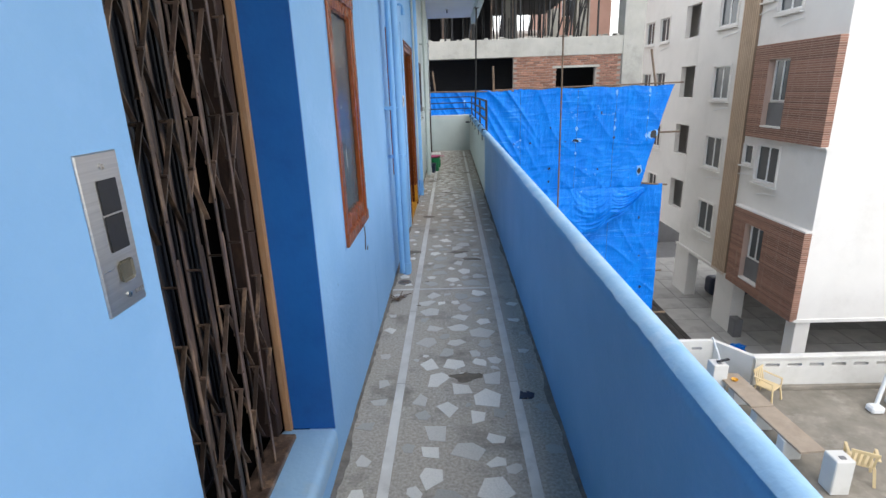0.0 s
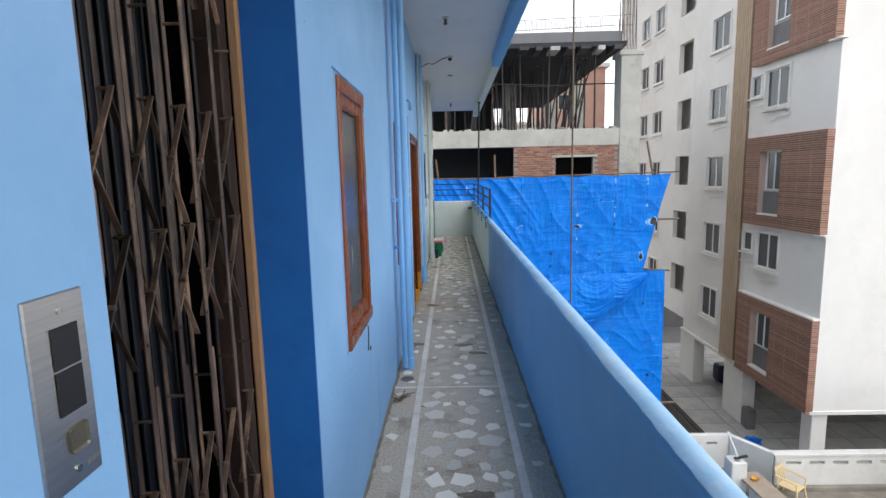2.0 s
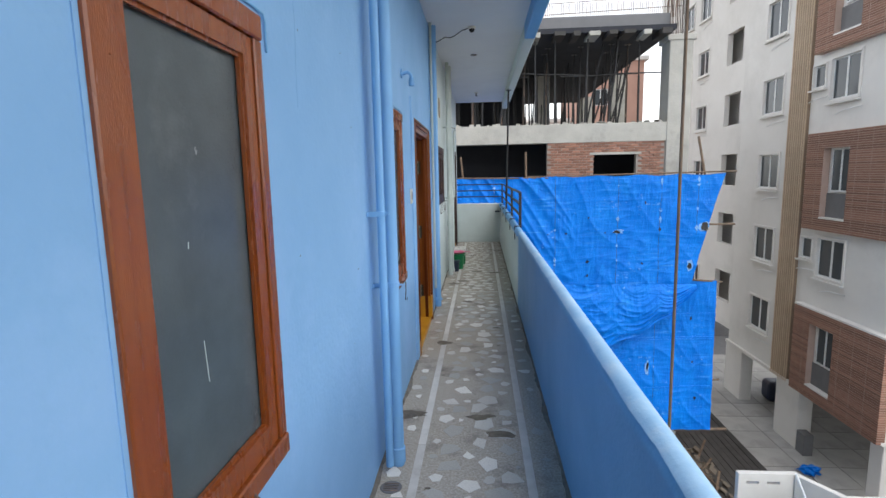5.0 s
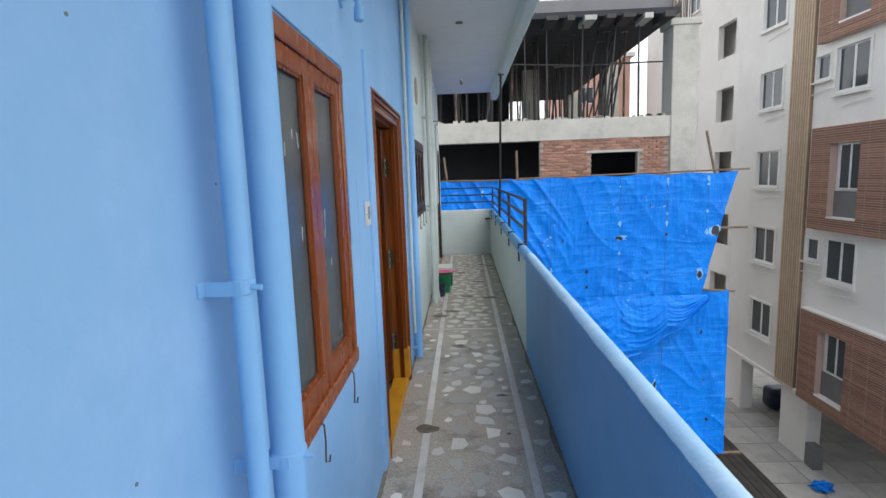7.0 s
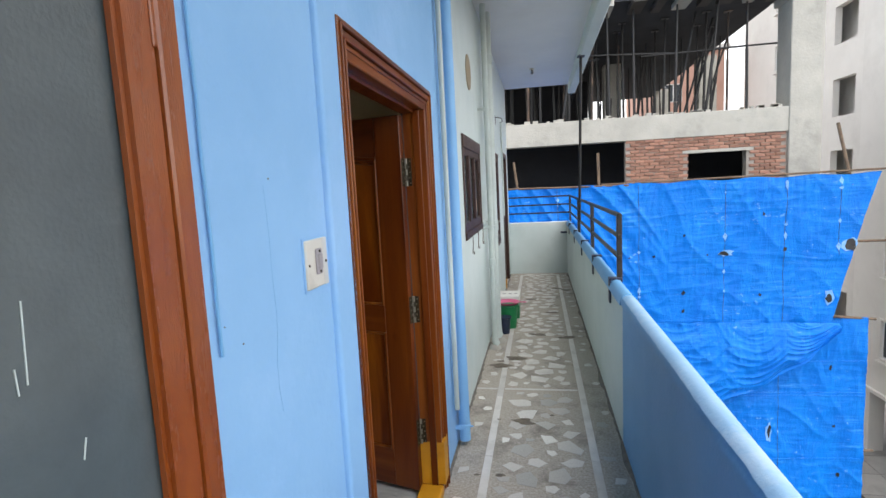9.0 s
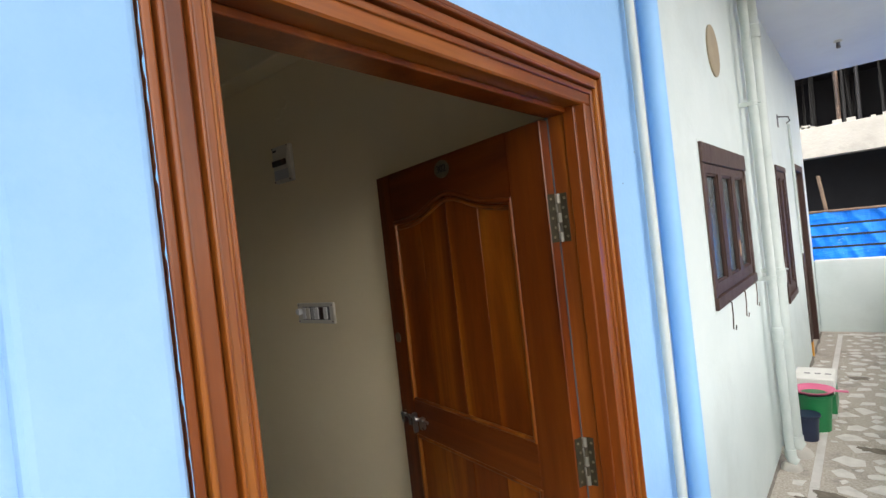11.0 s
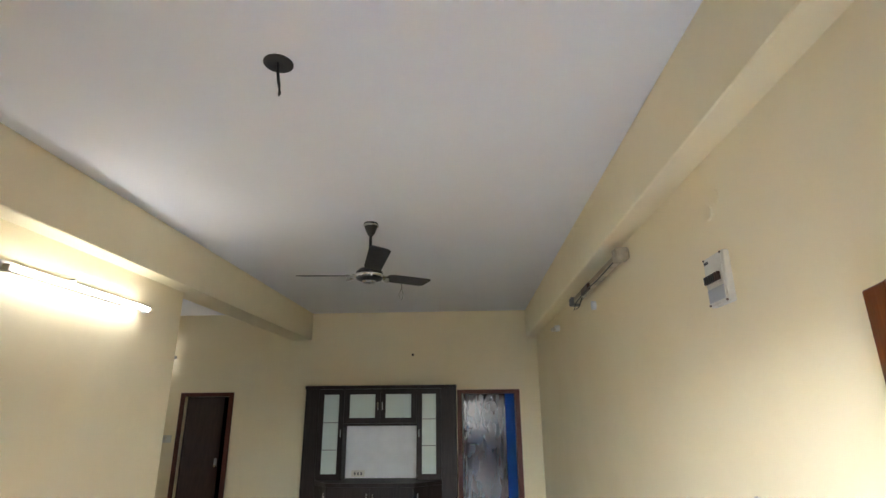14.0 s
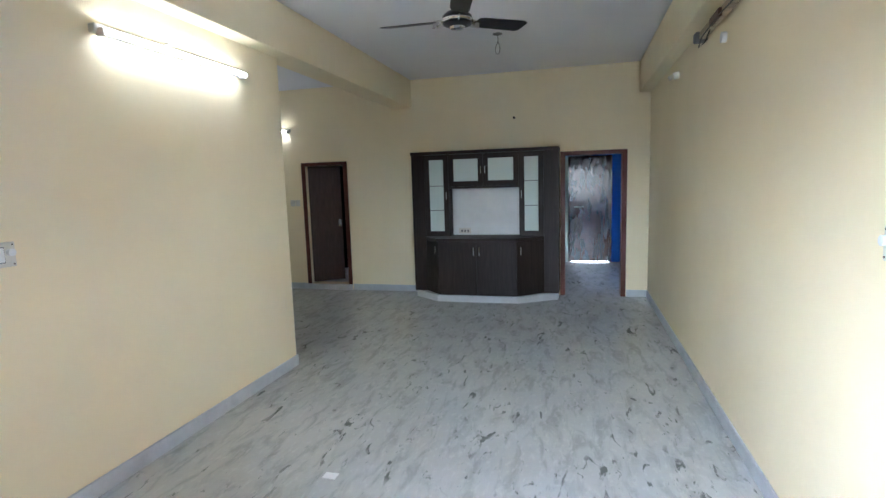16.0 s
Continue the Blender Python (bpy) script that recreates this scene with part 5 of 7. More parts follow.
def door_leaf():
    t = thing("door_1", (0, 0, 0), "panelled teak entrance door with number plate, standing open", "door", "", "structure")
    L, T, Z0, Z1 = 1.03, 0.038, 0.03, 2.05
    hs, fs = 0.155, 0.115        # hinge and free stile
    part("stile", box(0, -T, Z0, hs, 0, Z1, 0.003), TEAK, t)
    part("stile", box(L - fs, -T, Z0, L, 0, Z1, 0.003), TEAK, t)
    part("lock_rail", box(hs, -T, 0.91, L - fs, -0.001, 1.06, 0.003), TEAKH, t)
    part("bottom_rail", box(hs, -T, Z0, L - fs, -0.001, 0.24, 0.003), TEAKH, t)
    a, c = hs, L - fs

    def curve(u):        # u from the free stile to the hinge stile
        hump = math.exp(-((u - 0.53) / 0.22) ** 2)
        lip = 0.42 * math.exp(-((u - 0.84) / 0.13) ** 2)
        return 1.842 + 0.075 * hump + 0.012 * lip

    n = 40
    pts = [(c + (a - c) * k / n, curve(k / n)) for k in range(n + 1)]
    b = bmesh.new()
    front = [b.verts.new((x, -0.001, z)) for x, z in pts] + [b.verts.new((a, -0.001, Z1)), b.verts.new((c, -0.001, Z1))]
    back = [b.verts.new((v.co.x, -T, v.co.z)) for v in front]
    b.faces.new(front)
    b.faces.new(back[::-1])
    for k in range(len(front)):
        b.faces.new((front[k], back[k], back[(k + 1) % len(front)], front[(k + 1) % len(front)]))
    part("top_rail", b, TEAKH, t)
    part("arch_moulding", tube_path([(x, -0.004, z - 0.006) for x, z in pts], 0.010, 10), TEAKH, t, "", True)
    part("arch_moulding", tube_path([(x, -0.012, z - 0.030) for x, z in pts], 0.008, 10), TEAKV, t, "", True)
    for z0, z1 in ((1.06, 1.915), (0.24, 0.91)):
        w = (c - a) / 4
        for k in range(4):
            part("panel_board", box(a + w * k + 0.001, -T + 0.008, z0, a + w * (k + 1) - 0.001, -0.014 - 0.0015 * (k % 2), z1, 0.0015), TEAKP, t)
        top = z1 if z0 < 0.5 else 1.845
        for x in (a + 0.007, c - 0.007):
            part("panel_bead", rod((x, -0.006, z0), (x, -0.006, top), 0.010, 10), TEAKV, t, "", True)
        part("panel_bead", rod((a, -0.006, z0 + 0.007), (c, -0.006, z0 + 0.007), 0.008, 8), TEAKV, t, "", True)
        if z0 < 0.5:
            part("panel_bead", rod((a, -0.006, z1 - 0.007), (c, -0.006, z1 - 0.007), 0.008, 8), TEAKV, t, "", True)
    # number plate
    b = lathe([(0.046, 0), (0.046, 0.003), (0.043, 0.004), (0.041, 0.003)], (0, 0, 0), 28)
    plate = part("number_plate", b, BRASS, t, "oval brass number plate reading 302")
    plate.matrix_basis = pose(0.508, 0.0, 2.0, -90, 0, 0) @ Matrix.Diagonal((1.0, 0.72, 1, 1))
    cu = bpy.data.curves.new("digits", "FONT")
    cu.body, cu.size, cu.extrude, cu.align_x, cu.align_y = "302", 0.040, 0.0012, "CENTER", "CENTER"
    tmp = new("digits_source", cu)
    me = bpy.data.meshes.new_from_object(tmp.evaluated_get(bpy.context.evaluated_depsgraph_get()))
    bpy.data.objects.remove(tmp)
    bpy.data.curves.remove(cu)
    me.materials.append(BLACK)
    digits = new("digits", me)
    digits.parent = t
    digits.matrix_basis = pose(0.508, 0.0045, 2.0, 90, 0, 180)
    part("keyhole_plate", lathe([(0.022, 0), (0.022, 0.004), (0.012, 0.006)], (0, 0, 0), 20), BRASS, t).matrix_basis = pose(0.985, 0.0, 1.33, -90, 0, 0)
    # sliding bolt
    bolt = part("bolt", rod((0.80, 0.012, 0.985), (1.01, 0.012, 0.985), 0.008, 10), CHROME, t, "steel sliding bolt")
    for x in (0.84, 0.93, 0.99):
        part("bolt_bracket", box(x - 0.012, 0.0, 0.95, x + 0.012, 0.022, 1.0, 0.003), CHROME, bolt)
    part("bolt_handle", box(0.875, 0.01, 0.93, 0.895, 0.03, 1.015, 0.004), CHROME, bolt)
    ang = math.degrees(math.atan2(7.80 - 7.515, -1.50 + 0.505))
    place = pose(-0.505, 7.515, 0.0, 0, 0, ang)
    back = place.inverted()

    def on_jamb(b):        # from the room's axes into the leaf's
        bmesh.ops.transform(b, verts=b.verts, matrix=back)
        return b
    for z in (1.69, 0.97, 0.29):
        h = part("hinge", box(-0.003, -T + 0.006, z, 0.001, -0.002, z + 0.142, 0.001), HINGE, t, "aged steel butt hinge with bright knuckles")
        part("hinge_plate", on_jamb(box(-0.488, 7.5475, z, -0.460, 7.5505, z + 0.142, 0.001)), HINGE, h)
        for k in range(5):
            part("knuckle", rod((-0.007, -T + 0.001, z + 0.0284 * k), (-0.007, -T + 0.001, z + 0.0284 * k + 0.0276), 0.0085, 10), HINGE if k % 2 else NICKEL, h, "", True)
            if k % 2:
                part("knuckle_tab", box(-0.010, -T + 0.001, z + 0.0284 * k + 0.001, -0.003, -T + 0.011, z + 0.0284 * k + 0.0265, 0.001), NICKEL, h)
            else:
                part("knuckle_tab", on_jamb(box(-0.495, 7.5455, z + 0.0284 * k + 0.001, -0.482, 7.5485, z + 0.0284 * k + 0.0265, 0.001)), NICKEL, h)
            zz = z + 0.015 + 0.028 * k
            part("screw", rod((-0.002, -0.012 - 0.007 * (k % 2), zz), (-0.0045, -0.012 - 0.007 * (k % 2), zz), 0.0042, 8), BRASS, h)
            part("screw", on_jamb(rod((-0.467 - 0.006 * (k % 2), 7.548, zz), (-0.467 - 0.006 * (k % 2), 7.546, zz), 0.0042, 8)), BRASS, h)
    t.matrix_basis = place


door_leaf()


# ---- switches and pipes outside ----
def bell_switch():
    t = thing("bell_switch", (W, 6.16, 1.435), "ivory plastic bell push plate on the blue wall", "switch")
    part("plate", box(W - 0.001, 6.104, 1.437, W + 0.010, 6.224, 1.560, 0.003), IVORY, t)
    part("rocker_frame", box(W + 0.010, 6.149, 1.470, W + 0.015, 6.184, 1.536, 0.003), BELLG, t, "warm grey rocker frame")
    part("rocker", box(W + 0.013, 6.155, 1.484, W + 0.019, 6.178, 1.522, 0.002), BELLG, t)
    part("bell_mark", lathe([(0.0045, 0), (0.0035, 0.0004), (0.001, 0.0006)], (0, 0, 0), 10), GREYP, t).matrix_basis = pose(0.0191, 0.006, 0.061, 0, 90, 0)
    part("clear_tape", box(W + 0.0098, 6.198, 1.437, W + 0.0106, 6.222, 1.560), TAPE, t, "clouded strip of tape over the plate edge")
    for y, z, d in ((6.114, 1.498, 0.008), (6.211, 1.498, 0.009), (6.1665, 1.529, 0.0135), (6.1665, 1.477, 0.0135)):
        part("screw", rod((W + d, y, z), (W + d + 0.004, y, z), 0.0034, 10), HINGE, t)
    part("paint_lip", wall("x", W - 0.001, W + 0.004, 6.098, 6.230, 1.431, 1.566, [(6.105, 6.223, 1.438, 1.559)]), BLUE, t, "ridge of blue paint round the plate")


bell_switch()


def drain_pipe(x, y, r, z0, z1, m, label, joints=(), clamps=()):
    t = thing("drain_pipe", (x, y, z0), label, "pipe", "pipes on the corridor wall")
    part("pipe", rod((x, y, z0), (x, y, z1), r, 20), m, t, "", True)
    for z in joints:
        part("socket", lathe([(r + 0.001, -0.002), (r + 0.007, 0.0), (r + 0.007, 0.085), (r + 0.001, 0.092)], (x, y, z), 20), m, t, "", True)
    for z in clamps:
        cl = part("clamp", lathe([(r + 0.001, 0), (r + 0.004, 0.002), (r + 0.004, 0.028), (r + 0.001, 0.03)], (x, y, z), 20), m, t)
        part("clamp_strap", box(W - 0.001, y - r - 0.022, z, W + 0.006, y - r + 0.004, z + 0.028, 0.002), m, cl)
        part("clamp_arm", bar((W + 0.003, y - r, z + 0.014), (x + r * 0.4, y - r - 0.001, z + 0.014), 0.028, 0.004, up=(0, 1, 0)), m, cl)
        part("clamp_bolt", rod((x + r, y - 0.01, z + 0.014), (x + r + 0.022, y - 0.01, z + 0.014), 0.006, 6), m, cl)
    return t


drain_pipe(W + 0.068, 4.487, 0.022, 0.04, 3.4, PIPEB, "light blue painted waste pipe clamped to the wall", (), (1.46,))
drain_pipe(W + 0.100, 4.575, 0.037, 0.0, 3.4, PIPEB, "thick light blue painted drain pipe clamped to the wall", (0.02,), (1.06,))
drain_pipe(W + 0.030, 7.97, 0.016, 0.3, 3.4, PIPEG, "thin pale conduit on the blue wall", (), ())
drain_pipe(W + 0.050, 8.10, 0.036, 0.04, 3.4, PIPEB, "light blue painted drain pipe beside the entrance door", (), (0.12,))
drain_pipe(W + 0.080, 10.12, 0.028, 0.10, 3.4, PIPEG, "pale grey waste pipe on the pale wall", (0.85,), (1.25, 2.4))
drain_pipe(W + 0.085, 10.38, 0.045, 0.10, 3.4, PIPEG, "thick pale grey drain pipe on the pale wall", (2.9, 1.2), (1.28,))
drain_pipe(W + 0.03, 12.9, 0.014, 1.2, 2.6, PIPEG, "thin grey conduit drop beside the far door", (), ())

for px, py, r in ((W + 0.080, 10.12, 0.028), (W + 0.085, 10.38, 0.045)):
    shoe = thing("pipe_shoe", (px, py, 0.0), "cement covered foot of the waste pipe", "pipe foot", "feet of the waste pipes")
    part("elbow", tube_path([(px, py, 0.13), (px + 0.002, py, 0.085), (px + 0.012, py, 0.055), (px + 0.03, py, 0.04)], r + 0.006, 12), PIPEG, shoe, "", True)
    part("cement", lathe([(r * 2.3, 0.0), (r * 2.0, 0.025), (r * 1.3, 0.045), (r * 0.6, 0.05)], (px, py, 0.0), 14), CONC, shoe, "", True)
vent = thing("round_vent", (W, 9.44, 2.49), "round ochre vent cover high on the pale wall", "vent")
part("cover", rod((W - 0.005, 9.44, 2.635), (W + 0.008, 9.44, 2.635), 0.145, 32), OVAL, vent)
part("rim", lathe([(0.145, -0.002), (0.152, 0.0), (0.152, 0.006), (0.145, 0.008)], (0, 0, 0), 32), PALE, vent).matrix_basis = pose(0.004, 0, 0.145, 0, 90, 0)


def far_door():
    t = thing("door_2", (W, 13.7, 0.0), "dark brown wooden door with yellow foot at the corridor's end", "door", "", "structure")
    part("jamb", box(WI + 0.02, 13.20, 0.0, W + 0.012, 13.30, 2.12, 0.004), DARKW, t)
    part("jamb", box(WI + 0.02, 14.12, 0.0, W + 0.012, 14.22, 2.12, 0.004), DARKW, t)
    part("head", box(WI + 0.02, 13.20, 2.12, W + 0.012, 14.22, 2.20, 0.004), DARKW, t)
    part("leaf", box(WI + 0.03, 13.30, 0.03, WI + 0.07, 14.12, 2.12, 0.004), DARKW, t)
    part("painted_foot", box(W - 0.06, 13.197, 0.0, W + 0.015, 13.303, 0.16, 0.003), YELLOW, t)


far_door()


# ---- ceiling fittings in the corridor ----
def bulb_holder(x, y, label):
    t = thing("bulb_holder", (x, y, 3.40), label, "lamp holder", "corridor lamp holders")
    part("base", lathe([(0.038, 0.0), (0.038, -0.014), (0.026, -0.020)], (x, y, 3.40), 20), IVORY, t)
    part("socket", lathe([(0.018, -0.018), (0.017, -0.055), (0.021, -0.06), (0.021, -0.075), (0.015, -0.08)], (x, y, 3.40), 16), GREYP, t)


bulb_holder(0.075, 6.30, "ivory ceiling lamp holder without a bulb")
bulb_holder(0.125, 13.15, "ivory ceiling lamp holder without a bulb")
plate = thing("ceiling_cover", (0.12, 9.65, 3.40), "small round ceiling cover plate", "cover plate")
part("disc", lathe([(0.045, 0), (0.043, -0.008), (0.02, -0.011)], (0.12, 9.65, 3.40), 20), GREYP, plate)
cctv = thing("dome_camera", (0.12, 8.2, 3.40), "small dark dome camera with a cable along the ceiling", "security camera")
part("base", lathe([(0.045, 0.0), (0.045, -0.02), (0.036, -0.028)], (0.12, 8.2, 3.40), 20), IVORY, cctv)
part("dome", lathe([(0.034, -0.026), (0.033, -0.04), (0.022, -0.06), (0.008, -0.066)], (0.12, 8.2, 3.40), 20), BLACK, cctv, "", True)
part("cable", tube_path([(0.10, 8.2, 3.39), (0.0, 8.25, 3.375), (-0.09, 8.35, 3.345), (-0.15, 8.38, 3.33), (-0.22, 8.5, 3.37), (-0.30, 8.55, 3.34), (W + 0.02, 8.6, 3.33)], 0.006, 6), BLACK, cctv)
tap = thing("wall_bracket_lamp", (W, 5.84, 2.40), "light blue painted wall lamp bracket above the window", "lamp")
part("rose", rod((W - 0.002, 5.82, 2.44), (W + 0.012, 5.82, 2.44), 0.035, 16), PIPEB, tap)
part("arm", tube_path([(W + 0.01, 5.82, 2.44), (W + 0.05, 5.82, 2.45), (W + 0.075, 5.82, 2.43), (W + 0.08, 5.82, 2.40)], 0.012, 8), PIPEB, tap, "", True)
part("holder", lathe([(0.018, 0.0), (0.022, -0.03), (0.022, -0.06), (0.016, -0.065)], (W + 0.08, 5.82, 2.41), 14), PIPEB, tap)
bracket = thing("wall_hook", (W, 12.2, 2.55), "small steel hook bracket on the pale wall", "hook")
part("plate", box(W - 0.001, 12.16, 2.50, W + 0.006, 12.24, 2.62, 0.002), GREYP, bracket)
part("hook", tube_path([(W, 12.2, 2.6), (W + 0.09, 12.2, 2.58), (W + 0.1, 12.2, 2.54), (W + 0.07, 12.2, 2.52)], 0.006, 6), IRON, bracket)


# ---- railing at the corridor's end ----
def railing():
    t = thing("balcony_railing", (0.77, 11.6, 0.93), "black painted steel railing on the parapet at the corridor end", "railing")
    NB = BLACK
    for y in (8.75, 10.65, 12.60, 14.69):
        part("post", box(0.712, y - 0.02, 0.94, 0.748, y + 0.02, 1.43, 0.003), NB, t)
    for z in (1.42, 1.27, 1.12):
        part("rail", box(0.718, 8.72, z - 0.014, 0.742, 14.69, z + 0.014, 0.003), NB, t)
        part("end_rail", box(W + 0.002, 14.685, z - 0.014, 0.73, 14.705, z + 0.014, 0.003), NB, t)
    for y in (8.72, 9.9, 11.2, 12.5, 13.8):
        cl = part("clamp", box(PI - 0.012, y - 0.035, 0.80, PI - 0.001, y + 0.035, 0.975, 0.003), NAVY, t, "dark blue clamp plate over the parapet")
        part("clamp_top", box(PI - 0.012, y - 0.035, 0.966, 0.74, y + 0.035, 0.98, 0.003), NAVY, cl)
    part("end_peg", box(0.55, 14.60, 0.74, PI, 14.628, 0.775, 0.003), NAVY, t)
    p = thing("steel_post", (0.75, 12.3, 0.95), "thin black steel post from parapet to slab", "post")
    part("pole", rod((0.715, 12.3, 0.93), (0.745, 11.9, 3.26), 0.018, 10), BLACK, p)
    part("plate", box(0.70, 11.86, 3.225, 0.79, 11.96, 3.236), BLACK, p)


railing()
cord = thing("hanging_conduit", (0.86, 3.5, -8), "thin brown pole standing outside the parapet", "pole")
part("pole", tube_path([(0.85, 3.55, 8.0), (0.857, 3.55, 4.0), (0.86, 3.54, 1.5), (0.87, 3.54, -10.6)], 0.0055, 8), WOODPOLE, cord)


# ---- bins ----
def tub(name, x, y, r, h, m, label, rim=None):
    t = thing(name, (x, y, 0.0), label, "bucket")
    part("body", lathe([(r * 0.78, 0.0), (r, h), (r - 0.006, h), (r * 0.78 - 0.004, 0.01), (0.001, 0.008)], (x, y, 0.0), 28), m, t, "", True)
    part("rim", lathe([(r, h - 0.018), (r + 0.010, h - 0.014), (r + 0.010, h), (r - 0.004, h)], (x, y, 0.0), 28), rim or m, t, "", True)
    return t


tub("dark_bucket", -0.25, 10.68, 0.075, 0.19, NAVY, "small dark blue plastic bucket by the pipe")
tub("green_bin", -0.215, 10.92, 0.115, 0.28, GREEN, "green plastic bin with a pink tub inside")
pk = thing("pink_tub", (-0.215, 10.92, 0.26), "pink plastic tub sitting in the green bin", "tub")
part("body", lathe([(0.08, 0.0), (0.12, 0.045), (0.138, 0.05), (0.138, 0.056), (0.115, 0.05), (0.07, 0.012)], (-0.215, 10.92, 0.255), 28), PINK, pk, "", True)
part("handle", box(-0.10, 10.90, 0.300, 0.0, 10.94, 0.309, 0.004), PINK, pk)
cb = thing("carton", (-0.21, 11.32, 0.0), "white and green cardboard carton by the wall", "box")
part("body", box(-0.36, 11.17, 0.0, -0.10, 11.50, 0.25, 0.005), CARTON, cb)
part("green_band", box(-0.364, 11.166, 0.04, -0.096, 11.504, 0.20, 0.003), GREEN, cb, "dark green printed band")
part("lid", box(-0.37, 11.16, 0.25, -0.09, 11.51, 0.32, 0.008), CARTON, cb)
for k in range(3):
    part("print_bar", box(-0.30 + 0.07 * k, 11.30, 0.3202, -0.26 + 0.07 * k, 11.33, 0.3212), GREYP, cb)
trap = thing("floor_trap", (-0.29, 4.34, 0.0), "round steel floor drain grating", "drain")
part("rim", lathe([(0.055, 0), (0.06, 0.003), (0.055, 0.006), (0.045, 0.005)], (-0.29, 4.34, 0.0), 24), GREYP, trap)
for k in range(5):
    part("bar", box(-0.33, 4.305 + 0.016 * k, 0.003, -0.25, 4.311 + 0.016 * k, 0.0065), IRON, trap)
b = bmesh.new()
for k in range(26):
    a = random.uniform(0, 6.28)
    x, y = -0.30 + random.gauss(0, 0.035), 3.95 + random.gauss(0, 0.04)
    bar((x, y, 0.004 + 0.02 * random.random()), (x + 0.05 * math.cos(a), y + 0.05 * math.sin(a), 0.006 + 0.03 * random.random()), 0.006, 0.004, b)
solo("dried_litter", b, WOODPOLE, "small heap of dry brown litter by the wall", "litter", "", "stuff")
leafl = thing("paper_scrap", (0.52, 2.55, 0.002), "crumpled dark blue wrapper on the floor", "wrapper")
b = bmesh.new()
for k in range(6):
    bar((0.49 + 0.012 * k, 2.52 + 0.01 * (k % 2), 0.006), (0.50 + 0.012 * k, 2.58 - 0.008 * (k % 3), 0.012), 0.018, 0.003, b)
part("foil", b, NAVY, leafl)


# ---- living room ----
def wall_unit():
    t = thing("wall_unit", (RX + 0.2, 5.65, 0.0), "dark wenge television wall unit with glazed towers and white panel", "cabinet")
    F = RX + 0.32
    y0, y1 = 4.60, 6.69
    # marble plinth, trapezoid in plan
    out = [(RX, y0 + 0.02), (F - 0.02, y0 + 0.02), (F + 0.30, 5.02), (F + 0.30, 6.16), (F - 0.02, y1 - 0.01), (RX, y1 - 0.01)]
    part("plinth", prism(out, 0.0, 0.09), SKIRT, t, "grey marble plinth")
    part("side_panel", box(RX, y0, 0.09, F, y0 + 0.19, 2.10, 0.004), WENGE, t)
    part("side_panel", box(RX, y1 - 0.20, 0.09, F, y1, 2.10, 0.004), WENGE, t)
    part("cornice", box(RX, y0 - 0.01, 2.065, F + 0.012, y1 + 0.005, 2.11, 0.004), WENGE, t)
    ins = [(RX + 0.02, y0 + 0.19), (F - 0.01, y0 + 0.19), (F + 0.27, 5.04), (F + 0.27, 6.14), (F - 0.01, y1 - 0.20), (RX + 0.02, y1 - 0.20)]
    part("base_body", prism(ins, 0.09, 0.86), WENGE, t)
    top = [(RX + 0.02, y0 + 0.19), (F + 0.01, y0 + 0.19), (F + 0.30, 5.02), (F + 0.30, 6.16), (F + 0.01, y1 - 0.20), (RX + 0.02, y1 - 0.20)]
    part("worktop", prism(top, 0.86, 0.895), WENGE, t)
    # base doors
    for a, c in (((F + 0.275, 5.045), (F + 0.275, 5.585)), ((F + 0.275, 5.595), (F + 0.275, 6.135))):
        d = part("base_door", bar((a[0], a[1], 0.475), (c[0], c[1], 0.475), 0.018, 0.74, bevel=0.002), WENGE, t)
        y = 5.55 if a[1] < 5.3 else 5.63
        part("handle", rod((a[0] + 0.03, y, 0.66), (a[0] + 0.03, y, 0.77), 0.006, 8), CHROME, d)
    for a, c, hy in (((F - 0.004, y0 + 0.195), (F + 0.268, 5.035), 0.80), ((F + 0.268, 6.145), (F - 0.004, y1 - 0.205), 0.15)):
        d = part("base_door", bar((a[0] + 0.006, a[1], 0.475), (c[0] + 0.006, c[1], 0.475), 0.018, 0.74, bevel=0.002), WENGE, t)
        hx, hyy = a[0] + (c[0] - a[0]) * hy + 0.03, a[1] + (c[1] - a[1]) * hy
        part("handle", rod((hx, hyy, 0.66), (hx, hyy, 0.77), 0.006, 8), CHROME, d)
    # upper body
    part("back", box(RX + 0.002, y0 + 0.19, 0.895, RX + 0.02, y1 - 0.20, 2.065), WENGE, t)
    part("divider", box(RX + 0.02, 5.12, 0.895, F - 0.02, 5.15, 2.065), WENGE, t)
    part("divider", box(RX + 0.02, 6.15, 0.895, F - 0.02, 6.18, 2.065), WENGE, t)
    part("shelf", box(RX + 0.02, 5.15, 1.575, F - 0.02, 6.15, 1.605), WENGE, t)
    part("television_panel", box(RX + 0.02, 5.15, 0.895, RX + 0.10, 6.15, 1.575, 0.002), UPVC, t, "white laminate television panel")
    so = part("socket_plate", box(RX + 0.10, 5.24, 0.915, RX + 0.112, 5.42, 0.995, 0.003), IVORY, t)
    for k in range(3):
        part("socket", box(RX + 0.111, 5.275 + 0.045 * k, 0.935, RX + 0.114, 5.30 + 0.045 * k, 0.972, 0.002), GREYP, so)

    def glazed(a, c, z0, z1, hy, shelves=()):
        s = 0.07
        d = part("glazed_door", wall("x", F - 0.018, F + 0.002, a, c, z0, z1, [(a + s, c - s, z0 + s, z1 - s)]), WENGE, t)
        part("pane", box(F - 0.012, a + s - 0.004, z0 + s - 0.004, F - 0.007, c - s + 0.004, z1 - s + 0.004), CABGLASS, d, "etched glass pane")
        part("handle", rod((F + 0.02, hy, (z0 + z1) / 2 - 0.05), (F + 0.02, hy, (z0 + z1) / 2 + 0.05), 0.005, 8), CHROME, d)
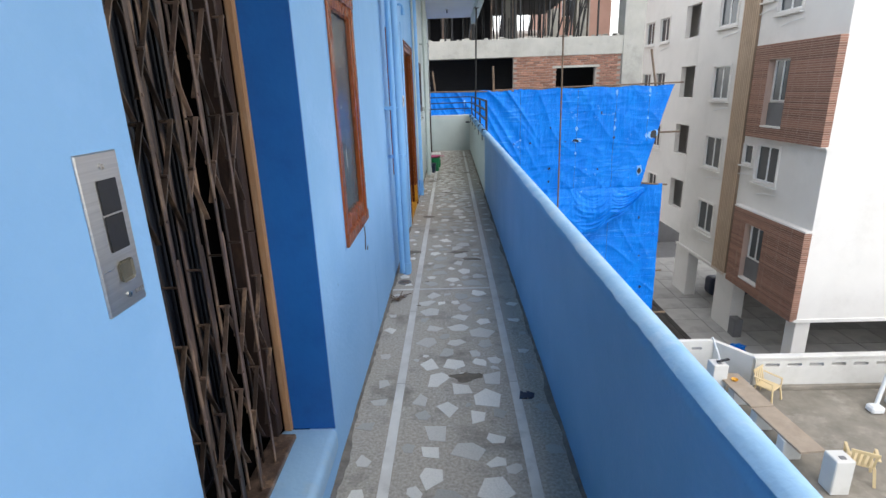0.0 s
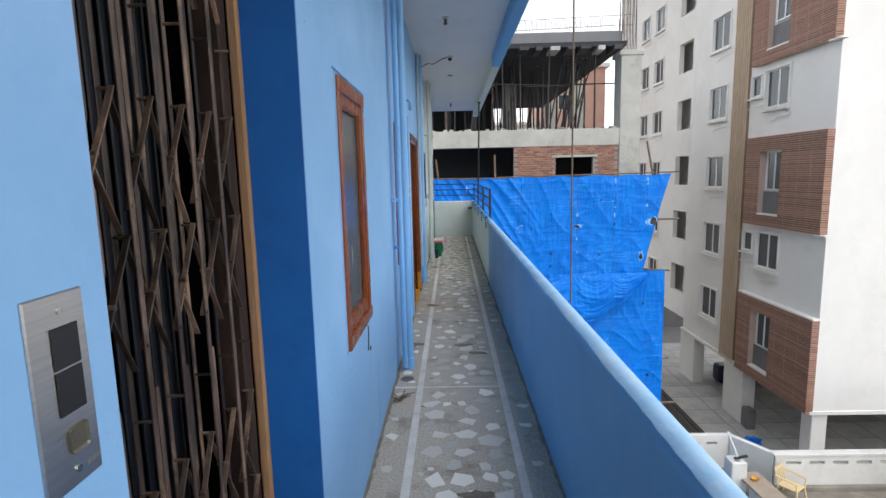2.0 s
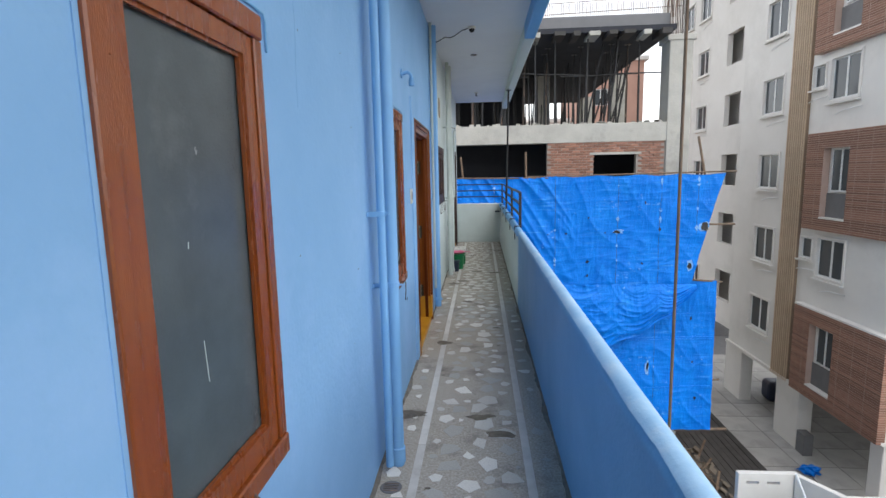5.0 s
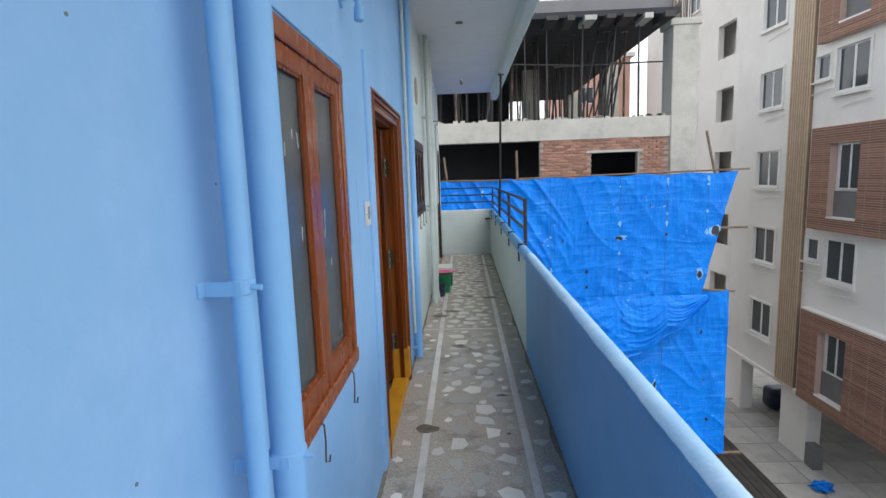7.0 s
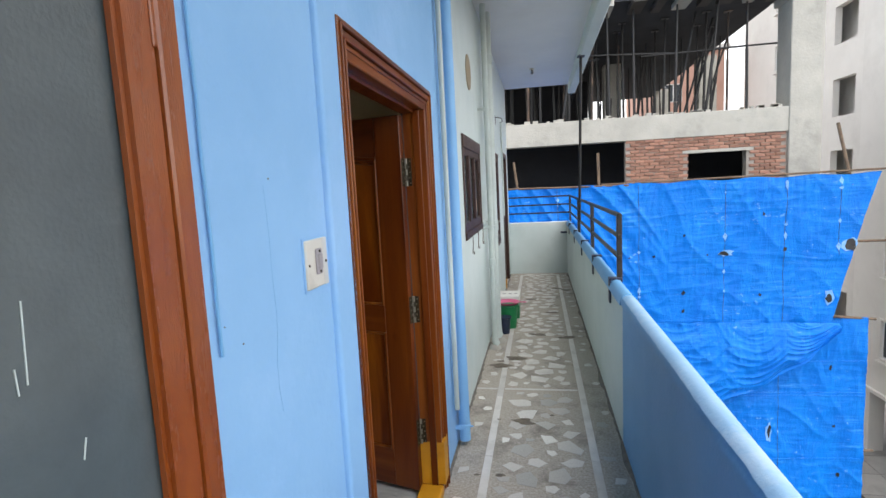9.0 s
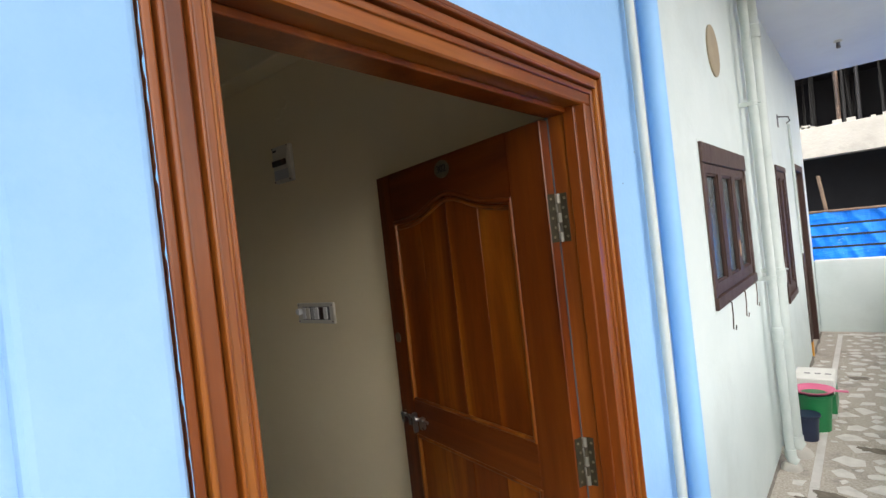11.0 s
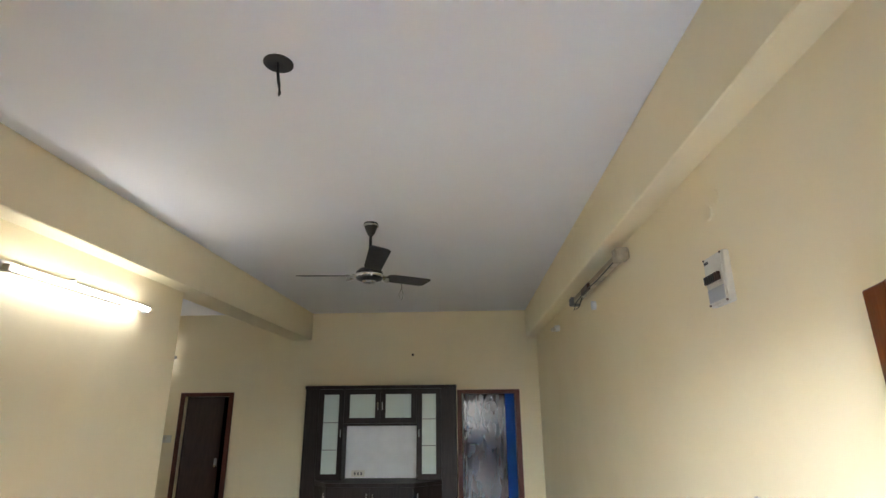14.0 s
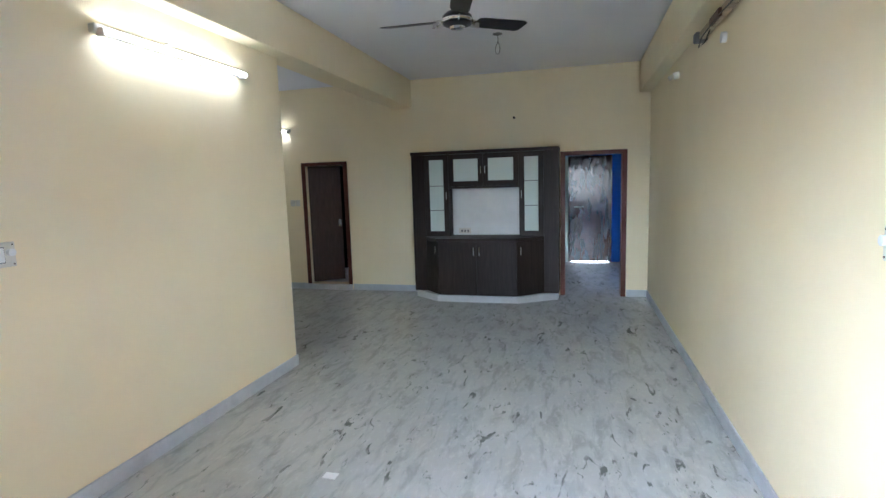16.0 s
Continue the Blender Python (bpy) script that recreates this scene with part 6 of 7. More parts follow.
        for z in shelves:
            part("glass_shelf", box(RX + 0.02, a, z, F - 0.03, c, z + 0.01), CABGLASS, t)
            part("shelf_edge", box(F - 0.011, a + s, z - 0.004, F - 0.004, c - s, z + 0.006), GREYP, d)
    glazed(4.795, 5.145, 0.90, 2.06, 5.115, (1.27, 1.62))
    glazed(6.155, 6.485, 0.90, 2.06, 6.185, (1.32, 1.66))
    glazed(5.155, 5.648, 1.61, 2.06, 5.62)
    glazed(5.652, 6.145, 1.61, 2.06, 5.68)


wall_unit()


def inner_frame(name, y0, y1, z0, z1, label):
    t = thing(name, (RX, (y0 + y1) / 2, z0), label, "door frame", "", "structure")
    part("jamb", box(RX - 0.21, y0, z0, RX + 0.016, y0 + 0.065, z1, 0.004), REDB, t)
    part("jamb", box(RX - 0.21, y1 - 0.065, z0, RX + 0.016, y1, z1, 0.004), REDB, t)
    part("head", box(RX - 0.21, y0 + 0.065, z1 - 0.055, RX + 0.016, y1 - 0.065, z1, 0.004), REDB, t)
    return t


inner_frame("door_frame_passage", 6.70, 7.592, 0.0, 2.05, "reddish brown wooden frame of the passage doorway")
inner_frame("door_frame_bath", 2.65, 3.44, 0.09, 2.045, "reddish brown wooden frame of the bathroom doorway")
structure("bath_threshold", box(RX - 0.2, 2.65, 0.0, RX + 0.03, 3.44, 0.088, 0.004), SKIRT, "grey marble threshold step", "threshold")
bd = thing("door_3", (RX - 0.1, 2.72, 0.1), "dark brown bathroom door standing ajar", "door", "", "structure")
part("leaf", bar((RX - 0.05, 2.73, 1.05), (RX - 0.38, 3.13, 1.05), 0.034, 1.88, bevel=0.003), DARKW, bd)
part("bolt", box(RX - 0.33, 3.11, 1.0, RX - 0.29, 3.14, 1.12, 0.003), CHROME, bd)
pd = thing("door_4", (-11.14, 7.19, 0.0), "glossy dark brown flush door at the end of the passage, closed", "door", "", "structure")
part("leaf", box(-11.17, 6.83, 0.012, -11.13, 7.54, 2.065, 0.003), POLYDOOR, pd)
part("jamb", box(-11.20, 6.755, 0.0, -11.12, 6.83, 2.12, 0.003), POLYDOOR, pd)
part("jamb", box(-11.20, 7.54, 0.0, -11.12, 7.60, 2.12, 0.003), POLYDOOR, pd)
part("head", box(-11.20, 6.83, 2.065, -11.12, 7.54, 2.12, 0.003), POLYDOOR, pd)
part("bolt", box(-11.13, 6.87, 1.10, -11.10, 7.05, 1.125, 0.003), BRASS, pd)


def ceiling_fan(x, y, zc):
    t = thing("ceiling_fan", (x, y, RZ), "dark brown three-bladed ceiling fan with chrome trim, at rest", "fan")
    part("canopy", lathe([(0.055, 0.0), (0.058, -0.012), (0.05, -0.03), (0.030, -0.085), (0.020, -0.10)], (x, y, RZ), 24), BLACK, t, "", True)
    part("canopy_ring", lathe([(0.056, -0.012), (0.060, -0.016), (0.058, -0.024), (0.052, -0.028)], (x, y, RZ), 24), CHROME, t, "", True)
    part("down_rod", rod((x, y, RZ - 0.09), (x, y, zc + 0.05), 0.012, 12), BLACK, t, "", True)
    part("lower_canopy", lathe([(0.020, 0.16), (0.034, 0.12), (0.040, 0.075), (0.030, 0.06)], (x, y, zc), 24), CHROME, t, "", True)
    part("motor", lathe([(0.03, 0.062), (0.075, 0.052), (0.102, 0.028), (0.108, 0.0), (0.098, -0.026), (0.06, -0.042), (0.01, -0.046)], (x, y, zc), 32), BLACK, t, "", True)
    part("motor_ring", lathe([(0.108, 0.006), (0.111, 0.0), (0.108, -0.012), (0.10, -0.016)], (x, y, zc), 32), CHROME, t, "", True)
    part("cap", lathe([(0.055, -0.042), (0.045, -0.056), (0.01, -0.060)], (x, y, zc), 24), CHROME, t, "", True)
    for a in (18, 138, 258):
        ca, sa = math.cos(radians(a)), math.sin(radians(a))
        m = Matrix.Translation((x, y, zc)) @ Matrix.Rotation(radians(a), 4, "Z")
        b = bar((0.09, 0, 0.0), (0.19, 0, 0.0), 0.006, 0.05)
        bmesh.ops.transform(b, verts=b.verts, matrix=m)
        iron = part("blade_iron", b, CHROME, t)
        b = prism([(0.16, -0.055), (0.20, -0.066), (0.56, -0.078), (0.60, -0.06), (0.605, 0.045), (0.58, 0.068), (0.20, 0.064), (0.16, 0.05)], -0.002, 0.003)
        bmesh.ops.transform(b, verts=b.verts, matrix=m @ Matrix.Rotation(radians(-4), 4, "Y") @ Matrix.Rotation(radians(-12), 4, "X"))
        part("blade", b, BLACK, t)


ceiling_fan(-4.04, 6.125, 2.765)


def tube_light(name, x0, x1, y, z, lit, label, into=1):
    t = thing(name, ((x0 + x1) / 2, y, z), label, "tube light")
    part("batten", box(x0 - 0.03, min(y, y + into * 0.045), z - 0.012, x1 + 0.03, max(y, y + into * 0.045), z + 0.034, 0.004), IVORY, t)
    for x in (x0, x1):
        part("lamp_holder", box(x - 0.014, min(y + into * 0.03, y + into * 0.107), z - 0.03, x + 0.014, max(y + into * 0.03, y + into * 0.085), z + 0.012, 0.004), IVORY, t)
    if lit:
        part("tube", rod((x0 + 0.014, y + into * 0.09, z - 0.008), (x1 - 0.014, y + into * 0.09, z - 0.008), 0.016, 14), LAMP, t, "glowing white tube", True)
    part("starter", rod((x0 + 0.75, y + into * 0.04, z + 0.035), (x0 + 0.75, y + into * 0.075, z + 0.035), 0.012, 10), IVORY, t)
    return t


tube_light("tube_light", -3.99, -2.765, RY0, 2.53, True, "lit white fluorescent tube on a batten on the cream wall")
far_tube = tube_light("tube_light", -0.55, 0.55, 0.0, 0.0, True, "lit white fluorescent tube in the dining space")
far_tube.matrix_basis = pose(RX, 1.92, 2.55, 0, 0, -90)
old = thing("old_tube_fitting", (-4.1, RY1, 2.66), "dusty tube light fitting without its tube, cables hanging", "tube light")
part("channel", bar((-3.40, RY1 - 0.035, 2.71), (-4.85, RY1 - 0.035, 2.705), 0.05, 0.06, bevel=0.006), DUSTY, old)
part("open_tray", bar((-3.50, RY1 - 0.062, 2.712), (-4.78, RY1 - 0.062, 2.707), 0.004, 0.026), OVAL, old, "dull open tray of the fitting")
part("end_cap", box(-3.44, RY1 - 0.09, 2.665, -3.36, RY1 - 0.001, 2.745, 0.01), DUSTY, old)
part("end_cap", box(-4.90, RY1 - 0.09, 2.66, -4.82, RY1 - 0.001, 2.735, 0.01), GREYP, old)
part("choke", box(-4.42, RY1 - 0.085, 2.66, -4.18, RY1 - 0.06, 2.715, 0.006), DARKW, old, "dark ballast box")
part("wire", tube_path([(-3.5, RY1 - 0.07, 2.68), (-3.9, RY1 - 0.085, 2.655), (-4.2, RY1 - 0.08, 2.67), (-4.6, RY1 - 0.09, 2.64), (-4.75, RY1 - 0.08, 2.60), (-4.6, RY1 - 0.07, 2.60), (-4.5, RY1 - 0.06, 2.66)], 0.005, 6), BLACK, old)
st = thing("wall_socket", (-4.3, RY1, 2.55), "small white ceiling rose beside the old fitting", "socket")
part("body", rod((-4.32, RY1 + 0.001, 2.56), (-4.32, RY1 - 0.03, 2.56), 0.035, 16), UPVC, st)
bh = thing("wall_bulb_holder", (-5.97, RY1, 2.6), "white wall bulb holder", "lamp holder")
part("body", rod((-5.97, RY1 + 0.001, 2.63), (-5.97, RY1 - 0.05, 2.62), 0.035, 14), UPVC, bh)
part("socket", rod((-5.97, RY1 - 0.05, 2.62), (-5.97, RY1 - 0.09, 2.60), 0.022, 14), IVORY, bh)


def switchboard(name, x0, x1, y, z0, z1, n, label, into=-1):
    t = thing(name, ((x0 + x1) / 2, y, z0), label, "switchboard")

    def slab(a, c, lo, hi, d0, d1, bev):
        return box(a, min(y + into * d0, y + into * d1), lo, c, max(y + into * d0, y + into * d1), hi, bev)
    part("plate", slab(x0, x1, z0, z1, -0.002, 0.014, 0.003), IVORY, t)
    part("inset", slab(x0 + 0.05, x1 - 0.03, z0 + 0.02, z1 - 0.02, 0.014, 0.017, 0.002), GREYP, t)
    w = (x1 - x0 - 0.09) / n
    for k in range(n):
        part("switch", slab(x0 + 0.054 + w * k, x0 + 0.05 + w * (k + 1) - 0.004, z0 + 0.024, z1 - 0.024, 0.017, 0.026 if k % 2 else 0.022, 0.003), (UPVC, IVORY, LGREY, UPVC, DARKW)[k % 5], t)
    part("knob", rod((x0 + 0.028, y + into * 0.012, (z0 + z1) / 2 + 0.01), (x0 + 0.028, y + into * 0.035, (z0 + z1) / 2 + 0.01), 0.017, 16), UPVC, t)
    for x in (x0 + 0.012, x1 - 0.012):
        for z in (z0 + 0.012, z1 - 0.012):
            part("screw", rod((x, y + into * 0.012, z), (x, y + into * 0.016, z), 0.004, 8), IRON, t)


switchboard("switchboard", -2.315, -1.995, RY1, 1.37, 1.483, 6, "ivory switchboard with a row of switches on the cream wall")
switchboard("switchboard", -2.21, -1.92, RY0, 1.33, 1.445, 5, "grimy ivory switchboard on the cream partition wall", 1)
mc = thing("breaker_box", (-2.32, RY1, 2.17), "grey circuit breaker box with a row of black toggles", "electrical box")
part("case", box(-2.380, RY1 - 0.026, 2.170, -2.190, RY1 + 0.001, 2.375, 0.005), IVORY, mc)
part("cover", box(-2.374, RY1 - 0.031, 2.180, -2.200, RY1 - 0.026, 2.368, 0.003), IVORY, mc, "ivory cover")
part("window_strip", box(-2.368, RY1 - 0.0335, 2.248, -2.206, RY1 - 0.031, 2.318, 0.001), IVORY, mc)
part("lower_lid", box(-2.366, RY1 - 0.034, 2.186, -2.210, RY1 - 0.031, 2.240, 0.002), LGREY, mc)
part("label", box(-2.365, RY1 - 0.0325, 2.345, -2.325, RY1 - 0.031, 2.356), BLACK, mc)
for k in range(7):
    part("toggle", box(-2.362 + 0.0205 * k, RY1 - 0.046, 2.262, -2.346 + 0.0205 * k, RY1 - 0.033, 2.294, 0.002), BLACK if k < 5 else DARKW, mc)
for x in (-2.368, -2.204):
    for z in (2.178, 2.366):
        part("screw", rod((x, RY1 - 0.028, z), (x, RY1 - 0.034, z), 0.0045, 8), IRON, mc)
mc.scale = (0.86, 1, 1)
for x, z in ((-2.31, 2.56), (-2.24, 2.605)):
    putty = thing("putty_patch", (x, RY1, z), "oval putty patch painted over on the cream wall", "patch", "putty patches on the wall")
    part("patch", rod((x, RY1 + 0.001, z), (x, RY1 - 0.005, z), 0.034, 20, None, 0.027), CREAM, putty, "", True)
sb = thing("switch_plate", (RX, 2.35, 1.36), "small ivory switch plate by the bathroom door", "switch")
for k in range(2):
    part("plate", box(RX - 0.001, 2.42 + 0.09 * k, 1.36, RX + 0.012, 2.50 + 0.09 * k, 1.46, 0.003), IVORY, sb)
hole = thing("ceiling_box", (-2.06, 6.09, RZ), "ceiling conduit box with a black disc for its dark opening, wires hanging", "junction box")
# No hole is cut: black rim and disc paint the dark of the box.
part("rim", lathe([(0.045, 0.0), (0.062, -0.001), (0.062, -0.005), (0.048, -0.006)], (-2.06, 6.09, RZ), 28), BLACK, hole)
part("cavity", lathe([(0.048, -0.003), (0.047, -0.0045), (0.001, -0.0046)], (-2.06, 6.09, RZ), 24), BLACK, hole)
for k in range(2):
    part("wire", tube_path([(-2.06 + 0.01 * k, 6.09, RZ), (-2.055 + 0.012 * k, 6.095, RZ - 0.05), (-2.07 + 0.02 * k, 6.10, RZ - 0.10), (-2.06 + 0.01 * k, 6.105 + 0.01 * k, RZ - 0.16)], 0.004, 6), BLACK, hole)
hk = thing("ceiling_hook", (-6.0, 6.12, RZ), "ceiling hook plate with a looped wire", "hook")
part("plate", lathe([(0.05, 0), (0.05, -0.006), (0.02, -0.012)], (-6.0, 6.12, RZ), 16), GREYP, hk)
part("loop", tube_path([(-6.0, 6.12, RZ), (-6.0, 6.125, RZ - 0.07), (-6.0, 6.095, RZ - 0.14), (-6.0, 6.10, RZ - 0.20), (-6.0, 6.13, RZ - 0.205), (-6.0, 6.145, RZ - 0.15), (-6.0, 6.12, RZ - 0.07)], 0.004, 6), GREYP, hk)
nl = thing("wall_nail", (RX, 6.06, 2.55), "dark nail plug in the far wall", "nail")
part("plug", rod((RX - 0.001, 6.06, 2.553), (RX + 0.03, 6.06, 2.553), 0.018, 10), IRON, nl)
pap = thing("paper_scrap", (-3.0, 5.3, 0.002), "small white paper scrap on the marble floor", "paper")
part("sheet", box(-2.95, 5.52, 0.001, -2.89, 5.60, 0.006, 0.001), UPVC, pap)


# ---- terrace and yard ----
TZ = -6.9
structure("terrace_floor", box(6.6, -3.0, GZ - 0.02, 30.0, 14.6, TZ), SCREED, "weathered screed roof terrace", "terrace")
tw = thing("terrace_parapet", (15.0, 13.3, TZ), "white painted terrace parapet with slots near the top", "wall", "", "structure")
slots = [(8.9 + 0.62 * k, 9.3 + 0.62 * k, TZ + 0.70, TZ + 0.80) for k in range(20)]
part("wall", wall("y", 13.25, 13.40, 8.62, 28.0, TZ, TZ + 0.95, slots), TERW, tw)
part("coping", box(8.55, 13.21, TZ + 0.95, 28.0, 13.44, TZ + 1.02, 0.01), TERW, tw)
part("base_ledge", box(8.62, 13.12, TZ, 28.0, 13.249, TZ + 0.12, 0.01), SCREED, tw)
part("return_wall", bar((8.62, 13.33, TZ + 0.5), (8.0, 14.3, TZ + 0.5), 0.15, 1.0), TERW, tw)
part("side_wall", wall("y", 14.3, 14.45, 6.6, 8.05, TZ, TZ + 1.0, [(6.8 + 0.5 * k, 7.1 + 0.5 * k, TZ + 0.72, TZ + 0.80) for k in range(2)]), TERW, tw)
bench = thing("slab_bench", (7.85, 11.5, TZ), "long weathered stone slab on short white piers", "bench")
part("slab", bar((7.80, 13.15, TZ + 0.55), (7.88, 11.55, TZ + 0.56), 0.60, 0.06, bevel=0.01), SLAB, bench)
part("slab", bar((7.88, 11.52, TZ + 0.55), (8.02, 9.85, TZ + 0.54), 0.60, 0.06, bevel=0.01), SLAB, bench)
for y in (12.6, 11.5, 10.4):
    part("pier", box(7.65, y - 0.14, TZ, 8.10, y + 0.14, TZ + 0.52, 0.02), TERW, bench)
for x, y, h in ((7.45, 13.05, 1.0), (8.2, 9.35, 0.85)):
    post = thing("masonry_post", (x, y, TZ), "white rendered masonry post", "post", "terrace posts")
    part("post", box(x - 0.2, y - 0.2, TZ, x + 0.2, y + 0.2, TZ + h, 0.02), TERW, post)
    part("cap_recess", box(x - 0.06, y - 0.12, TZ + h, x + 0.06, y - 0.02, TZ + h + 0.02, 0.004), GREYP, post)
dish = thing("aerial_arm", (7.45, 13.05, TZ + 1.0), "dark bent aerial arm on the post", "aerial")
part("arm", tube_path([(7.50, 13.05, TZ + 1.0), (7.42, 13.05, TZ + 1.25), (7.22, 13.1, TZ + 1.75)], 0.025, 8), UPVC, dish)
part("foot", bar((7.40, 13.05, TZ + 1.02), (7.72, 13.0, TZ + 1.12), 0.08, 0.05, bevel=0.01), BLACK, dish)
dp = thing("white_plastic_pipe", (11.3, 12.4, TZ), "leaning white plastic pipe with elbow on the terrace", "pipe")
part("pipe", rod((11.2, 12.1, TZ), (11.6, 12.35, TZ + 1.25), 0.055, 12), UPVC, dp)
part("foot", box(11.0, 11.9, TZ, 11.35, 12.2, TZ + 0.2, 0.05), UPVC, dp)
wb = thing("white_tank_base", (12.2, 12.1, TZ), "white rendered block on the terrace", "block")
part("block", box(11.75, 11.7, TZ, 12.6, 12.5, TZ + 0.85, 0.03), TERW, wb)


def plastic_chair(x, y, turn):
    t = thing("plastic_chair", (0, 0, 0), "beige moulded plastic armchair on the terrace", "chair", "terrace chairs")
    part("seat", box(-0.24, -0.22, 0.40, 0.24, 0.24, 0.435, 0.012, seg=2), PLASTIC, t)
    b = bmesh.new()
    for k in range(5):
        bar((-0.19 + 0.095 * k, 0.23, 0.44), (-0.20 + 0.10 * k, 0.33, 0.80), 0.05, 0.018, b, up=(0, 1, 0))
    bar((-0.25, 0.325, 0.80), (0.25, 0.325, 0.80), 0.03, 0.07, b)
    part("backrest", b, PLASTIC, t)
    for sx in (-1, 1):
        part("armrest", bar((sx * 0.27, -0.22, 0.63), (sx * 0.26, 0.29, 0.66), 0.06, 0.025, bevel=0.006), PLASTIC, t)
        part("arm_support", bar((sx * 0.27, -0.20, 0.63), (sx * 0.25, -0.21, 0.40), 0.05, 0.022, up=(0, 1, 0)), PLASTIC, t)
        part("leg", bar((sx * 0.22, -0.20, 0.41), (sx * 0.28, -0.26, 0.0), 0.055, 0.03, up=(0, 1, 0)), PLASTIC, t)
        part("leg", bar((sx * 0.22, 0.22, 0.41), (sx * 0.27, 0.30, 0.0), 0.055, 0.03, up=(0, 1, 0)), PLASTIC, t)
    t.matrix_basis = pose(x, y, TZ, 0, 0, turn)
    return t


ch = plastic_chair(9.0, 9.75, 150)
copy_thing(ch, pose(8.75, 12.75, TZ, 0, 0, 35))
cup = thing("yellow_bowl", (7.8, 12.75, TZ + 0.58), "small yellow bowl on the slab bench", "bowl")
part("bowl", lathe([(0.05, 0.0), (0.09, 0.06), (0.085, 0.06), (0.045, 0.01)], (7.8, 12.75, TZ + 0.58), 16), YELLOW, cup)

# yard between the blocks
yard = structure("yard_paving", box(11.75, 15.0, GZ - 0.019, 30.0, 40.0, GZ - 0.006), GREYP, "grey paving bed under the white block", "pavement")
me = bpy.data.meshes.new("paving_slab")
b = box(-0.735, -0.735, -0.02, 0.735, 0.735, 0.012, 0.006)
b.to_mesh(me)
b.free()
me.materials.append(PAVE)
for i in range(8):
    for j in range(14):
        o = new("paving_slab", me)
        o.parent = yard
        o.matrix_basis = pose(12.5 + 1.5 * i, 15.8 + 1.5 * j, GZ + random.uniform(-0.004, 0.004))
sheets = thing("roof_sheets", (10.8, 24.0, GZ), "dark corrugated roof sheets laid on the ground", "roof sheet")
for k in range(10):
    part("sheet", box(9.0 + 0.275 * k, 16.0, GZ - 0.02, 9.26 + 0.275 * k, 30.0, GZ + 0.05 + 0.01 * (k % 2), 0.01), DARKSHEET, sheets)
b = bmesh.new()
for k in range(260):
    x, y = random.uniform(6.7, 9.6), random.uniform(15.2, 24.0)
    s = random.uniform(0.05, 0.22)
    bb = box(-s, -s * 0.7, -s * 0.4, s, s * 0.7, s * 0.4)
    bmesh.ops.transform(bb, verts=bb.verts, matrix=pose(x, y, GZ + s * 0.3, random.uniform(0, 60), random.uniform(0, 60), random.uniform(0, 180)))
    join(bb, b)
solo("rubble_heap", b, RUBBLE, "heap of broken bricks and boards by the scaffold", "rubble", "", "stuff")
b = bmesh.new()
for k in range(40):
    x, y, a = random.uniform(6.8, 9.4), random.uniform(16, 23), random.uniform(0, 3.1)
    bar((x, y, GZ + 0.15), (x + 1.1 * math.cos(a), y + 1.1 * math.sin(a), GZ + random.uniform(0.2, 0.6)), 0.08, 0.03, b)
solo("broken_boards", b, WOODPOLE, "scattered broken timber boards by the scaffold", "timber", "", "stuff")


def far_house(x0, y0, x1, y1, z1, m, label):
    t = thing("far_house", ((x0 + x1) / 2, y0, GZ), label, "house", "houses behind")
    cols, holes = int((x1 - x0) / 2.6), []
    for k in range(cols):
        for r in range(int((z1 - GZ) / 3.3)):
            z = GZ + 1.1 + 3.3 * r
            holes.append((x0 + 0.8 + 2.6 * k, x0 + 2.0 + 2.6 * k, z, z + 1.3))
    part("wall", wall("y", y0, y0 + 0.3, x0, x1, GZ, z1, holes), m, t)
    part("body", box(x0, y0 + 0.6, GZ, x1, y1, z1), m, t)
    part("roof", box(x0 - 0.3, y0 - 0.3, z1, x1 + 0.3, y1, z1 + 0.3), FAC, t)
    for a, c, lo, hi in holes[-18:]:
        w = part("window", wall("y", y0 + 0.08, y0 + 0.14, a, c, lo, hi, [(a + 0.06, (a + c) / 2 - 0.03, lo + 0.06, hi - 0.06), ((a + c) / 2 + 0.03, c - 0.06, lo + 0.06, hi - 0.06)]), UPVC, t)
        part("pane", box(a + 0.05, y0 + 0.10, lo + 0.05, c - 0.05, y0 + 0.11, hi - 0.05), DARKGLASS, w)
    return t


far_house(2.5, 52.0, 8.6, 62.0, 6.4, FAC, "white house with red trim behind the building site")
far_house(8.6, 46.0, 13.4, 58.0, 10.5, PINKW, "terracotta coloured house behind the building site")

b = bmesh.new()
for y0, z0, n in ((3.42, 0.05, 9), (5.95, 1.2, 10), (3.5, 1.9, 8)):
    pts = []
    for k in range(n):
        pts.append((W + 0.0006, y0 + 0.02 * noise.noise((k * 0.35, y0, 1)), z0 + 0.055 * k))
    join(tube_path(pts, 0.0004, 4), b)
solo("plaster_cracks", b, PARA, "hairline cracks in the light blue plaster", "crack", "", "stuff")
b = bmesh.new()
for k in range(60):
    y, z = random.uniform(-0.2, 8.2), random.uniform(0.2, 2.9)
    if 0.9 < y < 2.1 or 6.35 < y < 7.7 or 2.5 < y < 3.25 or 4.8 < y < 5.75:
        continue
    rod((W - 0.002, y, z), (W + 0.0012, y, z), random.uniform(0.0015, 0.004), 6, b)
solo("wall_specks", b, GREYP, "small dark specks and nail marks on the wall", "mark", "", "stuff")

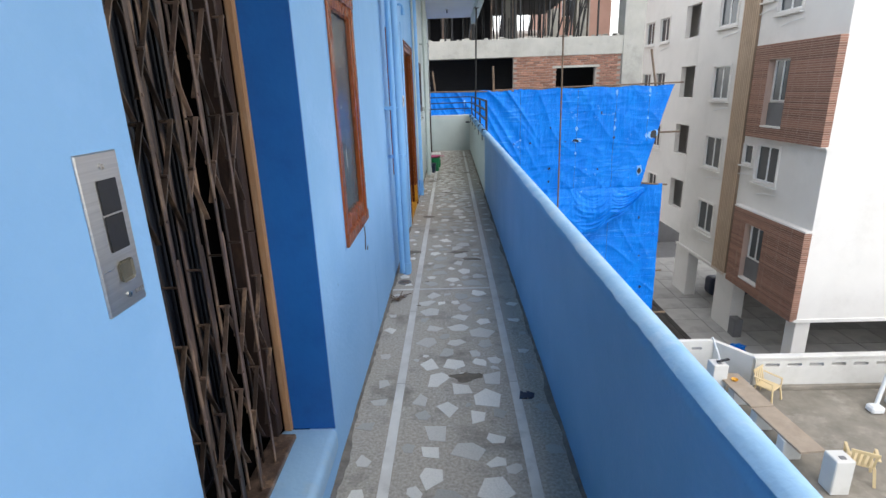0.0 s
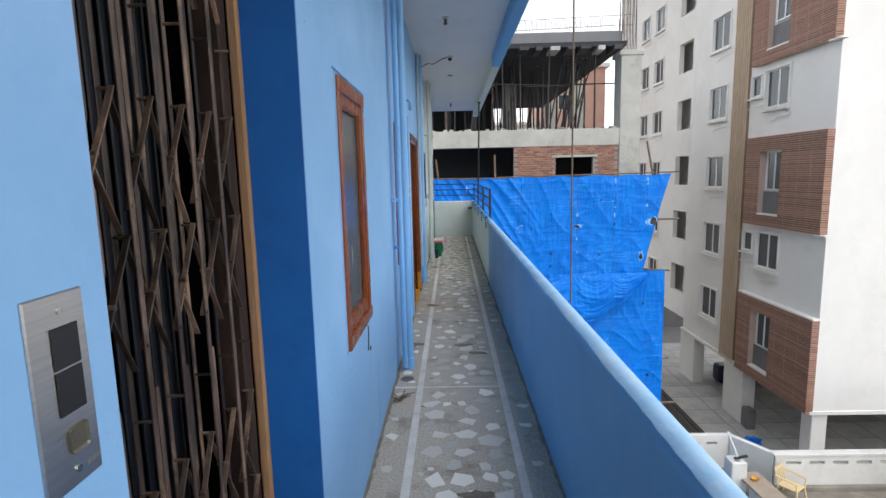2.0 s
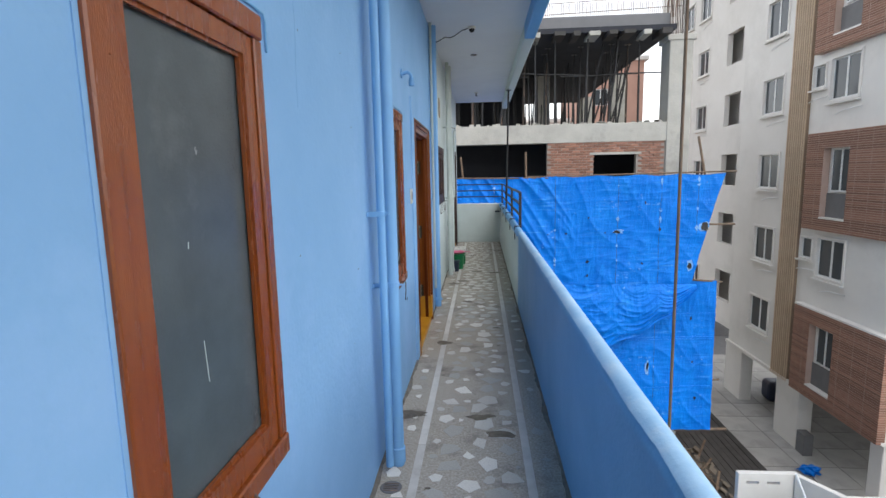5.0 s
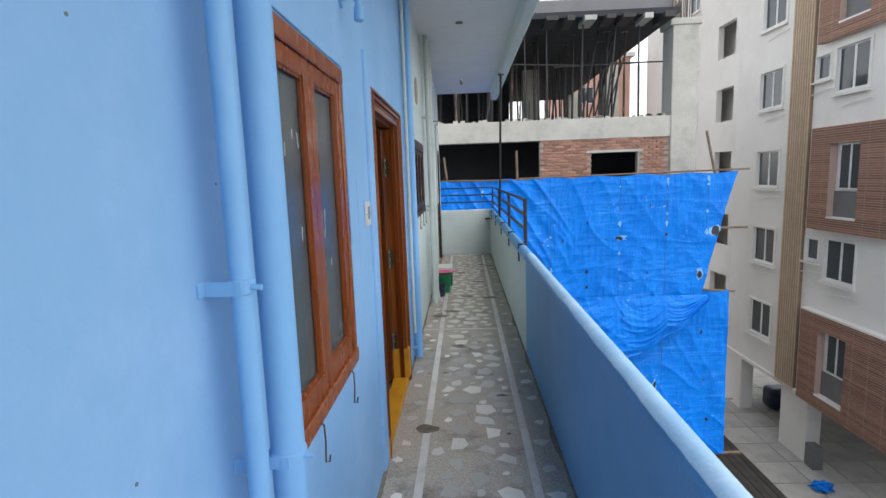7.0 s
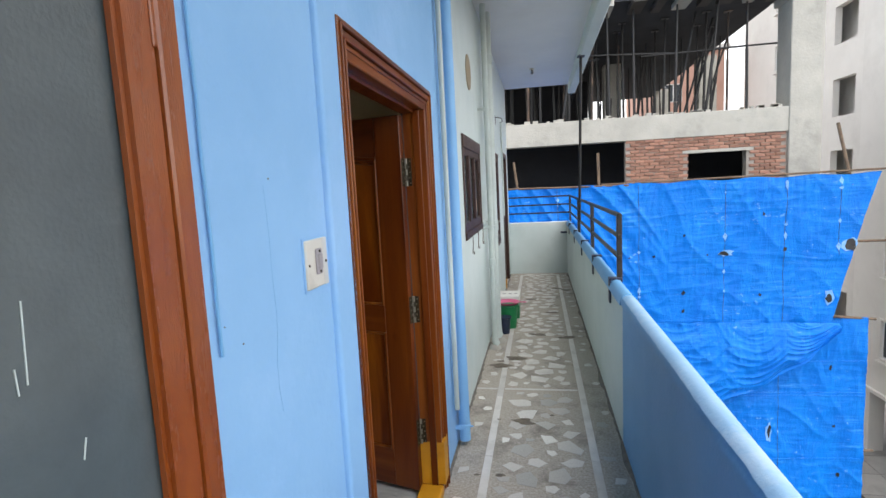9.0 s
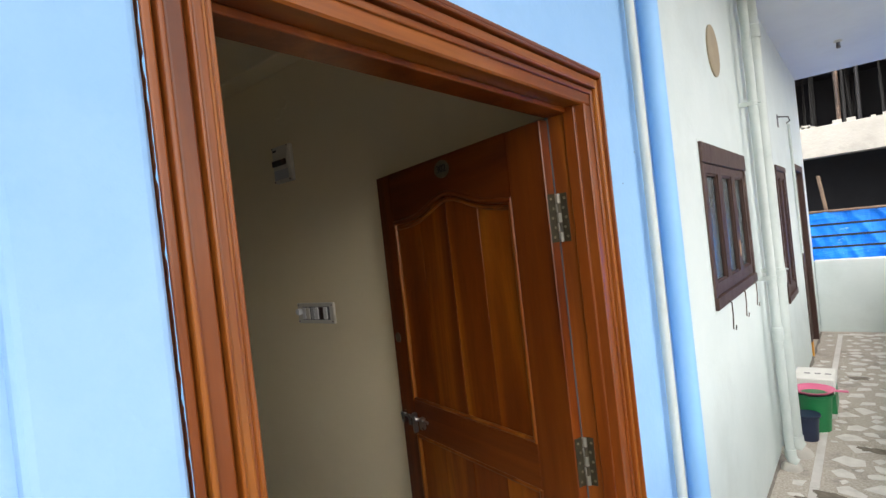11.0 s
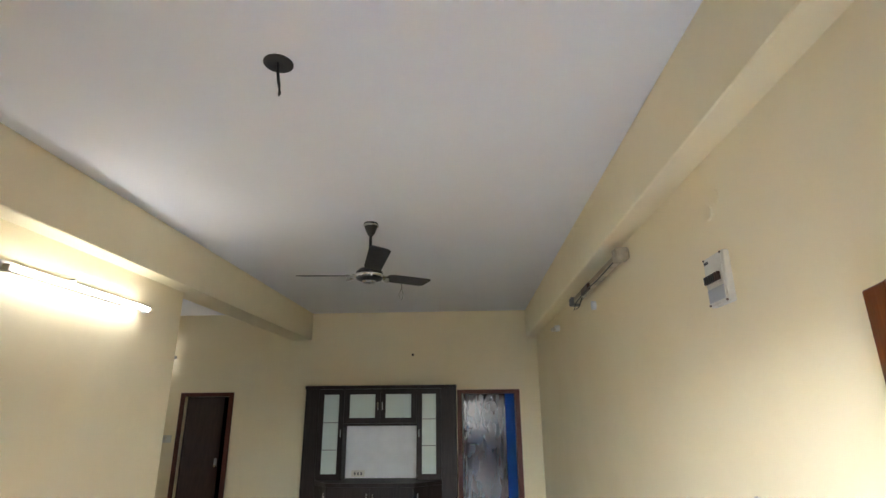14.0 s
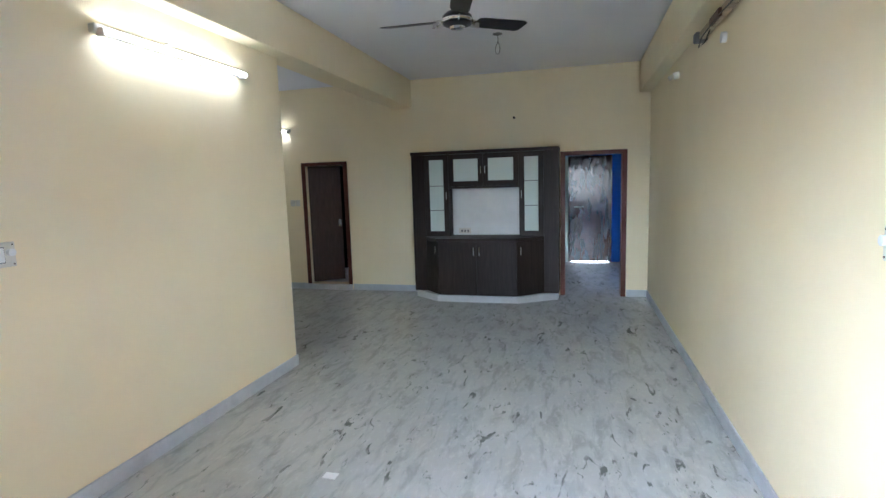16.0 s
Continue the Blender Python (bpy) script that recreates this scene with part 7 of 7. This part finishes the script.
# chipped paint along the edge of the entrance frame
b = bmesh.new()
prev = None
for i in range(220):
    z = 0.1 + i * 0.0102
    w = 0.0008 + 0.002 * max(0, noise.noise((z * 9, 2, 0))) + 0.003 * noise.noise((z * 60, 5, 1))
    row = (b.verts.new((W + 0.0195, 6.3935, z)), b.verts.new((W + 0.0195, 6.3935 - max(0.0006, w), z)))
    if prev:
        b.faces.new((prev[0], prev[1], row[1], row[0]))
    prev = row
solo("chipped_paint_edge", b, PARA, "ragged pale chipped plaster beside the door frame", "plaster", "", "stuff")
bag = bmesh.new()
bmesh.ops.create_icosphere(bag, subdivisions=3, radius=1.0)
for v in bag.verts:
    r = 0.75 + 0.5 * noise.noise(v.co * 2.1) + 0.25 * noise.noise(v.co * 5.0)
    v.co = Vector((13.35 + 0.45 * r * v.co.x, 22.1 + 0.38 * r * v.co.y, GZ + max(-0.01, 0.15 + 0.2 * r * v.co.z)))
solo("plastic_sheet", bag, TARP, "crumpled blue plastic sheet lying on the paving", "sheet", smooth=False)

# ---- corridor floor pieces ----
floor = bpy.data.objects["floor_corridor"]
SX0, SX1 = -0.172, 0.470          # the two marble border strips


def chip_mesh(k):
    n = random.choice((4, 4, 5, 5, 6))
    b = bmesh.new()
    r0 = 1.0
    pts = []
    off = random.uniform(0, 6.28)
    for i in range(n):
        a = off + 2 * math.pi * i / n + random.uniform(-0.32, 0.32)
        r = r0 * random.uniform(0.62, 1.12)
        pts.append((r * math.cos(a) * 1.12, r * math.sin(a) * 0.88))
    lo = [b.verts.new((x, y, -0.003)) for x, y in pts]
    hi = [b.verts.new((x * 0.985, y * 0.985, 0.0016)) for x, y in pts]
    b.faces.new(hi)
    for i in range(n):
        b.faces.new((lo[i], lo[(i + 1) % n], hi[(i + 1) % n], hi[i]))
    bmesh.ops.recalc_face_normals(b, faces=b.faces)
    me = bpy.data.meshes.new("marble_chip")
    b.to_mesh(me)
    b.free()
    me.materials.append(CHIP)
    return me


chips = [chip_mesh(k) for k in range(28)]
spots = []


def scatter(x0, x1, y0, y1, tries, rmin, rmax, gap):
    for _ in range(tries):
        r = random.uniform(rmin, rmax)
        x, y = random.uniform(x0 + r, x1 - r), random.uniform(y0 + r, y1 - r)
        if any(abs(y - yl) < r + 0.035 for yl in (4.165, 9.05)):
            continue
        if all((x - a) ** 2 + (y - c) ** 2 > (r * 0.93 + q * 0.93 + gap) ** 2 for a, c, q in spots if abs(y - c) < 0.3):
            spots.append((x, y, r))


scatter(SX0 + 0.035, SX1 - 0.035, 0.6, 14.6, 1500, 0.070, 0.104, 0.0)
scatter(SX0 + 0.035, SX1 - 0.035, 0.6, 14.6, 4000, 0.040, 0.070, 0.002)
scatter(SX0 + 0.035, SX1 - 0.035, 0.6, 14.6, 900, 0.022, 0.036, 0.012)
scatter(W + 0.02, SX0 - 0.03, 0.6, 14.6, 150, 0.04, 0.06, 0.07)
scatter(SX1 + 0.03, PI - 0.02, 0.6, 14.6, 120, 0.035, 0.06, 0.10)
spots.sort(key=lambda s: s[1])
near = [s for s in spots if 1.2 < s[1] < 9.0]
near = near[::max(1, math.ceil(len(near) / 300))] if len(near) > 380 else near
chosen = set(near[:300])
for x, y, r in near[:300]:
    o = new("marble_chip", random.choice(chips))
    o.parent = floor
    o.matrix_basis = pose(x, y, 0.0, 0, 0, random.uniform(0, 360)) @ Matrix.Diagonal((r, r, 1, 1))
b = bmesh.new()
for s in spots:
    if s in chosen:
        continue
    x, y, r = s
    m = pose(x, y, 0.0, 0, 0, random.uniform(0, 360)) @ Matrix.Diagonal((r, r, 1, 1))
    n0 = len(b.verts)
    b.from_mesh(random.choice(chips))
    b.verts.ensure_lookup_table()
    for v in b.verts[n0:]:
        v.co = m @ v.co
o = part("marble_chips", b, CHIP, floor)
tagged(o, kind="stuff")

y = 0.3
while y < 14.4:
    step = random.uniform(0.9, 1.25)
    for x in (SX0, SX1):
        part("border_strip", box(x - 0.024, y + 0.002, -0.004, x + 0.024, min(y + step, 14.45) - 0.002, 0.0022, 0.001), STRIP, floor)
    y += step
for yl in (4.165, 9.05):
    for k in range(3):
        a, c = (W + 0.01, SX0 - 0.029, SX0 + 0.029)[k], (SX0 - 0.029, SX0 + 0.029, SX1 - 0.029)[k]
        if k != 1:
            part("cross_strip", box(a, yl - 0.014, -0.004, c, yl + 0.014, 0.0020, 0.001), STRIP, floor)
part("cross_strip", box(SX0 + 0.029, 14.40, -0.004, SX1 - 0.029, 14.45, 0.0020, 0.001), STRIP, floor)

# cement dirt along the foot of the walls
for name, x, side in (("dirt_edge", W, 1), ("dirt_edge", PI, -1)):
    b = bmesh.new()
    prev = None
    for i in range(400):
        yy = 0.2 + i * 0.036
        w = 0.012 + (0.05 if side == 1 else 0.06) * max(0, noise.noise((yy * 2.2, side * 3, 0))) + 0.02 * abs(noise.noise((yy * 9, side, 5)))
        if W < x + 1 and side == 1 and 6.40 < yy < 7.67:
            prev = None
            continue
        row = [b.verts.new((x, yy, 0.010 + 0.010 * noise.noise((yy * 5, 1, side)))), b.verts.new((x + side * w * 0.5, yy, 0.006)), b.verts.new((x + side * w, yy, 0.0005))]
        if prev:
            for k in range(2):
                b.faces.new((prev[k], prev[k + 1], row[k + 1], row[k]))
        prev = row
    tagged(part(name, b, GRIME, floor, "dark dirt and cement along the wall foot"), kind="stuff")

# damp and brown stains dried on the corridor floor
random.seed(77)
b = bmesh.new()
for _ in range(32):
    x, y, r = random.uniform(W + 0.12, PI - 0.1), random.uniform(2.0, 14.2), random.choice((0.02, 0.03, 0.045, 0.09))
    if _ < 6:
        x, y, r = (-0.22, -0.1, 0.12, -0.28, 0.3, 0.02)[_], (9.6, 9.8, 10.6, 5.2, 11.6, 12.4)[_], 0.11
    n = 18
    ring = [b.verts.new((x + 1.3 * r * (0.7 + 0.6 * noise.noise((math.cos(6.283 * i / n) * 1.2 + x * 9, math.sin(6.283 * i / n) * 1.2, y * 7))) * math.cos(6.283 * i / n),
                         y + 0.8 * r * (0.7 + 0.6 * noise.noise((math.cos(6.283 * i / n) * 1.2, math.sin(6.283 * i / n) * 1.2 + x * 5, y * 3))) * math.sin(6.283 * i / n), 0.0030)) for i in range(n)]
    b.faces.new(ring)
tagged(part("floor_stains", b, DAMP, floor, "brown damp stains on the terrazzo"), kind="stuff")
